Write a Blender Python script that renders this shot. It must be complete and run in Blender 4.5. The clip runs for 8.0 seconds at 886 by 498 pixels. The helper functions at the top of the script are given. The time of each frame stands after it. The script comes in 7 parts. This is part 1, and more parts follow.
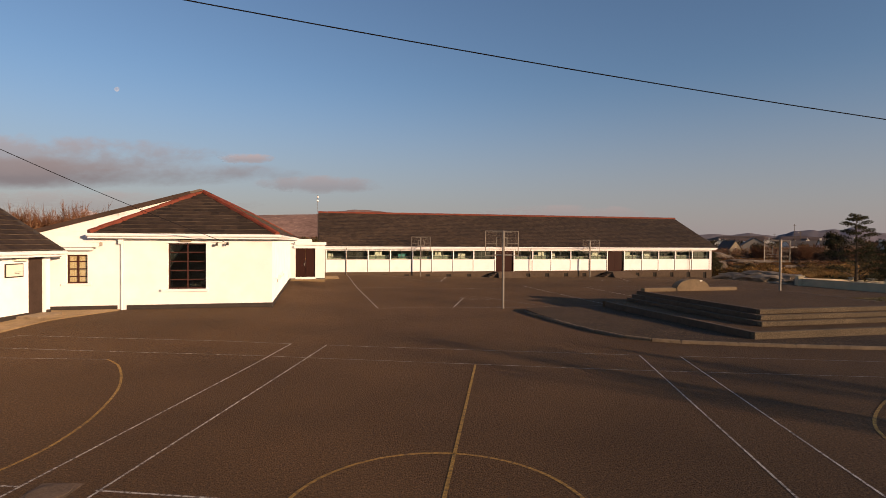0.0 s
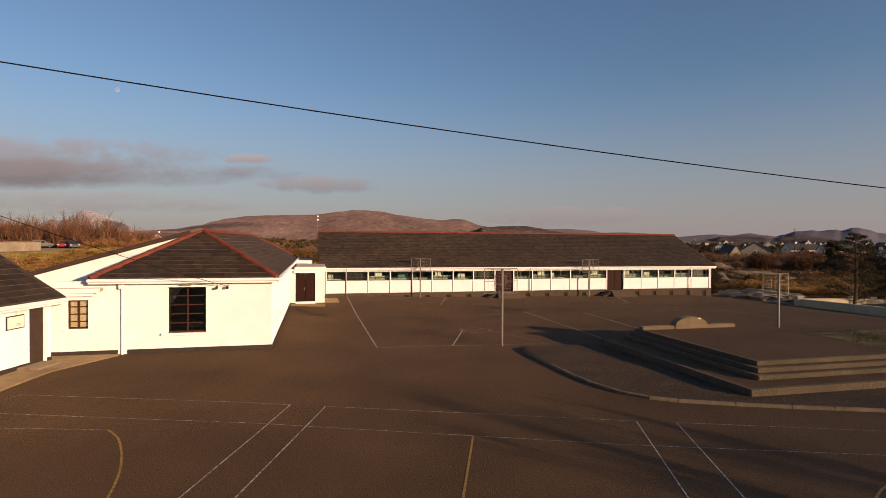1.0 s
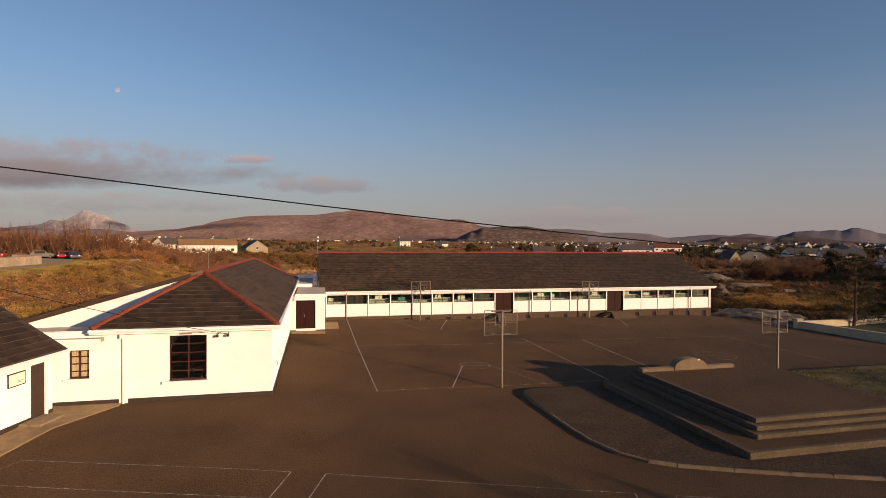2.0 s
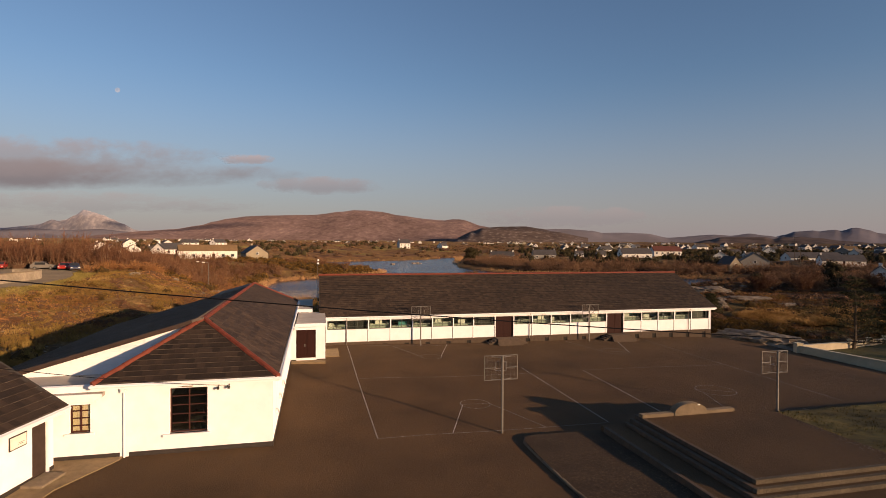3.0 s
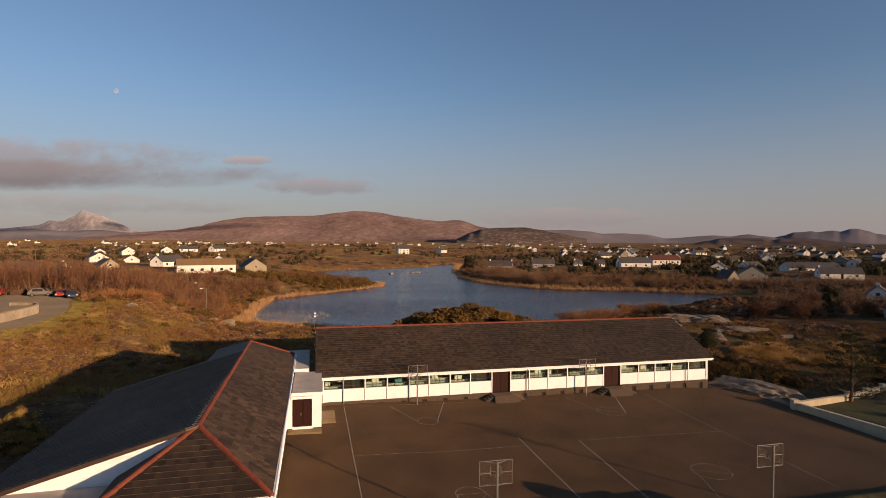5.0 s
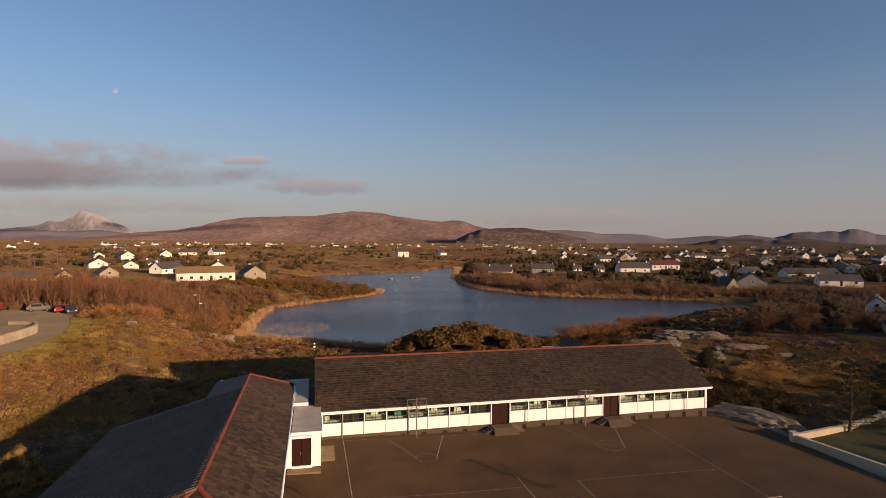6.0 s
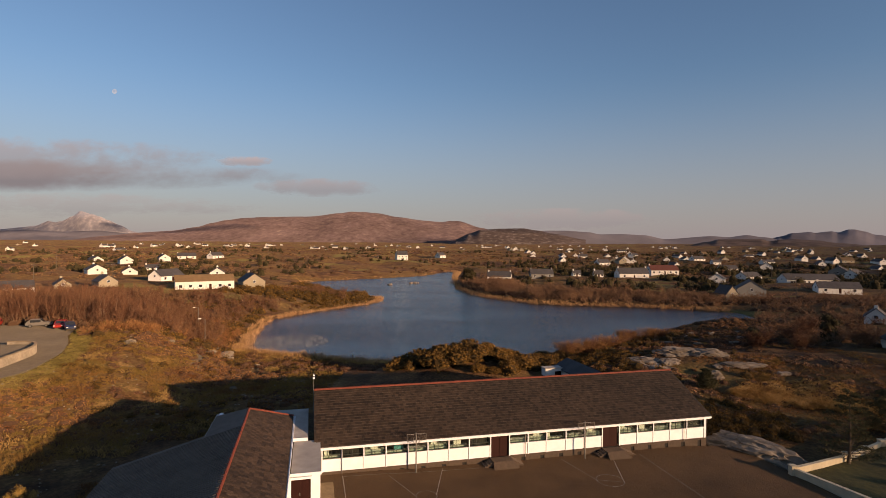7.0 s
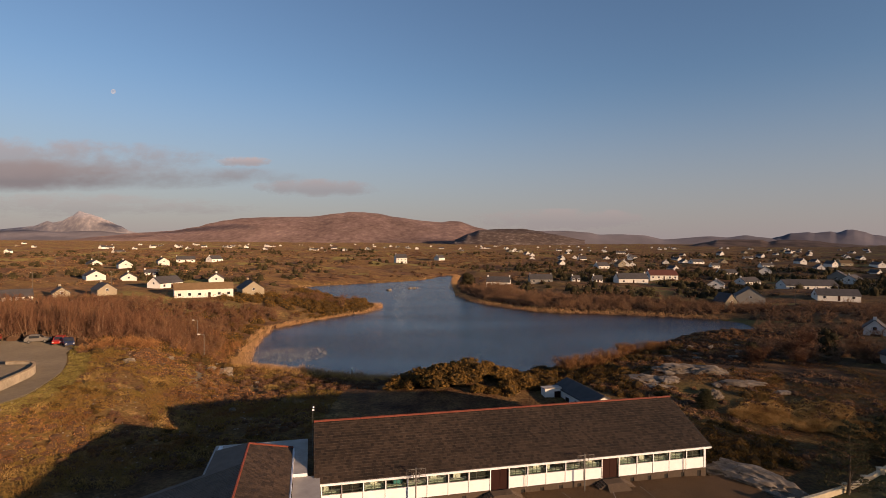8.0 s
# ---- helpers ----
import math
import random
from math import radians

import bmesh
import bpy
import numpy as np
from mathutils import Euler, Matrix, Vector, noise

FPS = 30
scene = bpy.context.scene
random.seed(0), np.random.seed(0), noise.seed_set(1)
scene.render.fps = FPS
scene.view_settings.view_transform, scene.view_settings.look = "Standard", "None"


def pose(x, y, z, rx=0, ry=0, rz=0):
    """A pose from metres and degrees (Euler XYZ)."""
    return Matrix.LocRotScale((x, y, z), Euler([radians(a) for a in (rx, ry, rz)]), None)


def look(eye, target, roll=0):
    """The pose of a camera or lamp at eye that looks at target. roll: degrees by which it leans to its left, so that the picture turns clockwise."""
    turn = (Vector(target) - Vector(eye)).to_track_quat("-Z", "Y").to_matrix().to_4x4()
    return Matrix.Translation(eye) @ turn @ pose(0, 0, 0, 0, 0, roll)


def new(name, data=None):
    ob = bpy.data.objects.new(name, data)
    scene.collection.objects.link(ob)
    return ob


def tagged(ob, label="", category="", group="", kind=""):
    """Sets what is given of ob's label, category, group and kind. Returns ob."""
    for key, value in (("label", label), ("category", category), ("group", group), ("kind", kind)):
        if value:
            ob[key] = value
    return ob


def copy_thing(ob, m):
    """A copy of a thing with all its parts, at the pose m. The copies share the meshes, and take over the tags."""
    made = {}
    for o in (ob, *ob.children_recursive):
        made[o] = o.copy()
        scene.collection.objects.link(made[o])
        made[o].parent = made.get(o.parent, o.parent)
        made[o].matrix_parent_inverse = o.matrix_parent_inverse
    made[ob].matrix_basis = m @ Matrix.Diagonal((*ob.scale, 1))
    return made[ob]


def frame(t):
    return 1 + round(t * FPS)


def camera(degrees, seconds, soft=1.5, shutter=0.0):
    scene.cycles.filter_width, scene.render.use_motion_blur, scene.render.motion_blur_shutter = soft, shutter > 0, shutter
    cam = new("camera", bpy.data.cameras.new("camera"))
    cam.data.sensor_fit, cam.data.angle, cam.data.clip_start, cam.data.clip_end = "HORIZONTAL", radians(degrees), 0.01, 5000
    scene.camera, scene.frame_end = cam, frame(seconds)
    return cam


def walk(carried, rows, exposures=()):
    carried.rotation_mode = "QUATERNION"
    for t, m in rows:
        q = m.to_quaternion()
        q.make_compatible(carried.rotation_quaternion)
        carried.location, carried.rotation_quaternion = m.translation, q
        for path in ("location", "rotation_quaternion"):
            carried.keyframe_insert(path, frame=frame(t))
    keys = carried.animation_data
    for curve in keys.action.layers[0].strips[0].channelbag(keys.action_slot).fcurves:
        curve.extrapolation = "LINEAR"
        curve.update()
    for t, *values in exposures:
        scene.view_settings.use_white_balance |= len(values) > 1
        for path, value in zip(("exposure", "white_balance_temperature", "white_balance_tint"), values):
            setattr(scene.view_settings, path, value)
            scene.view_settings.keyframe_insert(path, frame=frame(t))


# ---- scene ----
cam = camera(79.06, 8.0, soft=0.65)
ROLL = 0.339
# seconds, eye x, y, z, pitch, yaw
ROWS = [
    (0.0, -0.000, 0.000, 3.141, -0.728, -0.000),
    (0.5, 0.032, -0.042, 4.052, -0.724, 0.028),
    (1.0, 0.056, -0.073, 5.017, -0.713, 0.051),
    (1.5, 0.062, -0.109, 6.038, -0.709, 0.063),
    (3.0, 0.011, -0.119, 9.373, -0.744, 0.052),
    (3.5, 0.032, -0.105, 10.605, -0.730, 0.027),
    (4.0, 0.084, -0.076, 11.885, -0.719, 0.003),
    (4.5, 0.150, -0.047, 13.222, -0.712, -0.012),
    (5.0, 0.201, -0.023, 14.618, -0.721, -0.037),
    (6.5, 0.178, 0.015, 19.186, -0.728, -0.136),
    (7.0, 0.148, 0.039, 20.737, -0.718, -0.183),
    (7.5, 0.108, 0.082, 22.297, -0.740, -0.231),
    (8.0, 0.076, 0.143, 23.876, -0.736, -0.276),
]
walk(cam, [(t, pose(x, y, z, 90 + pitch, 0, yaw) @ pose(0, 0, 0, 0, 0, ROLL)) for t, x, y, z, pitch, yaw in ROWS],
     exposures=[(0.0, -0.03, 7250, 20), (1.0, -0.08, 7250, 20), (5.0, -0.08, 7250, 20), (6.5, 0.0, 7250, 20), (8.0, 0.0, 7250, 20)])

# ---- sky, sun ----
SUN_AZ, SUN_EL = 130.0, 9.3
world = bpy.data.worlds.new("world")
scene.world = world
world.use_nodes = True
wn, wl = world.node_tree.nodes, world.node_tree.links
sky = wn.new("ShaderNodeTexSky")
sky.sky_type, sky.sun_disc = "NISHITA", False
sky.sun_elevation, sky.sun_rotation = radians(SUN_EL), radians(SUN_AZ)
sky.air_density, sky.dust_density, sky.ozone_density = 1.0, 0.7, 3.4
# low mauve haze all round the horizon
hz_dir = wn.new("ShaderNodeSeparateXYZ")
wl.new(wn.new("ShaderNodeTexCoord").outputs["Generated"], hz_dir.inputs[0])
hz_fac = wn.new("ShaderNodeMapRange")
hz_fac.interpolation_type = "SMOOTHSTEP"
hz_fac.inputs["From Min"].default_value, hz_fac.inputs["From Max"].default_value = 0.30, -0.05
hz_fac.inputs["To Min"].default_value, hz_fac.inputs["To Max"].default_value = 0.0, 0.85
wl.new(hz_dir.outputs[2], hz_fac.inputs[0])
hz_mix = wn.new("ShaderNodeMix")
hz_mix.data_type = "RGBA"
hz_mix.inputs[7].default_value = (2.16, 2.03, 2.27, 1)
wl.new(hz_fac.outputs[0], hz_mix.inputs[0])
wl.new(sky.outputs[0], hz_mix.inputs[6])
wl.new(hz_mix.outputs[2], wn["Background"].inputs[0])
wn["Background"].inputs[1].default_value = 0.15
sun = new("sun", bpy.data.lights.new("sun", "SUN"))
sun.data.energy, sun.data.angle, sun.data.color = 6.8, radians(0.6), (1.0, 0.72, 0.46)
az, el = radians(SUN_AZ), radians(SUN_EL)
sun.matrix_basis = look((0, 0, 60), (-math.sin(az) * math.cos(el), -math.cos(az) * math.cos(el), 60 - math.sin(el)))

# ---- materials ----
def material(name, stops, scale=1.0, rough=0.85, bump=0.0, bump_scale=None, metal=0.0, second=0.0, second_scale=0.1,
             island=0.0, piece=0.0, stretch=(1, 1, 1), spec=0.3, world_space=False):
    """A surface of noise-mixed colours: stops (place, r, g, b), a second larger variation, and bump."""
    m = bpy.data.materials.new(name)
    m.use_nodes = True
    n, l = m.node_tree.nodes, m.node_tree.links
    b = n["Principled BSDF"]
    b.inputs["Roughness"].default_value, b.inputs["Metallic"].default_value = rough, metal
    b.inputs["Specular IOR Level"].default_value = spec
    b.inputs["Diffuse Roughness"].default_value = 1.0 if rough > 0.84 else 0.3
    if world_space:
        src = n.new("ShaderNodeNewGeometry").outputs["Position"]
    else:
        src = n.new("ShaderNodeTexCoord").outputs["Object"]
    mp = n.new("ShaderNodeMapping")
    mp.inputs["Scale"].default_value = stretch
    l.new(src, mp.inputs[0])
    t = n.new("ShaderNodeTexNoise")
    t.inputs["Scale"].default_value, t.inputs["Detail"].default_value, t.inputs["Roughness"].default_value = scale, 6, 0.62
    l.new(mp.outputs[0], t.inputs[0])
    r = n.new("ShaderNodeValToRGB")
    while len(r.color_ramp.elements) < len(stops):
        r.color_ramp.elements.new(0.5)
    for e, s in zip(r.color_ramp.elements, stops):
        e.position, e.color = s[0], (*s[1:], 1)
    l.new(t.outputs[0], r.inputs[0])
    col = r.outputs[0]

    def vary(col, fac, lo, hi):
        mr = n.new("ShaderNodeMapRange")
        mr.inputs["To Min"].default_value, mr.inputs["To Max"].default_value = lo, hi
        l.new(fac, mr.inputs[0])
        mx = n.new("ShaderNodeMix")
        mx.data_type, mx.blend_type = "RGBA", "MULTIPLY"
        mx.inputs[0].default_value = 1.0
        l.new(col, mx.inputs[6])
        l.new(mr.outputs[0], mx.inputs[7])
        return mx.outputs[2]
    if second:
        t2 = n.new("ShaderNodeTexNoise")
        t2.inputs["Scale"].default_value, t2.inputs["Detail"].default_value = second_scale, 4
        l.new(mp.outputs[0], t2.inputs[0])
        sh = n.new("ShaderNodeMapRange")
        sh.inputs["From Min"].default_value, sh.inputs["From Max"].default_value = 0.3, 0.7
        l.new(t2.outputs[0], sh.inputs[0])
        col = vary(col, sh.outputs[0], 1 - second, 1 + second)
    if island:
        col = vary(col, n.new("ShaderNodeNewGeometry").outputs["Random Per Island"], 1 - island, 1 + island)
    if piece:
        col = vary(col, n.new("ShaderNodeObjectInfo").outputs["Random"], 1 - piece, 1 + piece)
    l.new(col, b.inputs["Base Color"])
    if bump:
        t3 = n.new("ShaderNodeTexNoise")
        t3.inputs["Scale"].default_value, t3.inputs["Detail"].default_value = bump_scale or scale * 3, 5
        l.new(mp.outputs[0], t3.inputs[0])
        bp = n.new("ShaderNodeBump")
        bp.inputs["Strength"].default_value, bp.inputs["Distance"].default_value = min(1.0, bump), 0.05
        l.new(t3.outputs[0], bp.inputs["Height"])
        l.new(bp.outputs[0], b.inputs["Normal"])
    return m


def plain_ramp(r, g, b, d=0.2):
    return [(0.3, r * (1 - d), g * (1 - d), b * (1 - d)), (0.7, r * (1 + d), g * (1 + d), b * (1 + d))]


ASPHALT = material("asphalt", [(0.3, 0.042, 0.0238, 0.0105), (0.5, 0.082, 0.0464, 0.0205), (0.68, 0.145, 0.083, 0.037)], 22, 0.9, 0.85, 38, second=0.24, second_scale=0.22, spec=0.24)
GRAVEL = material("gravel_tarmac", [(0.3, 0.03, 0.019, 0.0102), (0.55, 0.053, 0.033, 0.0175), (0.72, 0.12, 0.076, 0.039)], 12, 0.95, 0.8, 30, second=0.3, second_scale=0.5)
CONCRETE = material("concrete", [(0.3, 0.1806, 0.1464, 0.1061), (0.7, 0.2746, 0.23, 0.1724)], 3, 0.9, 0.4, 30, second=0.22, second_scale=0.5)
PEBBLE = material("pebbledash", [(0.35, 0.055, 0.042, 0.027), (0.5, 0.105, 0.08, 0.051), (0.68, 0.19, 0.147, 0.094)], 26, 0.95, 0.6, 34, second=0.2, second_scale=0.8)
WHITE = material("white_render", [(0.3, 0.7137, 0.7157, 0.7217), (0.7, 0.777, 0.7841, 0.7967)], 1.2, 0.85, 0.35, 40, second=0.04, second_scale=0.3)
PAINTED = material("white_paint", [(0.3, 0.7105, 0.7128, 0.7245), (0.7, 0.7742, 0.7818, 0.8007)], 2.0, 0.55, 0.1, 20)
PLINTH = material("dark_plinth", plain_ramp(0.035, 0.028, 0.024), 4, 0.8, 0.3, 20)
BLOCK = material("plinth_block", plain_ramp(0.095, 0.066, 0.045), 4, 0.9, 0.4, 20)
TILE = material("roof_tile", [(0.25, 0.022, 0.0142, 0.0095), (0.6, 0.0336, 0.0219, 0.0145), (0.8, 0.055, 0.038, 0.0255)], 3, 0.85, 0.4, 25, second=0.3, second_scale=0.22, island=0.45)
TILE_PIECE = material("roof_tile_single", [(0.25, 0.016, 0.0105, 0.0074), (0.6, 0.025, 0.0165, 0.0115), (0.8, 0.042, 0.029, 0.0205)], 3, 0.85, 0.4, 25, piece=0.42)
# paler than the tiles: sunlight caught by their front edges put into colour
TILE_EDGE = material("sunlit_tile_edge", [(0.36, 0.03, 0.023, 0.018), (0.52, 0.062, 0.05, 0.04), (0.7, 0.11, 0.09, 0.073)], 1.7, 0.9, world_space=True)
VERGE = material("verge_timber", plain_ramp(0.045, 0.0279, 0.0208, 0.2), 4, 0.8, 0.2, 20)
UNDERLAY = material("roof_underlay", plain_ramp(0.035, 0.03, 0.026), 2, 0.9)
RIDGE = material("red_ridge", [(0.3, 0.1273, 0.02851, 0.01642), (0.7, 0.1763, 0.04406, 0.02462)], 4, 0.75, 0.3, 20, second=0.2, second_scale=1.0)
SHEET = material("roof_sheet", plain_ramp(0.13, 0.1, 0.08, 0.15), 1.5, 0.75, 0.2, 10, second=0.15, second_scale=0.3, spec=0.15)
FELT = material("roof_felt", plain_ramp(0.37, 0.33, 0.285, 0.1), 1.0, 0.7, 0.2, 12, second=0.15, second_scale=0.6)
BROWN = material("brown_woodwork", plain_ramp(0.02475, 0.00648, 0.00432, 0.15), 5, 0.7, 0.1, 30, stretch=(1, 1, 0.2), spec=0.15)
WINBROWN = material("red_brown_window_frame", plain_ramp(0.05, 0.016, 0.011, 0.15), 5, 0.5, 0.1, 30)
JOINT = material("joint_shadow_gap", plain_ramp(0.025, 0.021, 0.017), 5, 0.9)
FRAMEM = material("window_frame_dark", plain_ramp(0.028, 0.024, 0.02), 5, 0.5)
FRAMEW = material("window_frame_grey", plain_ramp(0.05, 0.056, 0.046), 5, 0.5)
BLIND = material("drawn_blind", plain_ramp(0.62, 0.44, 0.27, 0.06), 3, 0.8)
INTERIOR = material("room_wall", plain_ramp(0.42, 0.46, 0.38, 0.08), 1, 0.9)
APRON = material("sandy_apron", plain_ramp(0.2125, 0.15, 0.0825, 0.2), 3, 0.95, 0.5, 25, second=0.25, second_scale=0.5)
STONE = material("golden_stone", plain_ramp(0.21, 0.155, 0.095, 0.15), 4, 0.9, 0.4, 30, second=0.2, second_scale=0.7)
HALLROOM = material("hall_room_wall", plain_ramp(0.2464, 0.2233, 0.1925, 0.1), 1, 0.9)
ROOMFLOOR = material("room_floor", plain_ramp(0.312, 0.234, 0.156), 2, 0.6)
TEAL = material("teal_board", plain_ramp(0.06, 0.26, 0.26, 0.1), 3, 0.7)
PAPER = material("pale_paper", plain_ramp(0.7, 0.68, 0.6, 0.08), 3, 0.8)
KERBSTONE = material("weathered_kerb", plain_ramp(0.165, 0.125, 0.083, 0.25), 4, 0.9, 0.4, 20, second=0.2, second_scale=0.7)
WHITELINE = material("white_line_paint", [(0.42, 0.102, 0.0902, 0.078), (0.5, 0.357, 0.328, 0.2886), (0.62, 0.51, 0.4756, 0.4212)], 14, 0.8, second=0.25, second_scale=0.6)
FAINTLINE = material("worn_line_paint", [(0.42, 0.085, 0.078, 0.07), (0.55, 0.20, 0.185, 0.165), (0.72, 0.42, 0.40, 0.36)], 10, 0.85, second=0.25, second_scale=0.6)
YELLOWLINE = material("yellow_line_paint", [(0.34, 0.096, 0.0648, 0.035), (0.5, 0.272, 0.1584, 0.035), (0.62, 0.384, 0.2304, 0.056)], 14, 0.8, second=0.2, second_scale=0.6)
STEEL = material("galvanised_steel", plain_ramp(0.1714, 0.1591, 0.1415, 0.15), 6, 0.5, metal=0.35)
RUSTY = material("weathered_steel", plain_ramp(0.24, 0.21, 0.18, 0.2), 6, 0.6, metal=0.2)
BLACK = material("black_rubber", plain_ramp(0.02, 0.019, 0.018), 6, 0.7)
CABLE = material("cable_black", plain_ramp(0.008, 0.008, 0.01), 6, 0.95, spec=0.05)
TIMBER = material("weathered_pole", plain_ramp(0.12, 0.095, 0.07, 0.2), 4, 0.9, stretch=(1, 1, 0.2))
ROCK = material("granite", [(0.3, 0.08, 0.06, 0.044), (0.48, 0.16, 0.127, 0.096), (0.6, 0.21, 0.17, 0.13), (0.75, 0.29, 0.24, 0.187)], 0.9, 0.9, 1.0, 3, second=0.35, second_scale=0.35)
FIELDSTONE = material("pale_fieldstone", [(0.3, 0.12, 0.092, 0.065), (0.5, 0.2, 0.16, 0.118), (0.7, 0.31, 0.255, 0.195)], 1.1, 0.9, 0.8, 5, second=0.2, second_scale=0.4)
CREAM = material("cream_wall", plain_ramp(0.5, 0.43, 0.3, 0.07), 2, 0.85, 0.3, 20, second=0.06, second_scale=0.5)
PALESTEM = material("birch_stem", plain_ramp(0.21, 0.145, 0.095, 0.3), 0.5, 0.9, island=0.3, world_space=True, spec=0.1)
BARK = material("bark", plain_ramp(0.09, 0.065, 0.045, 0.3), 5, 0.95, 0.6, 12)
LAWN = material("lawn_grass", [(0.3, 0.07, 0.05, 0.013), (0.5, 0.13, 0.094, 0.022), (0.62, 0.18, 0.122, 0.03), (0.78, 0.28, 0.18, 0.048)], 1.1, 0.95, 1.0, 9, second=0.45, second_scale=0.3)
GARDENGRASS = material("garden_grass", [(0.3, 0.032, 0.032, 0.01), (0.55, 0.055, 0.053, 0.015), (0.75, 0.09, 0.078, 0.022)], 1.6, 0.95, 0.8, 9, second=0.25, second_scale=0.25)
GORSE = material("gorse_leaf", [(0.3, 0.05, 0.03, 0.01), (0.46, 0.105, 0.058, 0.016), (0.6, 0.17, 0.092, 0.023), (0.74, 0.26, 0.145, 0.034)], 0.5, 0.9, island=0.3, world_space=True, spec=0.1)
BRACKEN = material("dead_bracken", [(0.3, 0.12, 0.05, 0.022), (0.46, 0.22, 0.1, 0.04), (0.58, 0.3, 0.15, 0.06), (0.72, 0.36, 0.2, 0.085)], 0.3, 0.95, island=0.35, world_space=True, spec=0.1)
SCRUB = material("moor_scrub", [(0.34, 0.085, 0.05, 0.028), (0.46, 0.16, 0.09, 0.045), (0.56, 0.24, 0.14, 0.068), (0.68, 0.34, 0.22, 0.11)], 0.02, 0.95, island=0.35, world_space=True, spec=0.1)
VERGEGRASS = material("verge_grass", [(0.34, 0.14, 0.105, 0.03), (0.5, 0.21, 0.165, 0.05), (0.66, 0.3, 0.22, 0.075)], 0.5, 0.95, island=0.25, world_space=True, spec=0.1)
# darker inner domes: shade inside the bushes is put into this colour
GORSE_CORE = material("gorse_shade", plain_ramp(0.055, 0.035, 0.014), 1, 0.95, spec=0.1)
TWIG = material("bare_twig", [(0.3, 0.088, 0.041, 0.025), (0.5, 0.142, 0.069, 0.039), (0.7, 0.18, 0.102, 0.051)], 0.05, 0.95, island=0.35, world_space=True, spec=0.1)
TWIG_DARK = material("dark_bare_twig", [(0.3, 0.135, 0.076, 0.045), (0.5, 0.22, 0.122, 0.07), (0.7, 0.31, 0.173, 0.092)], 0.06, 0.95, island=0.35, world_space=True, spec=0.1)
# inner domes of thickets, bracken and heather, coloured for their inner shade
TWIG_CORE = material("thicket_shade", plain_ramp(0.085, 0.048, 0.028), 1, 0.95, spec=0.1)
TUSSOCK = material("dry_grass", [(0.34, 0.1455, 0.06073, 0.02391), (0.45, 0.2079, 0.1162, 0.03719), (0.54, 0.1812, 0.1188, 0.03188), (0.66, 0.3741, 0.231, 0.08634)], 0.12, 0.95, island=0.2, world_space=True, spec=0.1)
RUSTGRASS = material("rust_grass", [(0.34, 0.1028, 0.04797, 0.0213), (0.47, 0.2055, 0.09595, 0.03652), (0.56, 0.1748, 0.107, 0.03347), (0.68, 0.4111, 0.2214, 0.07607)], 0.1, 0.95, island=0.2, world_space=True, spec=0.1)
GOLDGRASS = material("golden_grass", [(0.36, 0.241, 0.1247, 0.04177), (0.5, 0.4131, 0.2412, 0.08033), (0.66, 0.5852, 0.3661, 0.1365)], 0.3, 0.95, island=0.2, world_space=True, spec=0.1)
REED = material("reeds", plain_ramp(0.42, 0.25, 0.12, 0.2), 0.2, 0.9, island=0.3, world_space=True, spec=0.1)
PALEREED = material("pale_reeds", plain_ramp(0.3, 0.25, 0.19, 0.2), 0.2, 0.9, island=0.3, world_space=True, spec=0.1)
NEEDLE = material("pine_needle", plain_ramp(0.06, 0.055, 0.026, 0.35), 0.8, 0.9, island=0.4, world_space=True, spec=0.1)
DARKTREE = material("dark_foliage", plain_ramp(0.045, 0.036, 0.017, 0.35), 0.2, 0.9, island=0.4, world_space=True, spec=0.1)
HOUSE_WHITE = material("house_white", plain_ramp(0.7104, 0.682, 0.6267, 0.05), 0.6, 0.85, second=0.05)
HOUSE_BEIGE = material("house_beige", plain_ramp(0.36, 0.306, 0.216, 0.1), 0.6, 0.9, second=0.08)
HOUSE_GREY = material("house_grey", plain_ramp(0.26, 0.245, 0.22, 0.12), 0.6, 0.9, second=0.08)
SLATE = material("house_slate", plain_ramp(0.065, 0.06, 0.06, 0.2), 0.8, 0.8, second=0.15)
TAN_ROOF = material("house_tan_roof", plain_ramp(0.15, 0.0961, 0.0496, 0.12), 0.8, 0.85, second=0.12)
RED_ROOF = material("house_red_roof", plain_ramp(0.12, 0.042, 0.032, 0.15), 0.8, 0.85, second=0.12)


def glass_material(name, tint, mirror):
    m = bpy.data.materials.new(name)
    m.use_nodes = True
    n, l = m.node_tree.nodes, m.node_tree.links
    t, g, x = n.new("ShaderNodeBsdfTransparent"), n.new("ShaderNodeBsdfGlossy"), n.new("ShaderNodeMixShader")
    t.inputs[0].default_value, g.inputs["Roughness"].default_value = (*tint, 1), 0.02
    x.inputs[0].default_value = mirror
    l.new(t.outputs[0], x.inputs[1])
    l.new(g.outputs[0], x.inputs[2])
    l.new(x.outputs[0], n["Material Output"].inputs[0])
    return m


GLASS = glass_material("window_glass", (0.82, 0.90, 0.86), 0.08)
DARKPANE = material("house_pane", plain_ramp(0.03, 0.032, 0.036), 2, 0.15, spec=0.6)


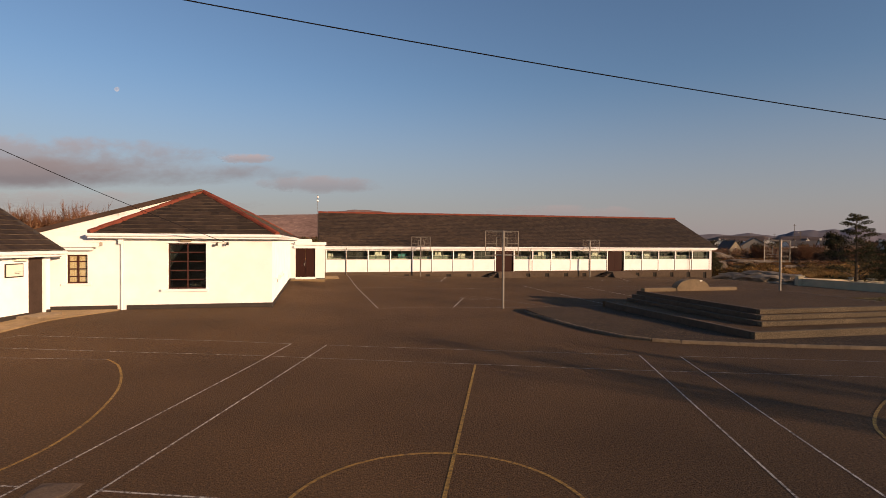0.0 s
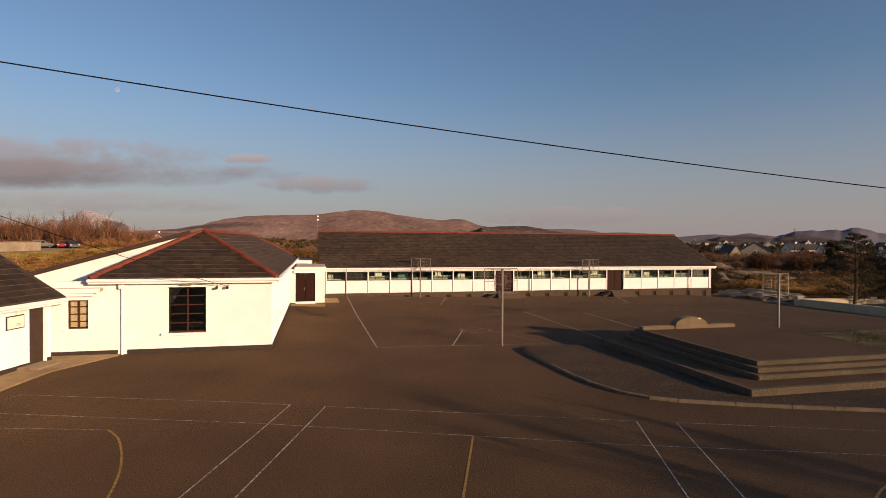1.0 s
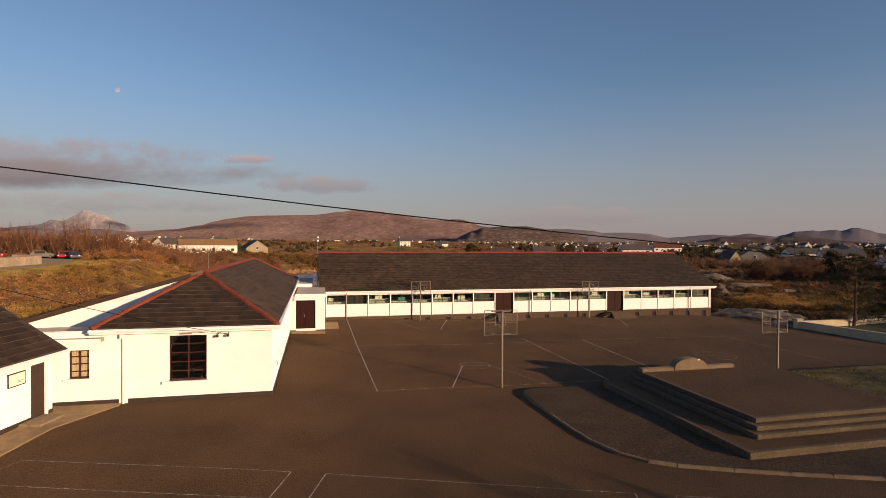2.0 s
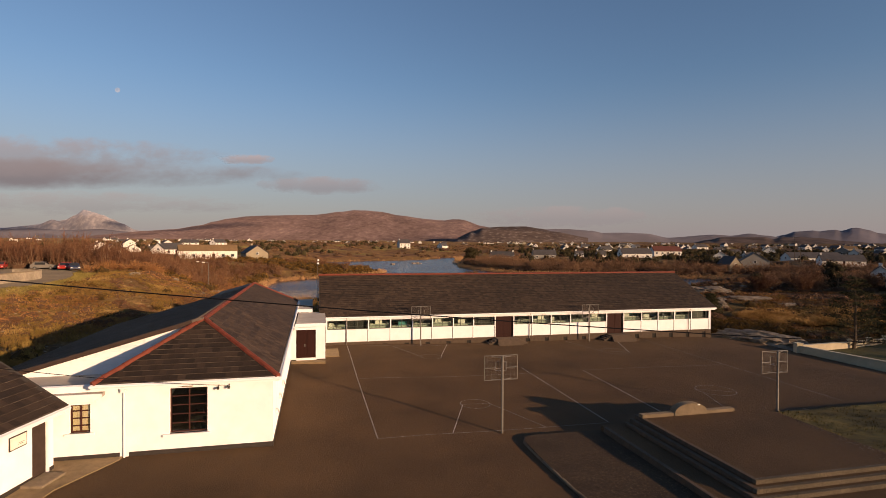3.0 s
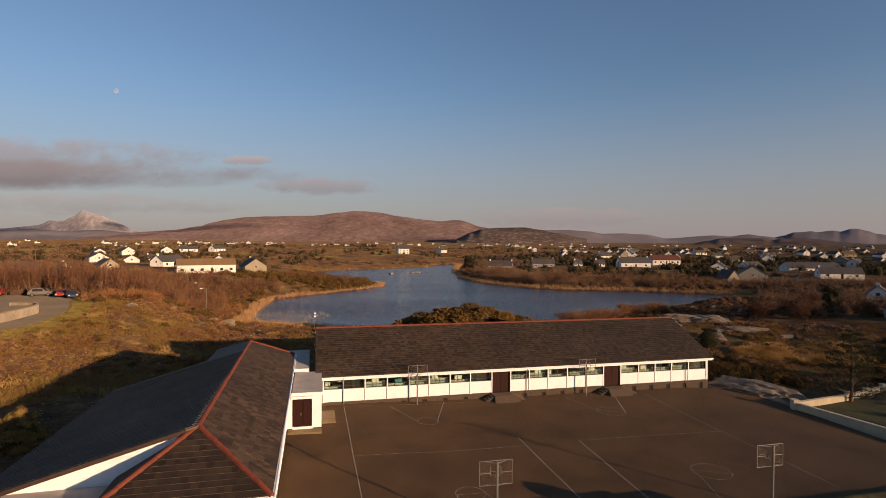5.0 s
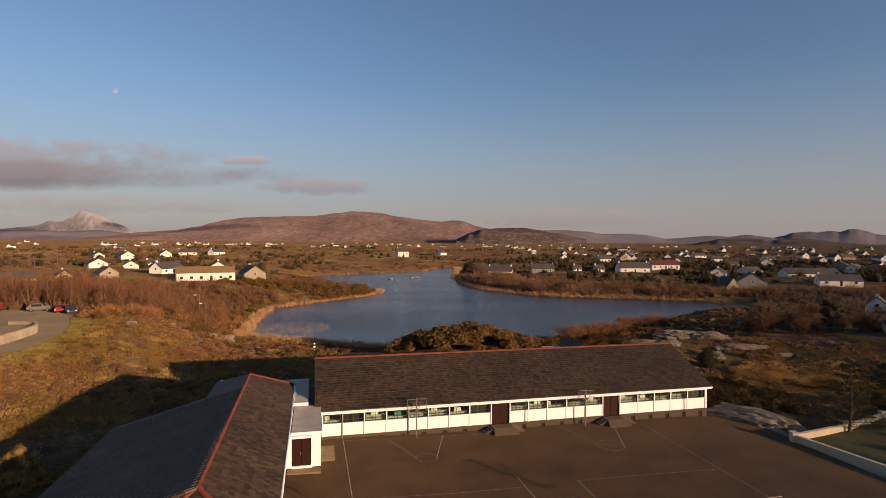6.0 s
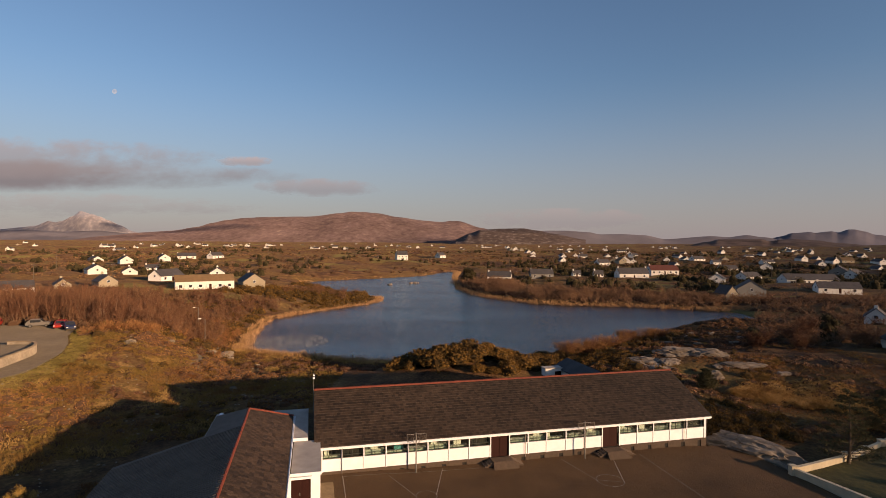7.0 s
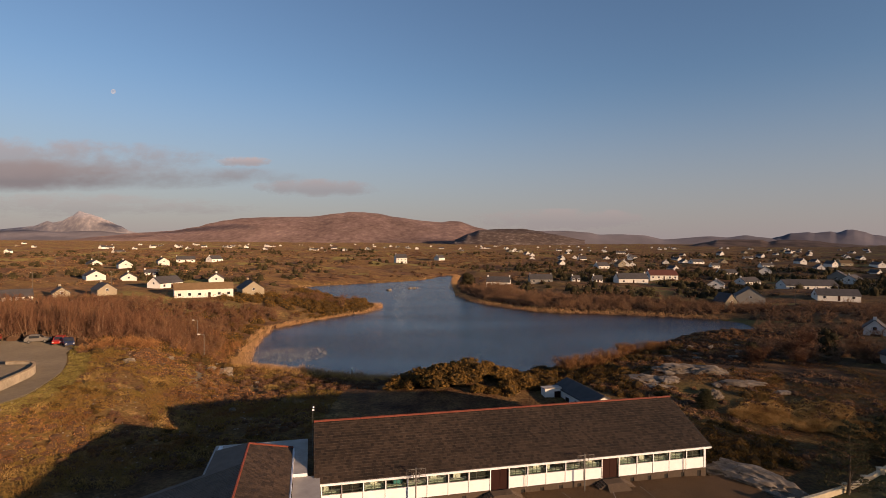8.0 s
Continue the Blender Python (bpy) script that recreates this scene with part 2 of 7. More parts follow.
def water_material():
    m = bpy.data.materials.new("lake_water")
    m.use_nodes = True
    n, l = m.node_tree.nodes, m.node_tree.links
    b = n["Principled BSDF"]
    b.inputs["Base Color"].default_value = (0.005, 0.021, 0.044, 1)
    b.inputs["Roughness"].default_value, b.inputs["IOR"].default_value = 0.16, 1.33
    c, mp = n.new("ShaderNodeTexCoord"), n.new("ShaderNodeMapping")
    mp.inputs["Scale"].default_value = (0.5, 1.6, 1)
    l.new(c.outputs["Object"], mp.inputs[0])
    t = n.new("ShaderNodeTexNoise")
    t.inputs["Scale"].default_value, t.inputs["Detail"].default_value = 1.4, 4
    l.new(mp.outputs[0], t.inputs[0])
    t2 = n.new("ShaderNodeTexNoise")
    t2.inputs["Scale"].default_value, t2.inputs["Detail"].default_value = 0.03, 3
    l.new(mp.outputs[0], t2.inputs[0])
    mr = n.new("ShaderNodeMapRange")
    mr.inputs["From Min"].default_value, mr.inputs["From Max"].default_value = 0.35, 0.65
    mr.inputs["To Min"].default_value, mr.inputs["To Max"].default_value = 0.45, 1.0
    l.new(t2.outputs[0], mr.inputs[0])
    bp = n.new("ShaderNodeBump")
    bp.inputs["Distance"].default_value = 0.2
    l.new(mr.outputs[0], bp.inputs["Strength"])
    l.new(t.outputs[0], bp.inputs["Height"])
    l.new(bp.outputs[0], b.inputs["Normal"])
    return m


WATER = water_material()


def land_material():
    """Moor: rust heather, ochre grass, olive and dark patches at three scales."""
    m = bpy.data.materials.new("moorland")
    m.use_nodes = True
    n, l = m.node_tree.nodes, m.node_tree.links
    b = n["Principled BSDF"]
    b.inputs["Roughness"].default_value, b.inputs["Specular IOR Level"].default_value = 0.95, 0.1
    b.inputs["Diffuse Roughness"].default_value = 1.0
    pos = n.new("ShaderNodeNewGeometry").outputs["Position"]

    def noise_at(scale, detail=5):
        t = n.new("ShaderNodeTexNoise")
        t.inputs["Scale"].default_value, t.inputs["Detail"].default_value, t.inputs["Roughness"].default_value = scale, detail, 0.65
        l.new(pos, t.inputs[0])
        return t.outputs[0]

    def ramp(fac, stops):
        r = n.new("ShaderNodeValToRGB")
        while len(r.color_ramp.elements) < len(stops):
            r.color_ramp.elements.new(0.5)
        for e, s in zip(r.color_ramp.elements, stops):
            e.position, e.color = s[0], (*s[1:], 1)
        l.new(fac, r.inputs[0])
        return r.outputs[0]

    def mix(fac, a, c, mode="MIX"):
        x = n.new("ShaderNodeMix")
        x.data_type, x.blend_type = "RGBA", mode
        if isinstance(fac, float):
            x.inputs[0].default_value = fac
        else:
            l.new(fac, x.inputs[0])
        l.new(a, x.inputs[6])
        l.new(c, x.inputs[7])
        return x.outputs[2]
    grass = ramp(noise_at(0.3), [(0.34, 0.075, 0.038, 0.016), (0.46, 0.135, 0.077, 0.03), (0.54, 0.13, 0.083, 0.03), (0.68, 0.27, 0.163, 0.065)])
    heather = ramp(noise_at(0.16), [(0.34, 0.038, 0.021, 0.014), (0.5, 0.095, 0.05, 0.027), (0.66, 0.175, 0.1, 0.046)])
    patches = ramp(noise_at(0.022, 6), [(0.42, 0, 0, 0), (0.56, 1, 1, 1)])
    col = mix(patches, grass, heather)
    fields = ramp(noise_at(0.013, 3), [(0.56, 0, 0, 0), (0.6, 1, 1, 1)])
    col = mix(fields, col, ramp(noise_at(0.12), [(0.36, 0.11, 0.088, 0.03), (0.6, 0.17, 0.135, 0.045)]))
    fine = ramp(noise_at(2.4, 4), [(0.3, 0.55, 0.55, 0.55), (0.7, 1.3, 1.3, 1.3)])
    col = mix(1.0, col, fine, "MULTIPLY")
    l.new(col, b.inputs["Base Color"])
    bp = n.new("ShaderNodeBump")
    bp.inputs["Strength"].default_value, bp.inputs["Distance"].default_value = 1.0, 0.35
    l.new(noise_at(1.3, 6), bp.inputs["Height"])
    l.new(bp.outputs[0], b.inputs["Normal"])
    return m


LAND = land_material()

# ---- building blocks ----
GRID = 13.3
BASE = {}


def thing(name, base=(0, 0, 0), rot=0.0, label="", category="", group="", kind=""):
    """A top-level Empty at base; its parts are given in the same turned grid as base."""
    ob = new(name)
    ob.matrix_basis = pose(0, 0, 0, 0, 0, rot) @ Matrix.Translation(base)
    BASE[ob.name] = Vector(base)
    return tagged(ob, label, category, group, kind)


def root_of(ob):
    while ob.parent:
        ob = ob.parent
    return ob


def mesh_of(name, bm, mat, smooth=False):
    me = bpy.data.meshes.new(name)
    bm.normal_update()
    bm.to_mesh(me)
    bm.free()
    me.materials.append(mat)
    if smooth:
        me.polygons.foreach_set("use_smooth", [True] * len(me.polygons))
    return me


def part(name, bm, mat, parent, label="", smooth=False):
    bm.transform(Matrix.Translation(-BASE.get(root_of(parent).name, Vector())))
    ob = new(name, mesh_of(name, bm, mat, smooth))
    ob.parent = parent
    if label:
        ob["label"] = label
    return ob


def lone(name, bm, mat, rot=0.0, label="", category="", group="", kind="", smooth=False):
    """One mesh that is a thing or a piece of the setting by itself."""
    ob = new(name, mesh_of(name, bm, mat, smooth))
    ob.matrix_basis = pose(0, 0, 0, 0, 0, rot)
    return tagged(ob, label, category, group, kind)


def raw(name, verts, faces, mat, smooth=False):
    me = bpy.data.meshes.new(name)
    me.from_pydata(verts, [], faces)
    me.materials.append(mat)
    if smooth:
        me.polygons.foreach_set("use_smooth", [True] * len(me.polygons))
    return me


def quads(name, verts, loops, size, mat):
    """A mesh from arrays: verts (n, 3), loops (m, size)."""
    me = bpy.data.meshes.new(name)
    verts, loops = np.asarray(verts, np.float32), np.asarray(loops, np.int32)
    me.vertices.add(len(verts))
    me.vertices.foreach_set("co", verts.ravel())
    me.loops.add(loops.size)
    me.loops.foreach_set("vertex_index", loops.ravel())
    me.polygons.add(len(loops))
    me.polygons.foreach_set("loop_start", np.arange(len(loops), dtype=np.int32) * size)
    me.update(calc_edges=True)
    me.validate()
    me.materials.append(mat)
    return me


def box(bm, x0, x1, y0, y1, z0, z1, bevel=0.0):
    g = bmesh.ops.create_cube(bm, size=1.0)["verts"]
    for v in g:
        v.co = Vector(((x0 + x1) / 2 + v.co.x * (x1 - x0), (y0 + y1) / 2 + v.co.y * (y1 - y0), (z0 + z1) / 2 + v.co.z * (z1 - z0)))
    if bevel:
        es = list({e for v in g for e in v.link_edges})
        bmesh.ops.bevel(bm, geom=es, offset=bevel, segments=2, affect="EDGES", profile=0.6)
    return bm


def new_box(*a, **k):
    return box(bmesh.new(), *a, **k)


def slab(bm, pts, thick):
    """A flat polygon with thickness below its face."""
    vs = [Vector(p) for p in pts]
    nrm = Vector()
    for a, b in zip(vs, vs[1:] + vs[:1]):
        nrm += a.cross(b)
    nrm.normalize()
    if nrm.z < -1e-6:
        vs.reverse()
        nrm = -nrm
    top = [bm.verts.new(v) for v in vs]
    low = [bm.verts.new(v - nrm * thick) for v in vs]
    bm.faces.new(top)
    bm.faces.new(low[::-1])
    for i in range(len(vs)):
        j = (i + 1) % len(vs)
        bm.faces.new((top[i], low[i], low[j], top[j]))
    return bm


def prism(bm, pts, z0, z1):
    return slab(bm, [(x, y, z1) for x, y in pts], z1 - z0)


def tube(bm, a, b, r, n=8, r2=None):
    a, b = Vector(a), Vector(b)
    q = (b - a).to_track_quat("Z", "Y")
    rings = []
    for p, rr in ((a, r), (b, r if r2 is None else r2)):
        rings.append([bm.verts.new(p + q @ Vector((rr * math.cos(k * math.tau / n), rr * math.sin(k * math.tau / n), 0))) for k in range(n)])
    for k in range(n):
        bm.faces.new((rings[0][k], rings[0][(k + 1) % n], rings[1][(k + 1) % n], rings[1][k]))
    bm.faces.new(rings[0][::-1])
    bm.faces.new(rings[1])
    return bm


def pipe_run(bm, pts, r, n=6):
    """A bent pipe: one unbroken skin along the points."""
    pts = [Vector(p) for p in pts]
    rings = []
    for i, p in enumerate(pts):
        d = pts[min(i + 1, len(pts) - 1)] - pts[max(i - 1, 0)]
        side = d.cross(Vector((0.31, 0.52, 0.79))).normalized()
        up = side.cross(d.normalized())
        rings.append([bm.verts.new(p + r * (side * math.cos(k * math.tau / n) + up * math.sin(k * math.tau / n))) for k in range(n)])
    for a, b in zip(rings, rings[1:]):
        for k in range(n):
            bm.faces.new((a[k], a[(k + 1) % n], b[(k + 1) % n], b[k]))
    bm.faces.new(rings[0][::-1])
    bm.faces.new(rings[-1])
    return bm


def wall_with_holes(x0, x1, z0, z1, y0, y1, holes=()):
    """A wall from y0 (front) to y1 (back) whose holes (xa, xb, za, zb) go right through."""
    bm = bmesh.new()
    xs = sorted({x0, x1, *[h[0] for h in holes], *[h[1] for h in holes]})
    zs = sorted({z0, z1, *[h[2] for h in holes], *[h[3] for h in holes]})
    full = {}
    for i in range(len(xs) - 1):
        for k in range(len(zs) - 1):
            cx, cz = (xs[i] + xs[i + 1]) / 2, (zs[k] + zs[k + 1]) / 2
            full[i, k] = not any(h[0] < cx < h[1] and h[2] < cz < h[3] for h in holes)
    cache = {}

    def vert(x, y, z):
        key = (round(x, 4), round(y, 4), round(z, 4))
        if key not in cache:
            cache[key] = bm.verts.new((x, y, z))
        return cache[key]
    for (i, k), solid in full.items():
        if not solid:
            continue
        a, b, c, d = xs[i], xs[i + 1], zs[k], zs[k + 1]
        bm.faces.new((vert(a, y0, c), vert(b, y0, c), vert(b, y0, d), vert(a, y0, d)))
        bm.faces.new((vert(a, y1, d), vert(b, y1, d), vert(b, y1, c), vert(a, y1, c)))
        if not full.get((i - 1, k)):
            bm.faces.new((vert(a, y0, d), vert(a, y1, d), vert(a, y1, c), vert(a, y0, c)))
        if not full.get((i + 1, k)):
            bm.faces.new((vert(b, y0, c), vert(b, y1, c), vert(b, y1, d), vert(b, y0, d)))
        if not full.get((i, k - 1)):
            bm.faces.new((vert(a, y0, c), vert(a, y1, c), vert(b, y1, c), vert(b, y0, c)))
        if not full.get((i, k + 1)):
            bm.faces.new((vert(a, y0, d), vert(b, y0, d), vert(b, y1, d), vert(a, y1, d)))
    return bm


def smooth_step(x):
    x = min(1.0, max(0.0, x))
    return x * x * (3 - 2 * x)


def to_grid(x, y):
    c, s = math.cos(radians(GRID)), math.sin(radians(GRID))
    return x * c + y * s, -x * s + y * c


def yard_z(u, v):
    """Height of the tarmac, in the school's grid."""
    return (-0.42 * smooth_step((u - 36) / 8) * smooth_step((v - 20) / 12) + 0.24 * smooth_step((1.5 - u) / 4.5) * smooth_step((v - 14) / 9) + 0.2 * smooth_step((v - 36) / 10) * smooth_step((22 - u) / 20) * smooth_step((u + 3) / 5)
            - 0.13 * smooth_step((u - 4) / 6) * smooth_step((v - 16) / 8) - 0.12 * smooth_step((u - 22) / 16) * smooth_step((v - 18) / 20))


TILE_W, COURSE = 0.32, 0.345


def tile_verts(w, h, t):
    return [(0, 0, 0.012), (w, 0, 0.012), (w, h, 0), (0, h, 0), (0, 0, 0.012 + t), (w, 0, 0.012 + t), (w, h, t * 0.5), (0, h, t * 0.5)]


TILE_FACES = [(4, 5, 6, 7), (0, 1, 5, 4), (1, 2, 6, 5), (3, 0, 4, 7), (3, 2, 1, 0)]


def tiled(owner, name, corner, along, up, width, height, inside, single=False):
    """Courses of tiles on a roof plane: corner, unit vectors along the eave and up the slope, and a test of which tiles are on it.
    single: each tile an object of its own, else one joined mesh."""
    corner, along, up = Vector(corner), Vector(along).normalized(), Vector(up).normalized()
    base = BASE.get(root_of(owner).name, Vector())
    normal = along.cross(up)
    if normal.z < 0:
        normal = -normal
    rnd = random.Random(len(name) * 7 + int(width * 10))
    tiles = []
    for c in range(int(height / COURSE) + 1):
        off = (c % 2) * TILE_W / 2
        for k in range(-1, int(width / TILE_W) + 1):
            s, r = off + k * TILE_W, c * COURSE
            if inside(s + TILE_W / 2, r + COURSE / 2):
                tiles.append((s, r, rnd.uniform(0, 0.0025), rnd.uniform(-0.003, 0.003)))
    shape = tile_verts(TILE_W * (0.975 if single else 0.962), COURSE + 0.07, 0.03 if single else 0.036)
    m = Matrix((along, up, normal)).transposed()
    if single:
        me = raw("roof_tile", shape, TILE_FACES, TILE_PIECE)
        me.materials.append(TILE_EDGE)
        me.polygons[1].material_index = 1
        for s, r, lift, turn in tiles:
            ob = new("roof_tile", me)
            ob.parent = owner
            rot = (m @ Matrix.Rotation(turn, 3, "Z")).to_4x4()
            ob.matrix_basis = Matrix.Translation(corner - base + along * s + up * r + normal * (0.004 + lift)) @ rot
        return
    sv = np.array(shape)
    pts, fcs = [], []
    mm = np.array(m)
    for i, (s, r, lift, turn) in enumerate(tiles):
        p = sv + (s, r, 0.004)
        pts.append(p @ mm.T + np.array(corner - base))
        fcs.append(np.array(TILE_FACES) + 8 * i)
    me = quads("roof_tiles", np.concatenate(pts), np.concatenate(fcs), 4, TILE)
    me.materials.append(TILE_EDGE)
    me.polygons.foreach_set("material_index", np.tile([0, 1, 0, 0, 0], len(tiles)).astype(np.int32))
    me.polygons.foreach_set("use_smooth", [False] * len(me.polygons))
    ob = new("roof_tiles", me)
    ob.parent = owner
    tagged(ob, kind="stuff")


def strip(bm, path, width, lift, height_of):
    """A flat painted strip along path points (x, y) with smooth joints."""
    pts = []
    for a, b in zip(path, path[1:]):
        n = max(1, int(math.hypot(b[0] - a[0], b[1] - a[1]) / 0.8))
        for k in range(n):
            pts.append((a[0] + (b[0] - a[0]) * k / n, a[1] + (b[1] - a[1]) * k / n))
    pts.append(path[-1])
    prev = None
    for i, p in enumerate(pts):
        a, b = pts[max(0, i - 1)], pts[min(len(pts) - 1, i + 1)]
        dx, dy = b[0] - a[0], b[1] - a[1]
        n = math.hypot(dx, dy) or 1
        ox, oy = -dy / n * width / 2, dx / n * width / 2
        row = []
        for q in ((p[0] + ox, p[1] + oy), (p[0] - ox, p[1] - oy)):
            row.append(bm.verts.new((q[0], q[1], height_of(*q) + lift)))
        if prev:
            bm.faces.new((prev[0], prev[1], row[1], row[0]))
        prev = row
    return bm


def arc(cx, cy, r, a0, a1, n=24, ry=None):
    return [(cx + r * math.cos(radians(a0 + (a1 - a0) * k / n)), cy + (ry or r) * math.sin(radians(a0 + (a1 - a0) * k / n))) for k in range(n + 1)]

# ---- land, lake, mountains ----
WATER_Z = -3.5
SHORE = [(-43, 117), (-47, 131), (-51, 150), (-53, 166), (-47, 178), (-37, 195), (-30, 206), (-25.5, 217), (-26, 229), (-34, 248), (-49, 262), (-66, 288), (-84, 318), (-72, 331), (-48, 352), (-30, 364),
         (-12, 387), (-2, 424), (10, 440), (14, 420), (9, 360), (7, 302), (9, 281), (18, 242), (29, 225), (38, 213), (49, 208.5), (70, 205), (88, 198.5), (97, 194), (106, 187), (101, 169), (88, 163), (77, 160), (61, 147), (44, 131), (28, 119),
         (8, 111), (-4, 106), (-20, 108), (-36, 114)]
LOT = [(-68, 98), (-63, 91), (-58.5, 83), (-56, 76), (-54.6, 71), (-55.2, 66), (-58, 60), (-75, 52), (-112, 52), (-118, 80), (-112, 106), (-90, 109), (-78, 108), (-71, 104)]


def outline_distance(p, outline):
    """Signed metres from points (n, 2) to a closed outline; negative inside."""
    first = np.array(outline, float)
    second = np.roll(first, -1, 0)
    p = np.asarray(p, float)
    best = np.full(len(p), 1e9)
    inside = np.zeros(len(p), bool)
    for a, b in zip(first, second):
        d = b - a
        t = np.clip(((p - a) @ d) / (d @ d), 0, 1)
        best = np.minimum(best, np.hypot(*(p - a - t[:, None] * d).T))
        cross = (a[1] > p[:, 1]) != (b[1] > p[:, 1])
        with np.errstate(divide="ignore", invalid="ignore"):
            xi = a[0] + (p[:, 1] - a[1]) * d[0] / d[1]
        inside ^= cross & (p[:, 0] < xi)
    return np.where(inside, -best, best)


def lake_distance(p):
    return outline_distance(p, SHORE)


def sstep(x):
    x = np.clip(x, 0, 1)
    return x * x * (3 - 2 * x)


def land_height(p):
    """Height of the ground at points (n, 2) of the world."""
    p = np.asarray(p, float)
    x, y = p[:, 0], p[:, 1]
    r = np.hypot(x, y)
    wob = np.array([noise.noise((a * 0.05, b * 0.05, 3.1)) for a, b in p])
    d = lake_distance(p) + 3.0 * wob * np.clip(r / 150, 0, 1)
    bumps = np.array([noise.fractal((a * 0.018, b * 0.018, 0.7), 0.9, 2.1, 4) for a, b in p])
    plain = 0.6 + 0.0035 * np.clip(r - 300, 0, 5000) + 1.3 * bumps * np.clip(r / 200, 0, 3)
    plain += 2.6 * sstep((-40 - x) / 50) * sstep((y - 60) / 60)
    h = WATER_Z + (plain - WATER_Z) * (1 - np.exp(-np.clip(d, 0, None) / 26))
    # bank and plateau with the car park
    e = np.hypot((x + 90) / 37, (y - 80) / 33)
    h = np.maximum(h, h + (3.25 - h) * sstep((1.6 - e) / 0.58))
    # hummocks on the grassy bank
    lump = np.array([noise.fractal((a * 0.13, b * 0.13, 5.2), 0.9, 2.0, 3) for a, b in p])
    lot_gap = np.hypot((x + 90) / 37, (y - 80) / 33)
    h += 0.45 * lump * sstep((lot_gap - 0.98) / 0.15) * sstep((-14 - x) / 8) * sstep((150 - r) / 30)
    roll = np.array([noise.noise((a * 0.055, b * 0.055, 9.4)) for a, b in p])
    h += 1.1 * roll * sstep((lot_gap - 1.02) / 0.3) * sstep((-20 - x) / 14) * sstep((150 - r) / 30) * np.clip(d / 12, 0, 1)
    # gorse knoll behind the school, rocky knoll by the lake
    h += 2.7 * np.exp(-(((x - 5) / 13) ** 2 + ((y - 89) / 8) ** 2))
    h += 1.4 * np.exp(-(((x - 44) / 12) ** 2 + ((y - 98) / 7) ** 2)) + 1.5 * np.exp(-(((x - 53) / 7) ** 2 + ((y - 79) / 4.5) ** 2)) + 1.6 * np.exp(-(((x - 62) / 15) ** 2 + ((y - 124) / 6) ** 2)) + 1.8 * np.exp(-(((x - 86) / 14) ** 2 + ((y - 152) / 7) ** 2))
    # the school's level ground
    c, s = math.cos(radians(GRID)), math.sin(radians(GRID))
    u, v = x * c + y * s, -x * s + y * c
    out = np.maximum(np.maximum(-17 - u, u - 64), np.maximum(-40 - v, v - 60))
    w = sstep(1 - out / 22)
    h = h * (1 - w) + (-0.45 - 0.6 * sstep((-14 - u) / 8) - 0.75 * sstep((u - 33) / 10) - 0.75 * sstep((u - 47) / 14)) * w
    h = np.where(d < 0, WATER_Z - np.minimum(1.6, -0.16 * d), h)
    return h


def land_at(x, y):
    return float(land_height([(x, y)])[0])


ang = np.concatenate([np.linspace(-62, 62, 420), np.linspace(62, 298, 60)[1:-1]])
rad = np.concatenate([[0.0], 4 * 1.0345 ** np.arange(0, 211)])
aa, rr = np.meshgrid(np.radians(ang), rad)
flat = np.stack([(rr * np.sin(aa)).ravel(), (rr * np.cos(aa)).ravel()], 1)
hz = land_height(flat)
na, nr = len(ang), len(rad)
ii, jj = np.meshgrid(np.arange(nr - 1), np.arange(na), indexing="ij")
j2 = (jj + 1) % na
loops = np.stack([ii * na + jj, ii * na + j2, (ii + 1) * na + j2, (ii + 1) * na + jj], -1).reshape(-1, 4)[:, ::-1]
me = quads("ground", np.column_stack([flat, hz]), loops, 4, LAND)
me.polygons.foreach_set("use_smooth", [True] * len(me.polygons))
tagged(new("ground", me), "rough brown moorland of heather, dry grass and peat", "ground", kind="structure")

bm = bmesh.new()
bmesh.ops.create_grid(bm, x_segments=2, y_segments=2, size=1)
bm.transform(Matrix.Translation((20, 270, WATER_Z)) @ Matrix.Diagonal((140, 190, 1, 1)))
lone("water", bm, WATER, label="calm dark blue lake with faint ripples", category="lake", kind="structure")


def mountain(name, left, right, crest, dist, depth, mat, label, rough=0.06, seed=0):
    """A ridge between two bearings (as tangents); crest(k) gives the height over the eye line for k from 0 to 1 as a share of the distance."""
    nx, ny = 150, 26
    pts = []
    for j in range(ny):
        f = j / (ny - 1)
        d = dist - depth * (1 - f)
        for i in range(nx):
            k = i / (nx - 1)
            b = left + (right - left) * k
            top = crest(k) * dist
            fall = math.sin(f * math.pi / 2) ** 1.15
            z = top * fall
            q = (b * dist * 0.0042, d * 0.0042, seed)
            z += rough * top * fall * noise.fractal(q, 0.95, 2.2, 5) * (0.35 if j == ny - 1 else 1.0)
            gully = abs(noise.noise((b * dist * 0.009 + f * 0.7, f * 1.2, seed + 5)))
            z -= top * 0.10 * (1 - f) * fall * gully
            pts.append((b * d, d, z - 12 * (1 - f)))
    faces = [(j * nx + i, j * nx + i + 1, (j + 1) * nx + i + 1, (j + 1) * nx + i) for j in range(ny - 1) for i in range(nx - 1)]
    ob = new(name, raw(name, pts, faces, mat, True))
    return tagged(ob, label, "mountain", kind="structure")


def profile(points):
    """A smooth line through (share, height) pairs."""
    def at(k):
        for (a, ha), (b, hb) in zip(points, points[1:]):
            if k <= b:
                t = (k - a) / (b - a)
                t = t * t * (3 - 2 * t) * 0.6 + t * 0.4
                return ha + (hb - ha) * t
        return points[-1][1]
    return at


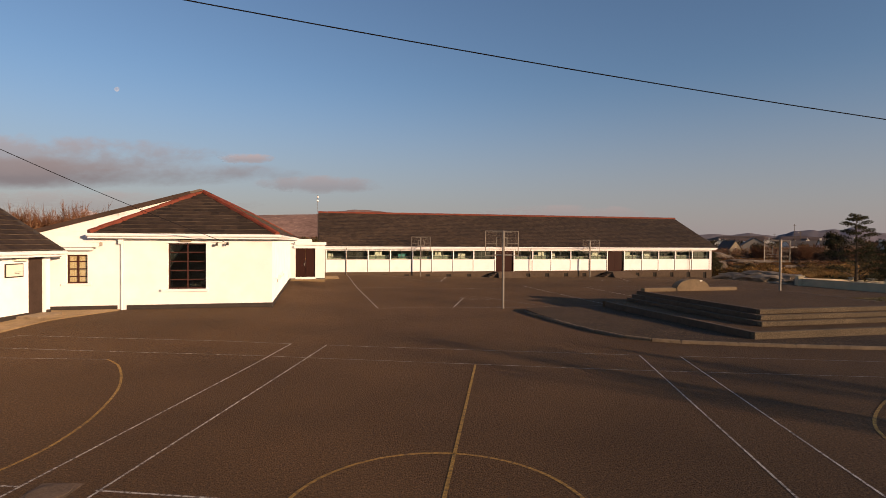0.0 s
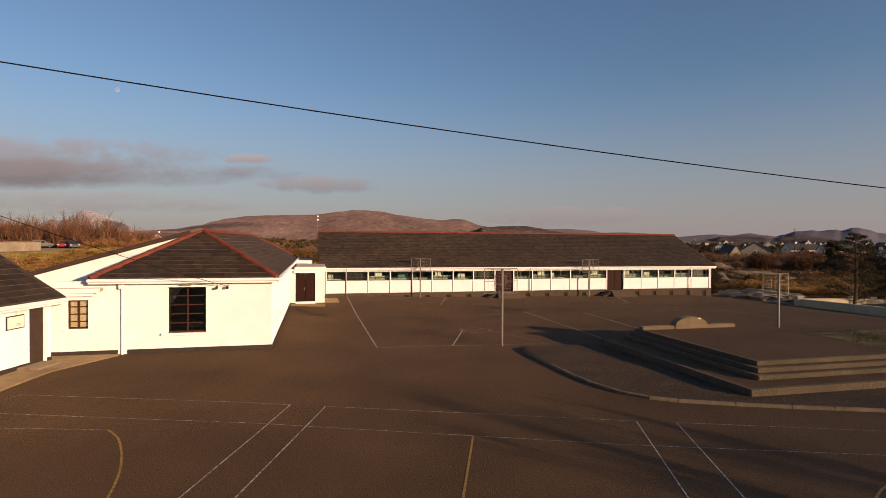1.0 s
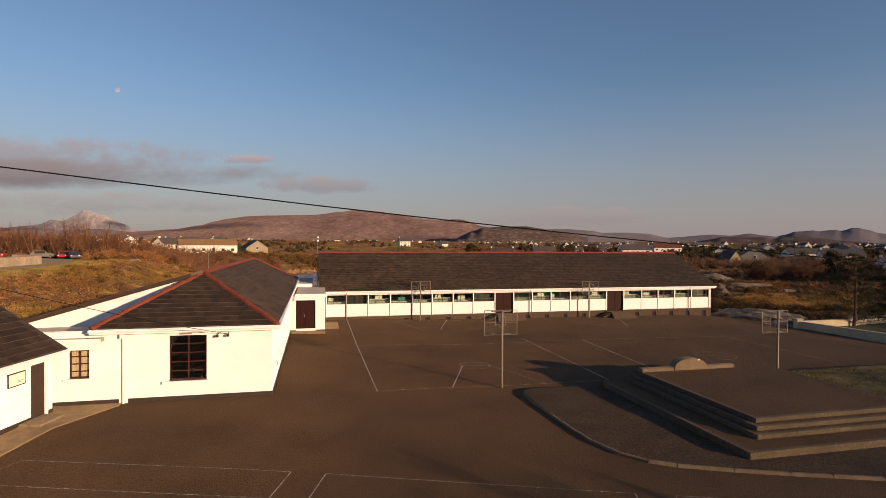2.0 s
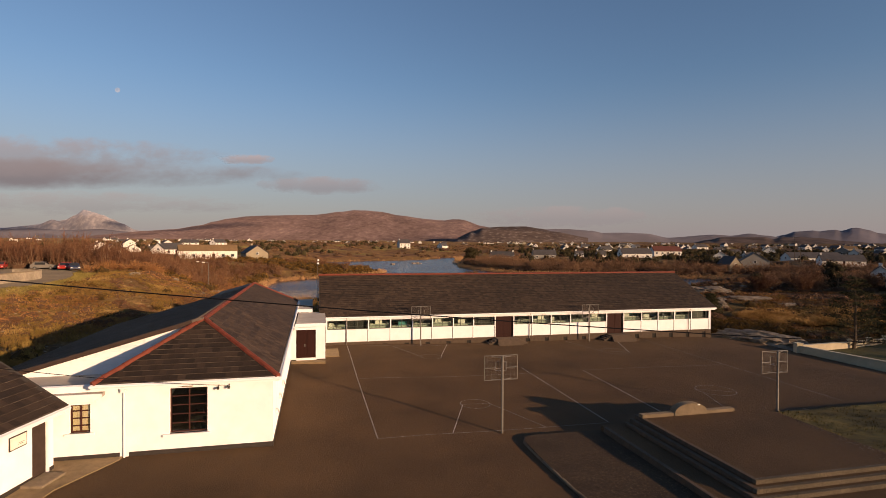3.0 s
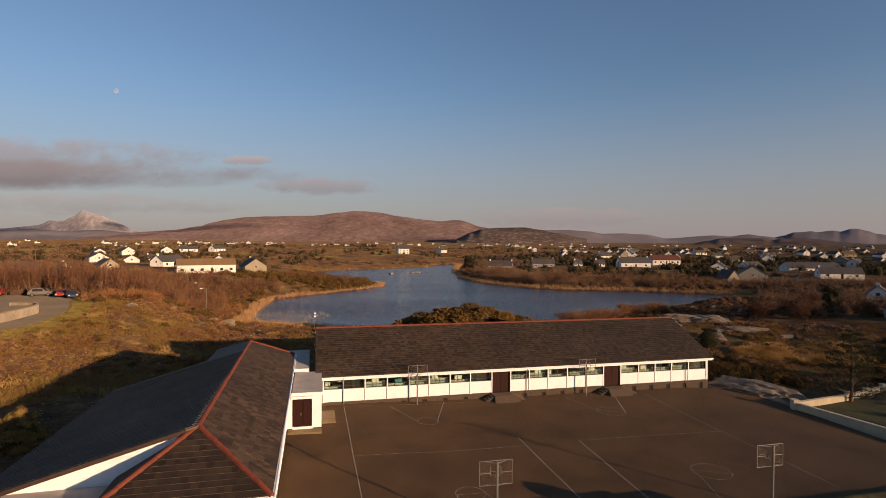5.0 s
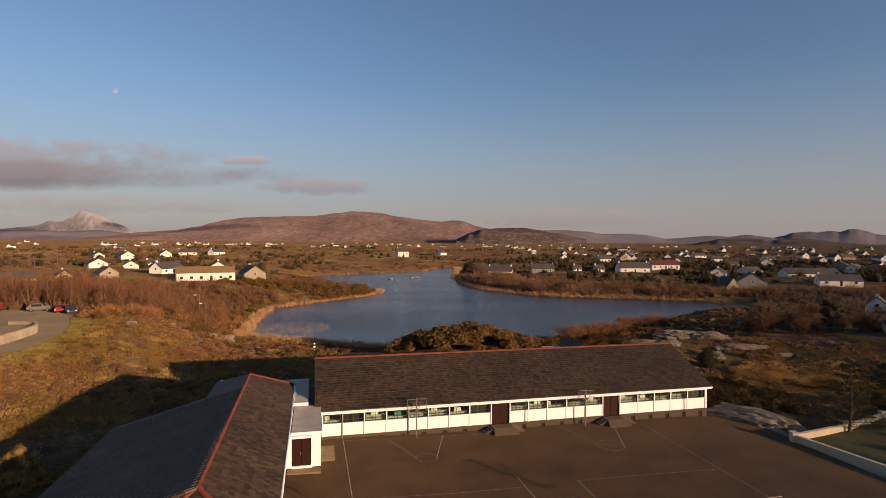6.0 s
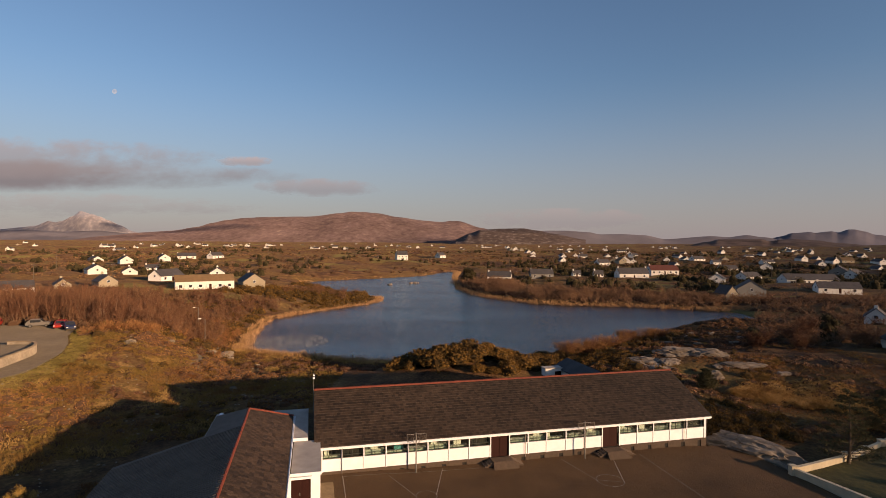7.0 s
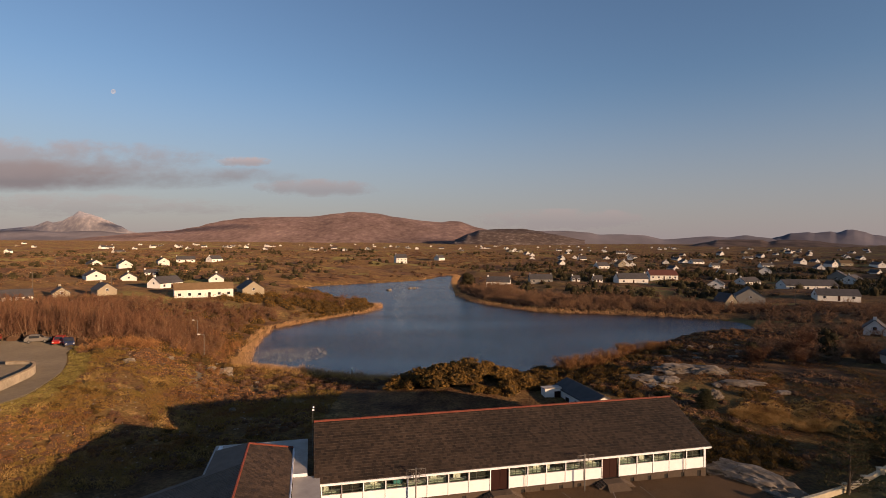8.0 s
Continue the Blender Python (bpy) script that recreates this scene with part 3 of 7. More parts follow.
MOOR = material("mountain_heather", [(0.34, 0.09, 0.061, 0.06), (0.48, 0.118, 0.081, 0.078), (0.58, 0.138, 0.097, 0.09), (0.7, 0.18, 0.135, 0.118)], 0.026, 0.95, second=0.25, second_scale=0.004, world_space=True, spec=0.05)
STONY = material("mountain_stony", [(0.35, 0.062, 0.046, 0.042), (0.55, 0.09, 0.068, 0.06), (0.66, 0.165, 0.14, 0.128)], 0.035, 0.95, second=0.25, second_scale=0.004, world_space=True, spec=0.05)
# PEAK, DISTANT and FOOTHILL carry distance haze in their pale bluish base colours
PEAK = material("mountain_scree_haze", [(0.36, 0.18, 0.174, 0.2), (0.5, 0.225, 0.21, 0.228), (0.64, 0.31, 0.283, 0.287)], 0.03, 0.95, second=0.15, second_scale=0.004, stretch=(1, 1, 0.35), world_space=True, spec=0.05)
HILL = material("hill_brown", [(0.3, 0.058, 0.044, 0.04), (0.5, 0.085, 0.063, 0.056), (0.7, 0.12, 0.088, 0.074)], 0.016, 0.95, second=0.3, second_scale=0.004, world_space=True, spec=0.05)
DISTANT = material("mountain_distant_haze", plain_ramp(0.135, 0.126, 0.145, 0.12), 0.004, 0.95, second=0.2, second_scale=0.0015, world_space=True, spec=0.05)
FOOTHILL = material("mountain_foothill_haze", plain_ramp(0.098, 0.093, 0.112, 0.12), 0.01, 0.95, second=0.2, second_scale=0.0015, world_space=True, spec=0.05)
P = 1 / 950
mountain("mountain_foot", -0.95, -0.51, profile([(0, 13 * P), (0.25, 19 * P), (0.42, 22 * P), (0.55, 19 * P), (0.7, 21 * P), (0.84, 17 * P), (1, 9 * P)]), 4700, 400, FOOTHILL, "foot slopes of the pale peak, tinted blue-grey for haze", 0.05, 8)
mountain("mountain_main", -0.72, 0.1268, profile([(0, 2 * P), (0.107, 12 * P), (0.194, 18.6 * P), (0.256, 21.9 * P), (0.317, 29.1 * P), (0.342, 35.2 * P), (0.380, 41.4 * P), (0.416, 45.1 * P), (0.466, 46.8 * P), (0.565, 48.3 * P), (0.627, 54.6 * P), (0.652, 57.2 * P), (0.677, 56.8 * P), (0.708, 55.3 * P), (0.751, 48.2 * P), (0.813, 42.5 * P), (0.851, 39.7 * P), (0.869, 41.8 * P), (0.890, 41.4 * P), (0.938, 30.2 * P), (1.000, 16.5 * P)]),
         4550, 900, MOOR, "broad heather-brown mountain ridge in low sun", 0.022, 1)
mountain("mountain_stony", 0.0268, 0.2692, profile([(0, 11.4 * P), (0.108, 21.5 * P), (0.195, 28.2 * P), (0.325, 30.3 * P), (0.521, 31.1 * P), (0.63, 27.3 * P), (0.739, 22.4 * P), (1, 11.8 * P)]), 3500, 500, STONY, "low stony hill with pale outcrops", 0.05, 2)
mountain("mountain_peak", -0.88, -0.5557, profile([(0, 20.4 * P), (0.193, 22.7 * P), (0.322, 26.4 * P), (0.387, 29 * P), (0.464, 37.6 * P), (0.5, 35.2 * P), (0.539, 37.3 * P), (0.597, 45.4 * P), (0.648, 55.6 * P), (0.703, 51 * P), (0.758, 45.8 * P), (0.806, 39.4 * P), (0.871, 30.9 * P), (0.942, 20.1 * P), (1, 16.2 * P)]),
         4900, 260, PEAK, "pale quartzite peak with scree slopes, haze in its colour", 0.02, 3)
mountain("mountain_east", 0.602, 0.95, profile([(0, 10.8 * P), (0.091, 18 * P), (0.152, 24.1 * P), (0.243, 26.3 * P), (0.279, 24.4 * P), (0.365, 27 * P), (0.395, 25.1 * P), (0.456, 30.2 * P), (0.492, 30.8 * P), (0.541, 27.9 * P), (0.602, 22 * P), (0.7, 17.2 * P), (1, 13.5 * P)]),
         4900, 500, DISTANT, "distant hills tinted blue-grey for haze", 0.05, 4)
mountain("hill_east", 0.4436, 0.8248, profile([(0, 0.8 * P), (0.138, 10.1 * P), (0.194, 14.7 * P), (0.305, 15.5 * P), (0.402, 15.2 * P), (0.444, 11.8 * P), (0.494, 14.9 * P), (0.568, 16.1 * P), (0.666, 14.3 * P), (0.777, 9.5 * P), (1, 3.9 * P)]), 3000, 600, HILL, "low brown hill beyond the village", 0.06, 6)
mountain("mountain_far", 0.0636, 0.6338, profile([(0, 25.8 * P), (0.111, 28.2 * P), (0.222, 25.6 * P), (0.296, 25.8 * P), (0.37, 23.6 * P), (0.407, 19.7 * P), (0.481, 20.4 * P), (0.555, 18.6 * P), (0.62, 11.8 * P), (0.768, 17.8 * P), (0.824, 16 * P), (0.888, 20.2 * P), (0.935, 16.9 * P), (1, 13.1 * P)]), 4800, 500, DISTANT, "distant low hills with haze in their colour", 0.03, 7)

# ---- school hall ----
hall = thing("school_hall", (-5.4, 40, 0), GRID, "white rendered school hall with dark tiled hip roof and red ridges", "hall")
HV = 24.87
EL, ER, APEX, BACK, ERB = (-8.95, 24.45, 3.45), (-1.65, 24.45, 3.45), (-5.4, 28.3, 5.52), (-5.55, 51.3, 5.52), (-1.85, 55.0, 3.45)
W1 = (-6.14, -4.62, 1.08, 3.03)
W2 = (-9.93, -9.16, 1.36, 2.54)
part("wall", wall_with_holes(-12.2, -1.9, 0.0, 3.3, HV, HV + 0.3, [W1, W2]), WHITE, hall, "white rendered front wall")
part("wall", new_box(-2.2, -1.9, HV + 0.3, 54.6, 0, 3.3), WHITE, hall)
part("wall", new_box(-8.5, -2.2, 54.3, 54.6, -0.5, 3.3), WHITE, hall)
part("wall", new_box(-8.5, -8.2, 47.0, 54.3, -0.5, 4.4), WHITE, hall)
part("wall", new_box(-15.1, -14.8, 28.27, 47.0, -1.4, 2.7), WHITE, hall)
part("wall", new_box(-14.8, -8.5, 46.7, 47.0, -1.0, 2.75), WHITE, hall)
bm = bmesh.new()
f = [bm.verts.new((u, 27.97, z)) for u, z in ((-15.1, -1.0), (-8.4, -1.0), (-6.0, 3.4), (-5.6, 5.45), (-15.1, 2.7))]
b = [bm.verts.new((v.co.x, 28.27, v.co.z)) for v in f]
bm.faces.new(f)
bm.faces.new(b[::-1])
for i in range(5):
    bm.faces.new((f[i], b[i], b[(i + 1) % 5], f[(i + 1) % 5]))
part("gable_wall", bm, WHITE, hall, "white boarded gable wall under the verge")
for k in range(7):
    z = 3.25 + 0.3 * k
    u1 = -5.9 - max(0, 3.5 - z) * 0.3
    u0 = -15.1 + (z + 0.3 - 2.7) / 0.2925
    if u0 < u1 - 0.3:
        part("weatherboard", new_box(u0 + 0.12, u1, 27.945, 27.97, z, z + 0.275), PAINTED, hall)
# plinths
part("plinth", new_box(-7.7, -1.88, HV - 0.025, HV, 0.0, 0.43), PLINTH, hall, "dark painted plinth")
part("plinth", new_box(-11.8, -8.05, HV - 0.025, HV, 0.0, 0.43), PLINTH, hall)
part("plinth", new_box(-1.9, -1.875, HV, 42.0, 0.0, 0.40), PLINTH, hall)
# roof planes
hip_front = part("roof_front", slab(bmesh.new(), [EL, ER, APEX], 0.1), UNDERLAY, hall, "hipped end of dark concrete tiles")
roof_right = part("roof_east", slab(bmesh.new(), [ER, ERB, BACK, APEX], 0.1), UNDERLAY, hall, "long slope of weathered brown tiles")
part("roof_hip_side", slab(bmesh.new(), [EL, APEX, (-8.95, 28.5, 3.45)], 0.1), UNDERLAY, hall)
part("roof_back", slab(bmesh.new(), [ERB, (-8.9, 54.9, 3.5), BACK], 0.1), UNDERLAY, hall)


def left_z(u):
    return 7.216 + 0.2925 * u


part("roof_west", slab(bmesh.new(), [(-5.4, 27.9, left_z(-5.4)), (-15.35, 27.9, left_z(-15.35)), (-15.35, 47.2, left_z(-15.35)), (-8.5, 47.2, left_z(-8.5)), (-8.5, 52.3, left_z(-8.5)), (-5.5, 51.3, left_z(-5.5))], 0.09), SHEET, hall, "dark charcoal profiled sheet roof")
for k in range(56):
    v = 28.05 + 0.335 * k
    u0 = -15.35
    bm = bmesh.new()
    slab(bm, [(-5.5, v - 0.03, left_z(-5.5) + 0.04), (u0, v - 0.03, left_z(u0) + 0.04), (u0, v + 0.03, left_z(u0) + 0.04), (-5.5, v + 0.03, left_z(-5.5) + 0.04)], 0.048)
    part("sheet_rib", bm, SHEET, hall)
bm = bmesh.new()
slab(bm, [(-15.4, 27.83, left_z(-15.4) + 0.03), (-5.9, 27.83, left_z(-5.9) + 0.03), (-5.9, 27.93, left_z(-5.9) + 0.03), (-15.4, 27.93, left_z(-15.4) + 0.03)], 0.2)
part("verge_board", bm, VERGE, hall, "brown verge board")
tiled(hip_front, "hip_tiles", EL, (1, 0, 0), (0, 3.85, 2.07), 7.3, 4.37, lambda s, r: r * 0.812 + 0.12 < s < 7.3 - r * 0.837 - 0.1 and r < 4.25, single=True)
tiled(roof_right, "east_tiles", ER, (-0.2, 30.55, 0), (-3.75, 0, 2.07), 30.5, 4.28, lambda s, r: r * 0.9 + 0.1 < s < 30.5 - r * 0.86 - 0.1 and r < 4.2)
# ridge and hip caps


def ridge_line(owner, a, b, r=0.13, step=0.45):
    a, b = Vector(a), Vector(b)
    n = max(1, int((b - a).length / step))
    for k in range(n):
        p, q = a.lerp(b, k / n), a.lerp(b, (k + 0.985) / n)
        bm = bmesh.new()
        tube(bm, p + Vector((0, 0, 0.01 * (k % 2))), q + Vector((0, 0, 0.01 * (k % 2))), r, 8, r * 0.93)
        part("ridge_tile", bm, RIDGE, owner)


for a, b in ((EL, APEX), (ER, APEX), (APEX, BACK), (BACK, ERB)):
    ridge_line(hall, a, b)
# eaves: soffit, fascia, gutters, downpipe
part("fascia", new_box(-9.0, -1.62, 24.42, 24.46, 3.22, 3.43), PAINTED, hall)
part("soffit", new_box(-9.0, -1.6, 24.46, 24.868, 3.22, 3.27), PAINTED, hall)
part("gutter", tube(bmesh.new(), (-9.02, 24.37, 3.36), (-1.55, 24.37, 3.36), 0.065, 8), PAINTED, hall, "white gutter")
part("fascia", new_box(-1.64, -1.60, 24.42, 54.9, 3.22, 3.43), PAINTED, hall)
part("soffit", new_box(-1.9, -1.645, 24.9, 54.6, 3.22, 3.27), PAINTED, hall)
part("gutter", tube(bmesh.new(), (-1.54, 24.35, 3.36), (-1.74, 54.9, 3.36), 0.065, 8), PAINTED, hall)
bm = bmesh.new()
box(bm, -7.96, -7.78, 24.66, 24.84, 3.0, 3.2)
pipe_run(bm, [(-7.87, 24.80, 3.0), (-7.87, 24.80, 0.2)], 0.042, 8)
part("downpipe", bm, PAINTED, hall, "white downpipe with hopper")
# flat roof over the recessed bay
part("flat_roof", slab(bmesh.new(), [(-15.0, 24.55, 3.02), (-8.6, 24.55, 3.05), (-8.6, 27.96, 3.1), (-15.0, 27.96, 3.06)], 0.14), FELT, hall, "grey felted flat roof")
part("fascia", new_box(-12.2, -8.62, 24.5, 24.55, 2.85, 3.05), PAINTED, hall)
part("fascia", new_box(-12.2, -8.9, 24.6, 24.86, 2.72, 2.84), PAINTED, hall)


def framed_window(owner, u0, u1, z0, z1, v, cols, rows, mat, pane=GLASS, bar=0.045, depth=0.07):
    bm = bmesh.new()
    box(bm, u0, u0 + bar, v, v + depth, z0, z1)
    box(bm, u1 - bar, u1, v, v + depth, z0, z1)
    box(bm, u0 + bar, u1 - bar, v, v + depth, z0, z0 + bar)
    box(bm, u0 + bar, u1 - bar, v, v + depth, z1 - bar, z1)
    win = part("window", bm, mat, owner)
    for c in cols:
        x = u0 + (u1 - u0) * c
        part("mullion", new_box(x - bar / 2, x + bar / 2, v + 0.006, v + depth - 0.01, z0 + bar, z1 - bar), mat, win)
    for r in rows:
        z = z0 + (z1 - z0) * r
        part("glazing_bar", new_box(u0 + bar, u1 - bar, v + 0.012, v + depth - 0.016, z - bar * 0.4, z + bar * 0.4), mat, win)
    p = part("pane", new_box(u0 + bar * 0.5, u1 - bar * 0.5, v + 0.028, v + 0.034, z0 + bar * 0.5, z1 - bar * 0.5), pane, win)
    p.visible_shadow = False
    return win


framed_window(hall, *W1, HV + 0.17, (0.5,), (0.2, 0.4, 0.6, 0.8), WINBROWN, bar=0.05)
framed_window(hall, *W2, HV + 0.12, (0.5,), (0.24, 0.5, 0.76), WINBROWN, bar=0.06)
part("blind", new_box(W2[0] + 0.02, W2[1] - 0.02, HV + 0.2, HV + 0.22, W2[2] + 0.02, W2[3] - 0.02), BLIND, hall, "drawn tan blind")
part("window_sill", new_box(-6.38, -4.5, HV - 0.12, HV + 0.17, 0.97, 1.08, bevel=0.012), PAINTED, hall)
part("window_sill", new_box(-10.1, -9.0, HV - 0.08, HV + 0.12, 1.27, 1.36, bevel=0.012), PAINTED, hall)
part("room_floor", new_box(-8.2, -2.2, HV + 0.3, 34, 0.3, 0.38), ROOMFLOOR, hall)
part("room_wall", new_box(-8.2, -2.2, 33.9, 34.0, 0.38, 3.3), HALLROOM, hall)
part("room_wall", new_box(-8.4, -8.2, HV + 0.3, 33.9, 0.38, 3.3), HALLROOM, hall)
part("room_ceiling", new_box(-8.2, -2.2, HV + 0.3, 33.9, 3.3, 3.34), PAPER, hall)

tb = thing("hall_table", (-5.2, 26.8, 0.38), GRID, "small wooden table behind the hall window", "table")
part("tabletop", new_box(-5.8, -4.6, 26.5, 27.1, 1.08, 1.12, bevel=0.008), BLIND, tb)
for x, y in ((-5.75, 26.55), (-4.7, 26.55), (-5.75, 27.0), (-4.7, 27.0)):
    part("leg", new_box(x, x + 0.05, y, y + 0.05, 0.38, 1.08), FRAMEM, tb)


def stacking_chair(u, v):
    c = thing("stacking_chair", (u, v, 0.38), GRID, "plain grey stacking chair in the hall", "chair", "hall chairs")
    part("seat", new_box(u - 0.2, u + 0.2, v - 0.2, v + 0.2, 0.82, 0.85, bevel=0.008), FRAMEW, c)
    part("backrest", new_box(u - 0.2, u + 0.2, v + 0.18, v + 0.21, 0.98, 1.28, bevel=0.008), FRAMEW, c)
    for x, y in ((-0.19, -0.19), (0.16, -0.19), (-0.19, 0.17), (0.16, 0.17)):
        part("leg", new_box(u + x, u + x + 0.03, v + y, v + y + 0.03, 0.38, 0.82 if y < 0 else 1.28), STEEL, c)


stacking_chair(-5.5, 27.5)
stacking_chair(-4.9, 26.2)
# ---- link block ----
link = thing("link_block", (-0.6, 45, 0), GRID, "white flat-roofed link block with a dark red double door", "annexe")
LV = 42.18
part("wall", wall_with_holes(-1.9, 0.66, 0.0, 2.92, LV, LV + 0.3, [(-1.52, -0.06, 0.42, 2.62)]), WHITE, link)
part("wall", new_box(0.36, 0.66, LV + 0.3, 48.0, 0, 2.92), WHITE, link)
part("wall", new_box(-0.7, -0.4, 48.9, 57.3, -0.5, 3.15), WHITE, link)
part("flat_roof", new_box(-1.55, 0.72, LV - 0.08, 48.9, 2.92, 3.06), FELT, link, "grey flat roof with white edge")
part("fascia", new_box(-1.58, 0.76, LV - 0.16, LV - 0.08, 2.86, 3.09), PAINTED, link)
part("canopy", new_box(-1.62, 0.02, LV - 0.2, LV, 2.62, 2.8), PAINTED, link)
part("upper_roof", new_box(-9.3, -0.38, 48.92, 57.5, 3.15, 3.32), FELT, link)
part("fascia", new_box(-1.9, -0.36, 48.86, 48.92, 3.08, 3.35), PAINTED, link)
for u0, u1 in ((-1.5, -0.80), (-0.78, -0.08)):
    d = part("door", new_box(u0, u1, LV + 0.1, LV + 0.16, 0.43, 2.6, bevel=0.01), BROWN, link, "dark red-brown door leaf")
    part("panel", new_box(u0 + 0.1, u1 - 0.1, LV + 0.085, LV + 0.1, 1.5, 2.45), BROWN, d)
    part("panel", new_box(u0 + 0.1, u1 - 0.1, LV + 0.085, LV + 0.1, 0.6, 1.3), BROWN, d)
part("door_handle", new_box(-0.9, -0.84, LV + 0.04, LV + 0.085, 1.3, 1.5), STEEL, link)
part("plinth", new_box(0.0, 0.68, LV - 0.02, LV, 0.2, 0.33), PLINTH, link)
part("plinth", new_box(-1.88, -1.52, LV - 0.02, LV, 0.2, 0.33), PLINTH, link)
tagged(lone("door_step", new_box(-1.85, 0.66, 41.3, LV - 0.025, 0.0, 0.27, bevel=0.02), APRON, GRID, "pale concrete doorstep slab", "step"))
tagged(lone("concrete_pad", new_box(0.7, 1.78, 43.4, 46.5, -0.05, 0.24, bevel=0.02), APRON, GRID, "small concrete pad beside the link block", "paving"))

# ---- classroom block ----
cls = thing("classroom_block", (20, 54, 0), GRID, "long white single-storey classroom block with dark tiled roof", "school building")
CV = 48.09
CE, CR = (0.2, 47.75, 2.78), 5.98
roof_f = part("roof_front", slab(bmesh.new(), [(0.2, 47.75, 2.78), (40.6, 47.75, 2.78), (40.6, 54.6, CR), (0.2, 54.6, CR)], 0.12), UNDERLAY, cls, "long front slope of dark brown tiles")
part("roof_back", slab(bmesh.new(), [(0.2, 54.6, CR), (40.6, 54.6, CR), (40.6, 61.45, 2.78), (0.2, 61.45, 2.78)], 0.12), UNDERLAY, cls)
SL = math.hypot(6.85, CR - 2.78)
tiled(roof_f, "class_tiles", CE, (1, 0, 0), (0, 6.85, CR - 2.78), 40.4, SL, lambda s, r: 0.1 < s < 40.3 and r < SL - 0.12)
ridge_line(cls, (0.2, 54.6, CR + 0.02), (40.6, 54.6, CR + 0.02), 0.14, 0.9)
for u in (0.6, 39.95):
    bm = bmesh.new()
    f = [bm.verts.new((u, v, z)) for v, z in ((48.1, 0.0), (61.0, 0.0), (61.0, 2.9), (54.6, 5.8), (48.1, 2.78))]
    b = [bm.verts.new((u + 0.25, v.co.y, v.co.z)) for v in f]
    bm.faces.new(f)
    bm.faces.new(b[::-1])
    for i in range(5):
        bm.faces.new((f[i], b[i], b[(i + 1) % 5], f[(i + 1) % 5]))
    part("gable_wall", bm, WHITE, cls)
part("wall_back", wall_with_holes(0.85, 39.95, -0.4, 2.9, 60.7, 61.0, [(1.6 + 1.92 * k, 3.1 + 1.92 * k, 1.35, 2.3) for k in range(20) if k not in (7, 8, 14)]), WHITE, cls)
part("room_floor", new_box(0.85, 39.95, 48.4, 60.7, 0.34, 0.44), ROOMFLOOR, cls)
part("room_ceiling", new_box(0.85, 39.95, 48.35, 60.7, 2.45, 2.5), PAPER, cls)
for u in (8.6, 16.4, 18.4, 28.1, 30.0):
    part("room_wall", new_box(u - 0.05, u + 0.05, 48.6, 60.7, 0.44, 2.45), INTERIOR, cls)
part("corridor_wall", wall_with_holes(0.85, 39.95, 0.44, 2.45, 54.3, 54.42, [(u, u + 0.9, 0.44, 2.3) for u in (3.1, 10.9, 20.3, 26.0, 31.2, 37.2)]), INTERIOR, cls, "pale plastered corridor wall")
for u in (7.0, 12.9, 22.9, 34.0):
    part("wall_board", new_box(u, u + 1.5, 54.24, 54.296, 0.9, 2.1), TEAL, cls)
# plain dark sheets close three bays behind the glass
for a, b in ((2.57, 4.51), (14.31, 16.42), (37.83, 39.94)):
    part("curtain", new_box(a + 0.12, b - 0.12, 48.5, 48.53, 0.9, 2.4), FRAMEM, cls, "plain dark sheet behind the pane")
part("fascia", new_box(0.3, 40.5, 47.78, 47.83, 2.5, 2.74), PAINTED, cls)
part("soffit", new_box(0.3, 40.5, 47.83, 48.08, 2.47, 2.52), PAINTED, cls)
part("gutter", tube(bmesh.new(), (0.3, 47.7, 2.66), (40.55, 47.7, 2.66), 0.06, 8), PAINTED, cls)
part("lintel", new_box(0.6, 40.2, CV - 0.02, CV + 0.22, 2.36, 2.5), PAINTED, cls)
# near-black backing: the shade in the vent openings is put into its colour
part("plinth_beam", new_box(0.6, 40.2, CV + 0.06, CV + 0.3, -0.5, 0.34), JOINT, cls, "dark backing behind the plinth vents, shade in its colour")
BAYS = [0.85, 2.57, 4.51, 6.5, 8.51, 10.36, 12.35, 14.31, 16.42, None, 18.3, 20.2, 22.14, 24.17, 26.17, 28.1, None, 30.0, 32.02, 33.9, 35.82, 37.83, 39.94]
rnd = random.Random(4)
for a, b in zip(BAYS, BAYS[1:]):
    if a is None or b is None:
        continue
    part("panel", new_box(a + 0.06, b - 0.06, CV, CV + 0.12, 0.45, 1.5, bevel=0.008), PAINTED, cls)
    part("window_sill", new_box(a + 0.05, b - 0.05, CV - 0.05, CV + 0.14, 1.5, 1.555), PAINTED, cls)
    framed_window(cls, a + 0.07, b - 0.07, 1.56, 2.36, CV + 0.05, (0.5,) if rnd.random() < 0.6 else (0.36,), (0.32,), FRAMEW, bar=0.04)
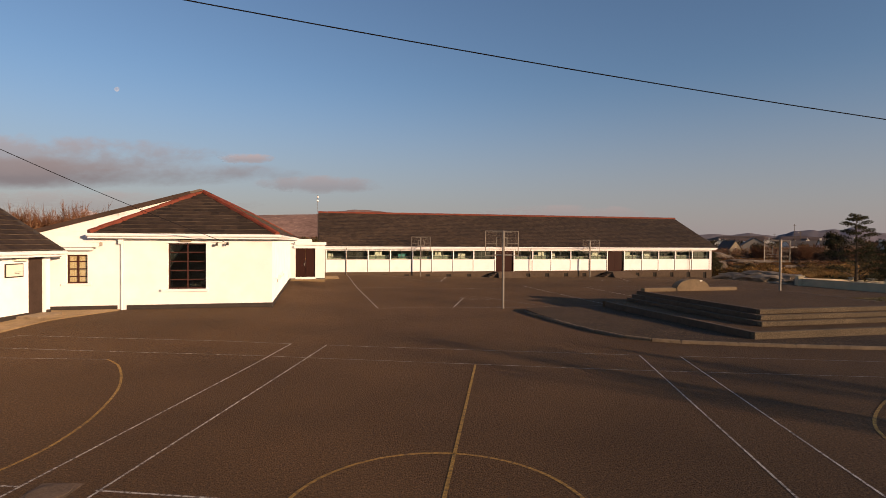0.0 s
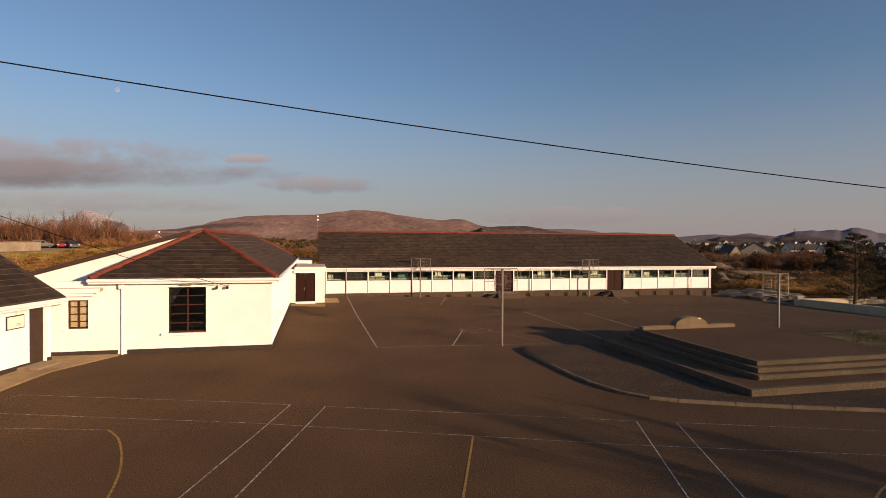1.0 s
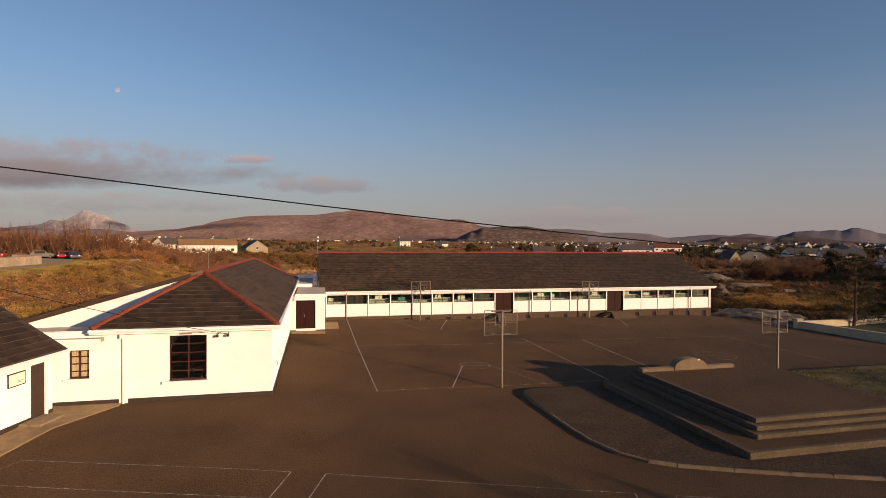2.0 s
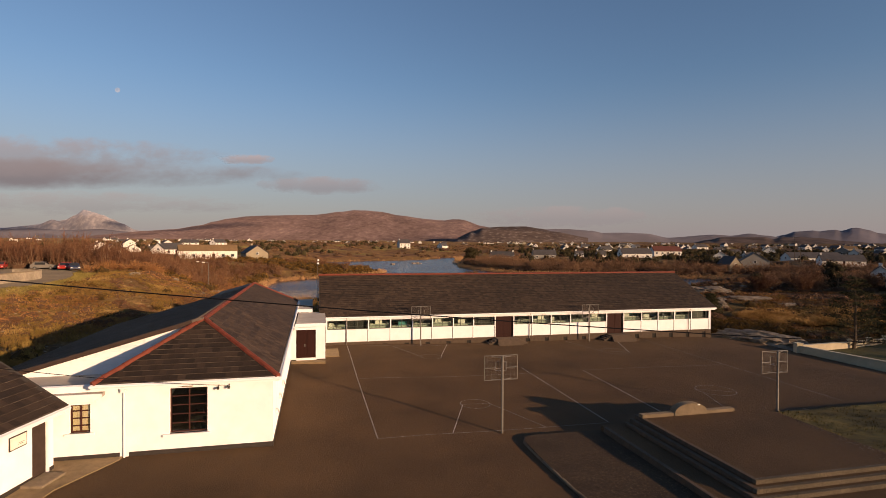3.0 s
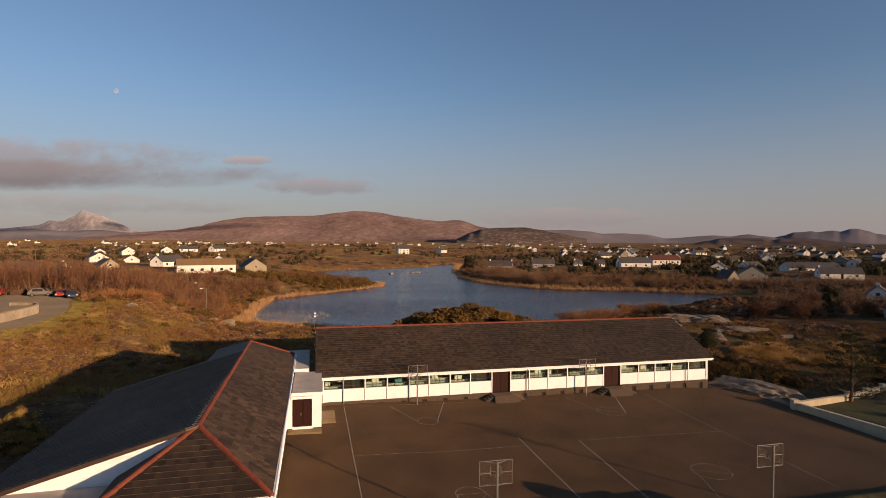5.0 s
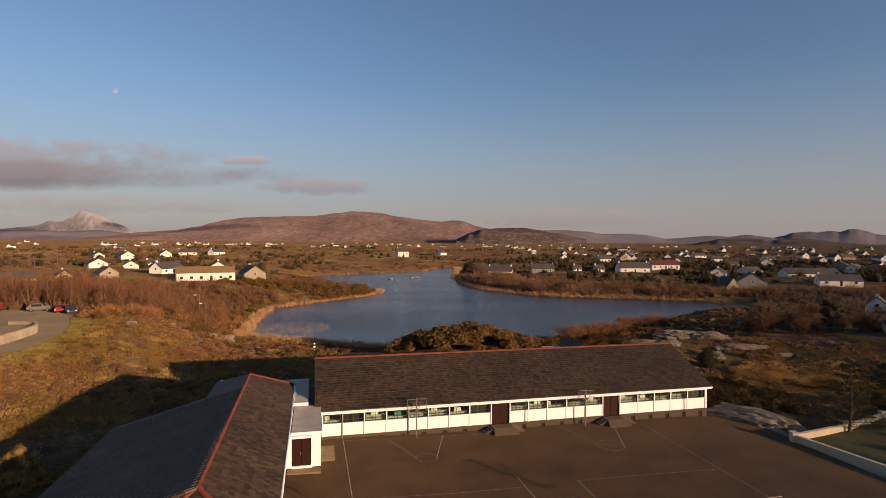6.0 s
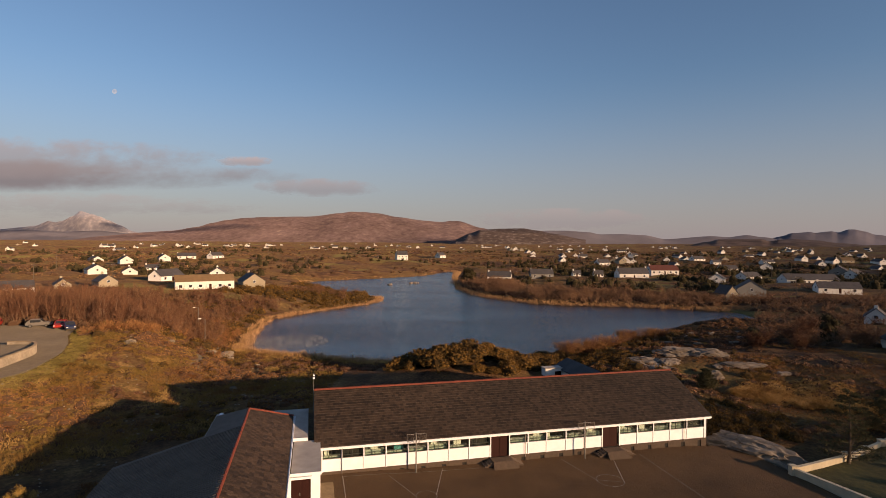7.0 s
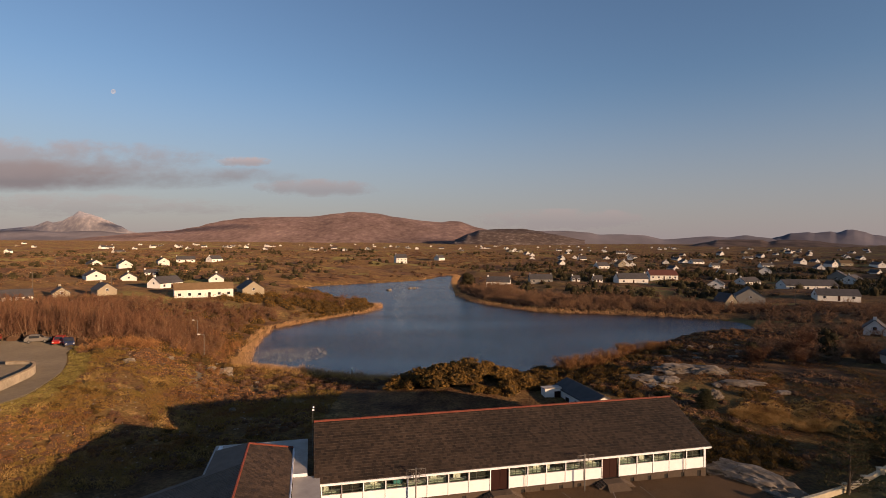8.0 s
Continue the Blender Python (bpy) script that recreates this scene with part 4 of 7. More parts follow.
# pale units and cards added behind the panes to brighten their lower halves
for k, (a, b) in enumerate(zip(BAYS, BAYS[1:])):
    if a is None or b is None or k in (1, 7, 21):
        continue
    cu = thing("window_cupboard", ((a + b) / 2, 48.7, 0.44), GRID, "pale unit added to brighten the lower window panes", "cupboard", "window cupboards")
    top = 1.68 + 0.12 * ((k * 7) % 3)
    part("body", new_box(a + 0.12, b - 0.12, 48.52, 48.9, 0.44, top - 0.03), INTERIOR, cu)
    part("top", new_box(a + 0.1, b - 0.1, 48.5, 48.92, top - 0.03, top), PAPER, cu)
    if k % 3 != 1:
        w = 0.42 + 0.14 * (k % 4)
        x = a + 0.2 + 0.8 * ((k * 5) % 4) / 4
        bx = thing("display_card", (x, 48.7, top), GRID, "card added behind the pane above the pale unit", "display", "window displays")
        part("card", new_box(x, x + w, 48.66, 48.7, top, top + 0.4), TEAL if k == 3 else PAPER, bx)
        part("foot", new_box(x + 0.05, x + w - 0.05, 48.7, 48.78, top, top + 0.02), PAPER, bx)
for p in BAYS:
    if p is not None:
        part("pillar", new_box(p - 0.035, p + 0.06, CV - 0.035, CV + 0.16, 0.42, 2.36, bevel=0.006), PAINTED, cls)
        # strip left of each pillar: joint and shadow line put into one dark colour
        part("joint", new_box(p - 0.075, p - 0.037, CV - 0.012, CV + 0.1, 0.42, 2.36), JOINT, cls)
VENTS = [u for u in (1.9 + 1.96 * k for k in range(20)) if not (15.9 < u < 18.6 or 27.6 < u < 30.2)]
for a, b in ((0.6, 16.3), (18.42, 28.0), (30.1, 40.2)):
    part("plinth_band", wall_with_holes(a, b, -0.55, 0.42, CV - 0.03, CV + 0.055, [(u, u + 0.42, -0.5, 0.2) for u in VENTS if a < u < b - 0.5]), BLOCK, cls, "brown painted plinth with vent openings")
for u0, u1 in ((16.5, 18.22), (28.2, 29.9)):
    part("door_recess", wall_with_holes(u0 - 0.05, u1 + 0.05, 0.3, 2.42, CV + 0.2, CV + 0.3), BROWN, cls)
    mid = (u0 + u1) / 2
    for a, b in ((u0, mid - 0.01), (mid + 0.01, u1)):
        d = part("door", new_box(a, b, CV + 0.13, CV + 0.19, 0.46, 2.34, bevel=0.01), BROWN, cls)
        part("panel", new_box(a + 0.12, b - 0.12, CV + 0.118, CV + 0.13, 1.45, 2.2), BROWN, d)
for u0, u1, lift in ((16.3, 18.36, 0.0), (28.0, 29.98, -0.06)):
    st = thing("entrance_steps", ((u0 + u1) / 2, 47.4, 0), GRID, "dark concrete landing with side steps and a sloping ramp", "steps", "entrance steps")
    part("landing", new_box(u0 + 0.05, u1, 46.95, CV - 0.06, -0.4, 0.4 + lift, bevel=0.015), BLOCK, st)
    for k in range(3):
        part("step", new_box(u0 + 0.04 - 0.27 * (k + 1), u0 + 0.04 - 0.27 * k, 47.0, CV - 0.06, -0.4, 0.29 + lift - 0.13 * k, bevel=0.012), BLOCK, st)
    bm = bmesh.new()
    v = [bm.verts.new(p) for p in ((u1 + 0.01, 46.96, 0.39 + lift), (u1 + 0.01, CV - 0.07, 0.39 + lift), (u1 + 1.3, CV - 0.07, -0.2), (u1 + 1.3, 46.9, -0.25), (u1 + 0.01, 46.96, -0.4), (u1 + 0.01, CV - 0.07, -0.4))]
    for f in ((3, 2, 1, 0), (0, 1, 5, 4), (4, 3, 0), (1, 2, 5), (4, 5, 2, 3)):
        bm.faces.new([v[i] for i in f])
    part("ramp", bm, BLOCK, st)
    bm = bmesh.new()
    v = [bm.verts.new(p) for p in ((u0 + 0.06, 46.94, 0.38 + lift), (u1, 46.94, 0.38 + lift), (u1 + 0.5, 46.2, -0.25), (u0 - 0.1, 46.2, -0.2), (u0 + 0.06, 46.94, -0.4), (u1, 46.94, -0.4))]
    for f in ((3, 2, 1, 0), (0, 1, 5, 4), (4, 3, 0), (1, 2, 5), (4, 5, 2, 3)):
        bm.faces.new([v[i] for i in f])
    part("front_ramp", bm, BLOCK, st)
for u in (2.75, 20.05, 37.6):
    part("downpipe", pipe_run(bmesh.new(), [(u - 0.16, 47.72, 2.6), (u - 0.16, 47.98, 2.35), (u - 0.16, 47.98, 0.2)], 0.028, 6), RUSTY, cls, "thin grey downpipe")

# ---- west house at the yard's edge ----
wb = thing("west_block", (-19, 14, 0), 0.0, "white school block with dark tiled roof and brown door", "school building")
WX = -15.45


def turned(bm):
    """Swap a wall built along x into one along y that faces east."""
    bm.transform(Matrix(((0, -1, 0, WX), (1, 0, 0, 0), (0, 0, 1, 0), (0, 0, 0, 1))))
    return bm


part("wall", turned(wall_with_holes(4.0, 21.1, -0.1, 2.62, 0.0, 0.3, [(20.0, 20.7, 0.12, 2.5), (13.0, 14.4, 1.1, 2.2)])), WHITE, wb)
part("wall", new_box(-23.3, WX - 0.3, 20.8, 21.1, -0.1, 2.62), WHITE, wb)
bm = bmesh.new()
f = [bm.verts.new((x, 21.1, z)) for x, z in ((WX - 0.05, 2.62), (-19.4, 5.2), (-23.3, 2.62))]
b = [bm.verts.new((v.co.x, 20.8, v.co.z)) for v in f]
bm.faces.new(f[::-1])
bm.faces.new(b)
for i in range(3):
    bm.faces.new((f[i], f[(i + 1) % 3], b[(i + 1) % 3], b[i]))
part("gable", bm, WHITE, wb)
wr = part("roof_east", slab(bmesh.new(), [(-15.0, 4, 2.75), (-15.0, 21.35, 2.75), (-19.4, 21.35, 5.55), (-19.4, 4, 5.55)], 0.1), UNDERLAY, wb, "dark tiled slope")
part("roof_west", slab(bmesh.new(), [(-23.8, 4, 2.75), (-23.8, 21.35, 2.75), (-19.4, 21.35, 5.55), (-19.4, 4, 5.55)], 0.1), UNDERLAY, wb)
tiled(wr, "west_tiles", (-15.0, 16.4, 2.75), (0, 1, 0), (-4.4, 0, 2.8), 4.95, 5.2, lambda s, r: 0 < s < 4.8 and r < 5.0, single=True)
part("fascia", new_box(-15.02, -14.98, 4, 21.35, 2.5, 2.72), PAINTED, wb)
part("soffit", new_box(-15.44, -15.02, 4, 21.3, 2.5, 2.54), PAINTED, wb)
part("gutter", tube(bmesh.new(), (-14.92, 4, 2.64), (-14.92, 21.3, 2.64), 0.06, 8), PAINTED, wb)
part("plinth", new_box(WX, WX + 0.025, 4, 19.98, -0.05, 0.42), PLINTH, wb)
part("plinth", new_box(WX, WX + 0.025, 20.85, 21.1, -0.05, 0.42), PLINTH, wb)
part("door", new_box(WX - 0.05, WX - 0.005, 20.005, 20.695, 0.14, 2.48, bevel=0.01), VERGE, wb, "brown timber door")
part("door_frame", new_box(WX - 0.06, WX + 0.04, 20.702, 20.83, 0.12, 2.5), PAINTED, wb)
sign = thing("notice_board", (WX + 0.03, 19.3, 2.0), 0.0, "framed white notice on the wall with unreadable lines", "sign")
part("frame", new_box(WX + 0.005, WX + 0.035, 18.9, 19.72, 1.78, 2.28), FRAMEM, sign)
part("sheet", new_box(WX + 0.035, WX + 0.042, 18.94, 19.68, 1.82, 2.24), PAPER, sign)
for k in range(2):
    part("text_bar", new_box(WX + 0.042, WX + 0.045, 19.3, 19.6 - 0.07 * (k % 2), 1.96 - 0.05 * k, 1.975 - 0.05 * k), FRAMEW, sign)
lone("door_step", new_box(WX + 0.03, WX + 0.85, 19.35, 20.6, 0.0, 0.36, bevel=0.03), KERBSTONE, 0.0, "brown concrete doorstep below the brown door", "step")

# ---- yard, platform, courts ----
nu, nv = 79, 80
us, vs = np.linspace(-34, 43.6, nu), np.linspace(-30, 48.1, nv)
pts = [(u, v, yard_z(u, v)) for v in vs for u in us]
fcs = [(j * nu + i, j * nu + i + 1, (j + 1) * nu + i + 1, (j + 1) * nu + i) for j in range(nv - 1) for i in range(nu - 1) if us[i] > -14 or vs[j] < 18]
yard = new("pavement", raw("pavement", pts, fcs, ASPHALT, True))
yard.matrix_basis = pose(0, 0, 0, 0, 0, GRID)
tagged(yard, "worn dark tarmac school yard with faded court lines", "yard", kind="structure")


def world_yard(x, y):
    return yard_z(*to_grid(x, y))


def dense(path, step=0.5):
    out = []
    for i in range(len(path) - 1):
        p0, p1, p2, p3 = (Vector(path[max(0, min(len(path) - 1, i + k))]) for k in (-1, 0, 1, 2))
        n = max(1, int((p2 - p1).length / step))
        for k in range(n):
            t = k / n
            out.append(0.5 * (2 * p1 + (p2 - p0) * t + (2 * p0 - 5 * p1 + 4 * p2 - p3) * t * t + (3 * p1 - p0 - 3 * p2 + p3) * t ** 3))
    out.append(Vector(path[-1]))
    return out


def court_lines(name, mat, rot, paths, width, label):
    bm = bmesh.new()
    for p in paths:
        strip(bm, p, width, 0.004 if rot == 0 else 0.008, world_yard if rot == 0 else yard_z)
    return lone(name, bm, mat, rot, label, "court line", kind="structure")


court_lines("trim_white_court", WHITELINE, 0, [[(-4.59, 16.26), (-5.39, 6.4), (-5.6, 3)], [(-3.5, 16.2), (-4.31, 6.4), (-4.6, 3)], [(5.53, 15.03), (4.39, 6.5), (4.0, 3)], [(6.62, 14.92), (5.51, 6.5), (5.1, 3)],
            [(-4.33, 6.69), (-2.7, 6.5)], [(-5.36, 6.78), (-7, 6.9)]], 0.036, "worn white court lines")
court_lines("trim_thin_court", FAINTLINE, 0, [[(-13.4, 16.0), (-13.2, 16.7), (-4.59, 16.26)], [(-3.5, 16.2), (5.53, 15.03)], [(6.62, 14.92), (17, 13.8)], [(-15, 15.25), (-4.8, 14.6), (0.83, 13.8), (4.45, 13.27), (15, 12.25)], [(-8.76, 14.0), (-13.5, 14.05)]], 0.035, "faint white court lines")
court_lines("trim_yellow_court", YELLOWLINE, 0, [[(0.85, 13.75), (0.19, 7.94), (-0.3, 3.6)], arc(-0.05, 6.1, 1.85, -20, 200, 48), [tuple(p) for p in dense([(-6.02, 7.2), (-5.95, 8.1), (-6.2, 9.5), (-6.8, 11.2), (-7.5, 12.5), (-8.2, 13.5), (-8.76, 14.0)], 0.3)],
            [tuple(p) for p in dense([(7.1, 8.4), (7.4, 9.1), (8.03, 9.9), (9.1, 10.9), (10.2, 11.6)], 0.3)]], 0.055, "yellow court lines and circle")
court_lines("trim_ball_courts", WHITELINE, GRID, [[(2.62, 47.6), (2.84, 25.3)], [(6.53, 25.35), (8.28, 29.9)], [(15.14, 38.0), (15.08, 25.5)], [(19.35, 36.4), (18.9, 26.0)],
            [(28.8, 47.6), (26.5, 41.5)], [(11.65, 47.6), (10.0, 42.85)]], 0.05, "white ball court lines")
court_lines("trim_ball_courts_faint", FAINTLINE, GRID, [[(2.84, 25.3), (9.0, 25.45), (14.9, 25.4)], arc(9.07, 30.0, 0.88, 0, 360), [(8.2, 30.0), (9.94, 29.95)], [(9.94, 29.9), (11.5, 25.5)], [(2.8, 36.75), (10.2, 36.45), (15.1, 36.3)], [(19.35, 36.4), (31.4, 36.0)],
            arc(25.55, 42.25, 1.2, 0, 360), arc(25.2, 29.6, 1.22, 0, 360), [(24.07, 29.4), (22.78, 25.5)], [(24.1, 30.1), (26.2, 28.95)], [(31.65, 47), (31.5, 40), (31.4, 33), (31.2, 26)], [(24.5, 42.6), (26.5, 41.7)], [(23.4, 47.4), (24.45, 42.4)], arc(9.15, 42.75, 0.86, 0, 360), [(6.6, 46.9), (8.29, 42.75)],
            [(2.6, 47.4), (15, 47.1)]], 0.05, "faint ball court lines and circles")

# concrete apron along the west house
bm = bmesh.new()
ap = [(-9.9, 19.2), (-9.3, 22.0), (-7.95, 24.5), (-7.95, 24.86), (-12.2, 24.86), (-12.2, 12.0), (-11.9, 12)]
slab(bm, [(u, v, yard_z(u, v) + 0.03 + 0.02 * (u < -9)) for u, v in ap], 0.1)
lone("apron", bm, APRON, GRID, "worn sandy concrete apron along the wall", "paving", kind="structure")


# kerbed island
KERB = [(15.6, 24.15), (14.2, 24.12), (11.97, 24.2), (10.4, 24.27), (9.85, 24.1), (9.58, 23.6), (9.53, 22.2), (9.52, 19.4), (9.6, 17.2), (9.95, 15.95), (10.5, 15.2), (11.2, 14.7), (12.7, 14.0), (14.2, 13.4), (16.7, 12.5), (20, 11.25), (26, 9.0)]


line = dense(KERB, 0.9)
kerb = thing("kerb", (10, 20, 0), GRID, "rounded concrete kerb round a gravel island", "kerb", kind="structure")
for a, b in zip(line, line[1:]):
    d = (b - a).normalized()
    n = Vector((-d.y, d.x)) * 0.065
    e = d * 0.006
    z = yard_z(a.x, a.y)
    bm = prism(bmesh.new(), [(a + e + n)[:], (b - e + n)[:], (b - e - n)[:], (a + e - n)[:]], z - 0.1, z + 0.1)
    bmesh.ops.bevel(bm, geom=[g for g in bm.edges if min(v.co.z for v in g.verts) > z], offset=0.03, segments=1, affect="EDGES")
    part("kerb_stone", bm, KERBSTONE, kerb)
bm = bmesh.new()
inner = [p for p in line]
poly = [(p.x, p.y) for p in inner] + [(26, 24.15)]
slab(bm, [(x, y, yard_z(x, y) * 0.4 + 0.05) for x, y in poly], 0.12)
lone("pavement_island", bm, GRAVEL, GRID, "rough gravelly tarmac island inside the kerb", "paving", kind="structure")

rnd = random.Random(29)
bm = bmesh.new()
for k in range(1100):
    u, v = rnd.gauss(12.4, 1.5), rnd.uniform(14.8, 23.6)
    if not (9.8 + max(0, 16.5 - v) * 1.2 < u < 13.75 + max(0, 14.6 - v) * 3):
        continue
    r = rnd.uniform(0.008, 0.028)
    z = yard_z(u, v) * 0.4 + 0.05
    p = [bm.verts.new((u + r * math.cos(a) * rnd.uniform(0.7, 1.4), v + r * math.sin(a) * rnd.uniform(0.7, 1.4), z)) for a in (0, 1.6, 3.1, 4.7)]
    q = bm.verts.new((u, v, z + r * 0.9))
    for i in range(4):
        bm.faces.new((p[i], p[(i + 1) % 4], q))
lone("island_gravel", bm, PEBBLE, GRID, "loose pale gravel on the tarmac island", "gravel", kind="stuff")
plat = thing("stepped_platform", (18.3, 19.8, 0), GRID, "stepped concrete platform with pebbled edges", "platform")
for u0, v0, u1, z0, z1 in ((13.84, 14.57, 22.96, -0.1, 0.28), (15.0, 15.5, 22.94, 0.28, 0.45), (15.28, 15.82, 22.92, 0.45, 0.62), (15.55, 16.15, 22.9, 0.62, 0.79)):
    st = part("step", new_box(u0, u1, v0, 23.75 + (0.3 if z1 < 0.3 else 0), z0, z1 - 0.004), ASPHALT, plat, "tarmac-topped platform tier")
    part("edging", new_box(u0 - 0.02, u1, v0 - 0.03, v0 + 0.16, z0 + 0.004, z1, bevel=0.015), PEBBLE, st, "pebbled concrete edging")
    # left edging takes a darker material that puts its shaded side into the colour
    part("edging", new_box(u0 - 0.03, u0 + 0.16, v0 + 0.17, 23.75, z0 + 0.004, z1, bevel=0.015), BLOCK, st)
for u0, u1, v0, z0, z1 in ((22.97, 30.0, 14.57, -0.1, 0.28), (22.95, 25.5, 15.5, 0.28, 0.45), (22.93, 24.4, 15.82, 0.45, 0.62)):
    part("step", new_box(u0, u1, v0 - 0.03, 16.6, z0, z1, bevel=0.015), PEBBLE, plat, "pebbled end of the step")
alt = thing("memorial_wall", (18.2, 23.6, 0.79), GRID, "low concrete wall with a half-round centre stone", "wall")
part("wall", new_box(15.55, 20.85, 23.12, 23.44, 0.78, 0.95, bevel=0.015), STONE, alt)
bm = bmesh.new()
top = arc(18.25, 0.92, 0.92, 2, 178, 18, ry=0.46)
f = [bm.verts.new((x, 23.07, z)) for x, z in [(19.16, 0.8)] + top + [(17.34, 0.8)]]
b = [bm.verts.new((v.co.x, 23.49, v.co.z)) for v in f]
bm.faces.new(f[::-1])
bm.faces.new(b)
for i in range(len(f)):
    j = (i + 1) % len(f)
    bm.faces.new((f[i], f[j], b[j], b[i]))
part("arch_stone", bm, STONE, alt, "half-round stone on the low wall")
part("lamp", new_box(18.6, 18.74, 23.03, 23.07, 1.26, 1.32, bevel=0.01), PAPER, alt)

# lawn beyond the platform, on a low bank
def lawn_z(u, v):
    return yard_z(u, v) * 0.5 + 0.02 + 0.1 * smooth_step((24.85 - v) / 0.4) + 0.07 * max(0.0, 24.5 - v)


bm = bmesh.new()
nu2, nv2 = 60, 48
g = {}
for i in range(nu2 + 1):
    for j in range(nv2 + 1):
        v = 16.0 + j * (24.75 - 16.0) / nv2
        ragged = 0.22 * noise.noise((v * 0.9, 3.7, 0)) + 0.1 * noise.noise((v * 3.1, 1.7, 0))
        u = 22.55 + 0.55 * smooth_step((v - 17) / 7) + ragged + i * (60 - 22.7) / nu2
        g[i, j] = bm.verts.new((u, v, lawn_z(u, v) + 0.01 + 0.035 * noise.noise((u * 0.6, v * 0.6, 0)) * smooth_step((u - 23) / 2)))
for i in range(nu2):
    for j in range(nv2):
        bm.faces.new((g[i, j], g[i + 1, j], g[i + 1, j + 1], g[i, j + 1]))
lone("lawn", bm, LAWN, GRID, "rough patchy lawn beside the platform", "lawn", kind="structure", smooth=True)
rnd = random.Random(41)
bm = bmesh.new()
for k in range(7000):
    u, v = 22.9 + 22 * rnd.random() ** 1.4, rnd.uniform(16.2, 24.6)
    if noise.noise((u * 0.7, v * 0.7, 2.0)) < -0.12:
        continue
    z = lawn_z(u, v)
    a, s, h = rnd.uniform(0, math.tau), rnd.uniform(0.012, 0.03), rnd.uniform(0.05, 0.13)
    bm.faces.new([bm.verts.new(p) for p in ((u - s * math.cos(a), v - s * math.sin(a), z), (u + s * math.cos(a), v + s * math.sin(a), z), (u + rnd.uniform(-0.05, 0.05), v + rnd.uniform(-0.05, 0.05), z + h))])
lone("lawn_tufts", bm, LAWN, GRID, "coarse olive-gold grass blades on the lawn", "grass", kind="stuff")
rnd = random.Random(8)
bm = bmesh.new()
for k in range(520):
    if k % 3:
        v = rnd.uniform(16.6, 24.3)
        u = 22.55 + 0.55 * smooth_step((v - 17) / 7) + rnd.gauss(0.05, 0.28)
    else:
        u, v = 23.2 + 30 * rnd.random() ** 2, rnd.gauss(24.6, 0.16)
    r = rnd.uniform(0.012, 0.04)
    z = max(0.795 if v < 23.7 and u < 22.9 else 0.0, lawn_z(u, v) + 0.01)
    p = [bm.verts.new((u + r * math.cos(a) * rnd.uniform(0.7, 1.4), v + r * math.sin(a) * rnd.uniform(0.7, 1.4), z)) for a in (0, 1.6, 3.1, 4.7)]
    q = bm.verts.new((u, v, z + r))
    for i in range(4):
        bm.faces.new((p[i], p[(i + 1) % 4], q))
lone("gravel_edge", bm, ROCK, GRID, "loose gravel along the lawn's edge", "gravel", kind="stuff")


def ball_post(u, v, facing, height, group="ball posts"):
    """A steel post with a mesh backboard and hoop; facing: +1 looks up the yard, -1 towards the platform."""
    z = yard_z(u, v)
    t = thing("basketball_post", (u, v, z), GRID, "galvanised steel post with mesh backboard and ring", "basketball hoop", group)
    part("post", tube(bmesh.new(), (u, v, z - 0.1), (u, v, z + height), 0.06, 10), STEEL, t)
    w, z0, z1 = 0.86, z + height - 1.24, z + height - 0.02
    y = v + 0.22 * facing
    bm = bmesh.new()
    for a, b in (((u - w, z0), (u + w, z0)), ((u + w, z0), (u + w, z1)), ((u + w, z1), (u - w, z1)), ((u - w, z1), (u - w, z0)), ((u - w, (z0 + z1) / 2), (u - 0.27, (z0 + z1) / 2)), ((u + 0.27, (z0 + z1) / 2), (u + w, (z0 + z1) / 2))):
        tube(bm, (a[0], y, a[1]), (b[0], y, b[1]), 0.019, 6)
    board = part("backboard", bm, STEEL, t, "tubular backboard frame")
    bm = bmesh.new()
    for k in range(1, 24):
        x = u - w + 2 * w * k / 24
        tube(bm, (x, y, z0), (x, y, z1), 0.0013, 3)
    for k in range(1, 16):
        zz = z0 + (z1 - z0) * k / 16
        tube(bm, (u - w, y, zz), (u + w, y, zz), 0.0013, 3)
    part("mesh_panel", bm, RUSTY, board)
    bm = bmesh.new()
    s0, s1 = z0 + 0.45, z0 + 0.9
    yy = y + 0.03 * facing
    for q in (-1, 1):
        pipe_run(bm, [(u + q * 0.14, yy, s0), (u + q * 0.27, yy, s0), (u + q * 0.27, yy, s1), (u + q * 0.14, yy, s1)], 0.022, 6)
    part("target_square", bm, STEEL, board)
    bm = bmesh.new()
    for zz in (z0 + 0.05, z1 - 0.05):
        tube(bm, (u, v, zz), (u - 0.5, y, zz), 0.022, 6)
        tube(bm, (u, v, zz), (u + 0.5, y, zz), 0.022, 6)
    part("bracket", bm, STEEL, t)
    bm = bmesh.new()
    c = [(x, yv, z0 + 0.42) for x, yv in arc(u, y + facing * 0.38, 0.23, 0, 360, 14)]
    pipe_run(bm, c, 0.012, 5)
    tube(bm, (u, y, z0 + 0.42), (u, y + facing * 0.15, z0 + 0.42), 0.02, 5)
    part("ring", bm, RUSTY, t)
    return t


ball_post(9.0, 25.1, 1, 3.85)
ball_post(25.05, 24.65, 1, 3.52)
ball_post(9.1, 47.2, -1, 3.6)
ball_post(25.7, 47.1, -1, 3.6)


def hung_cable(bm, a, b, sag, r, n=28):
    a, b = Vector(a), Vector(b)
    pts = [a.lerp(b, k / n) - Vector((0, 0, 4 * sag * (k / n) * (1 - k / n))) for k in range(n + 1)]
    return pipe_run(bm, pts, r, 5)


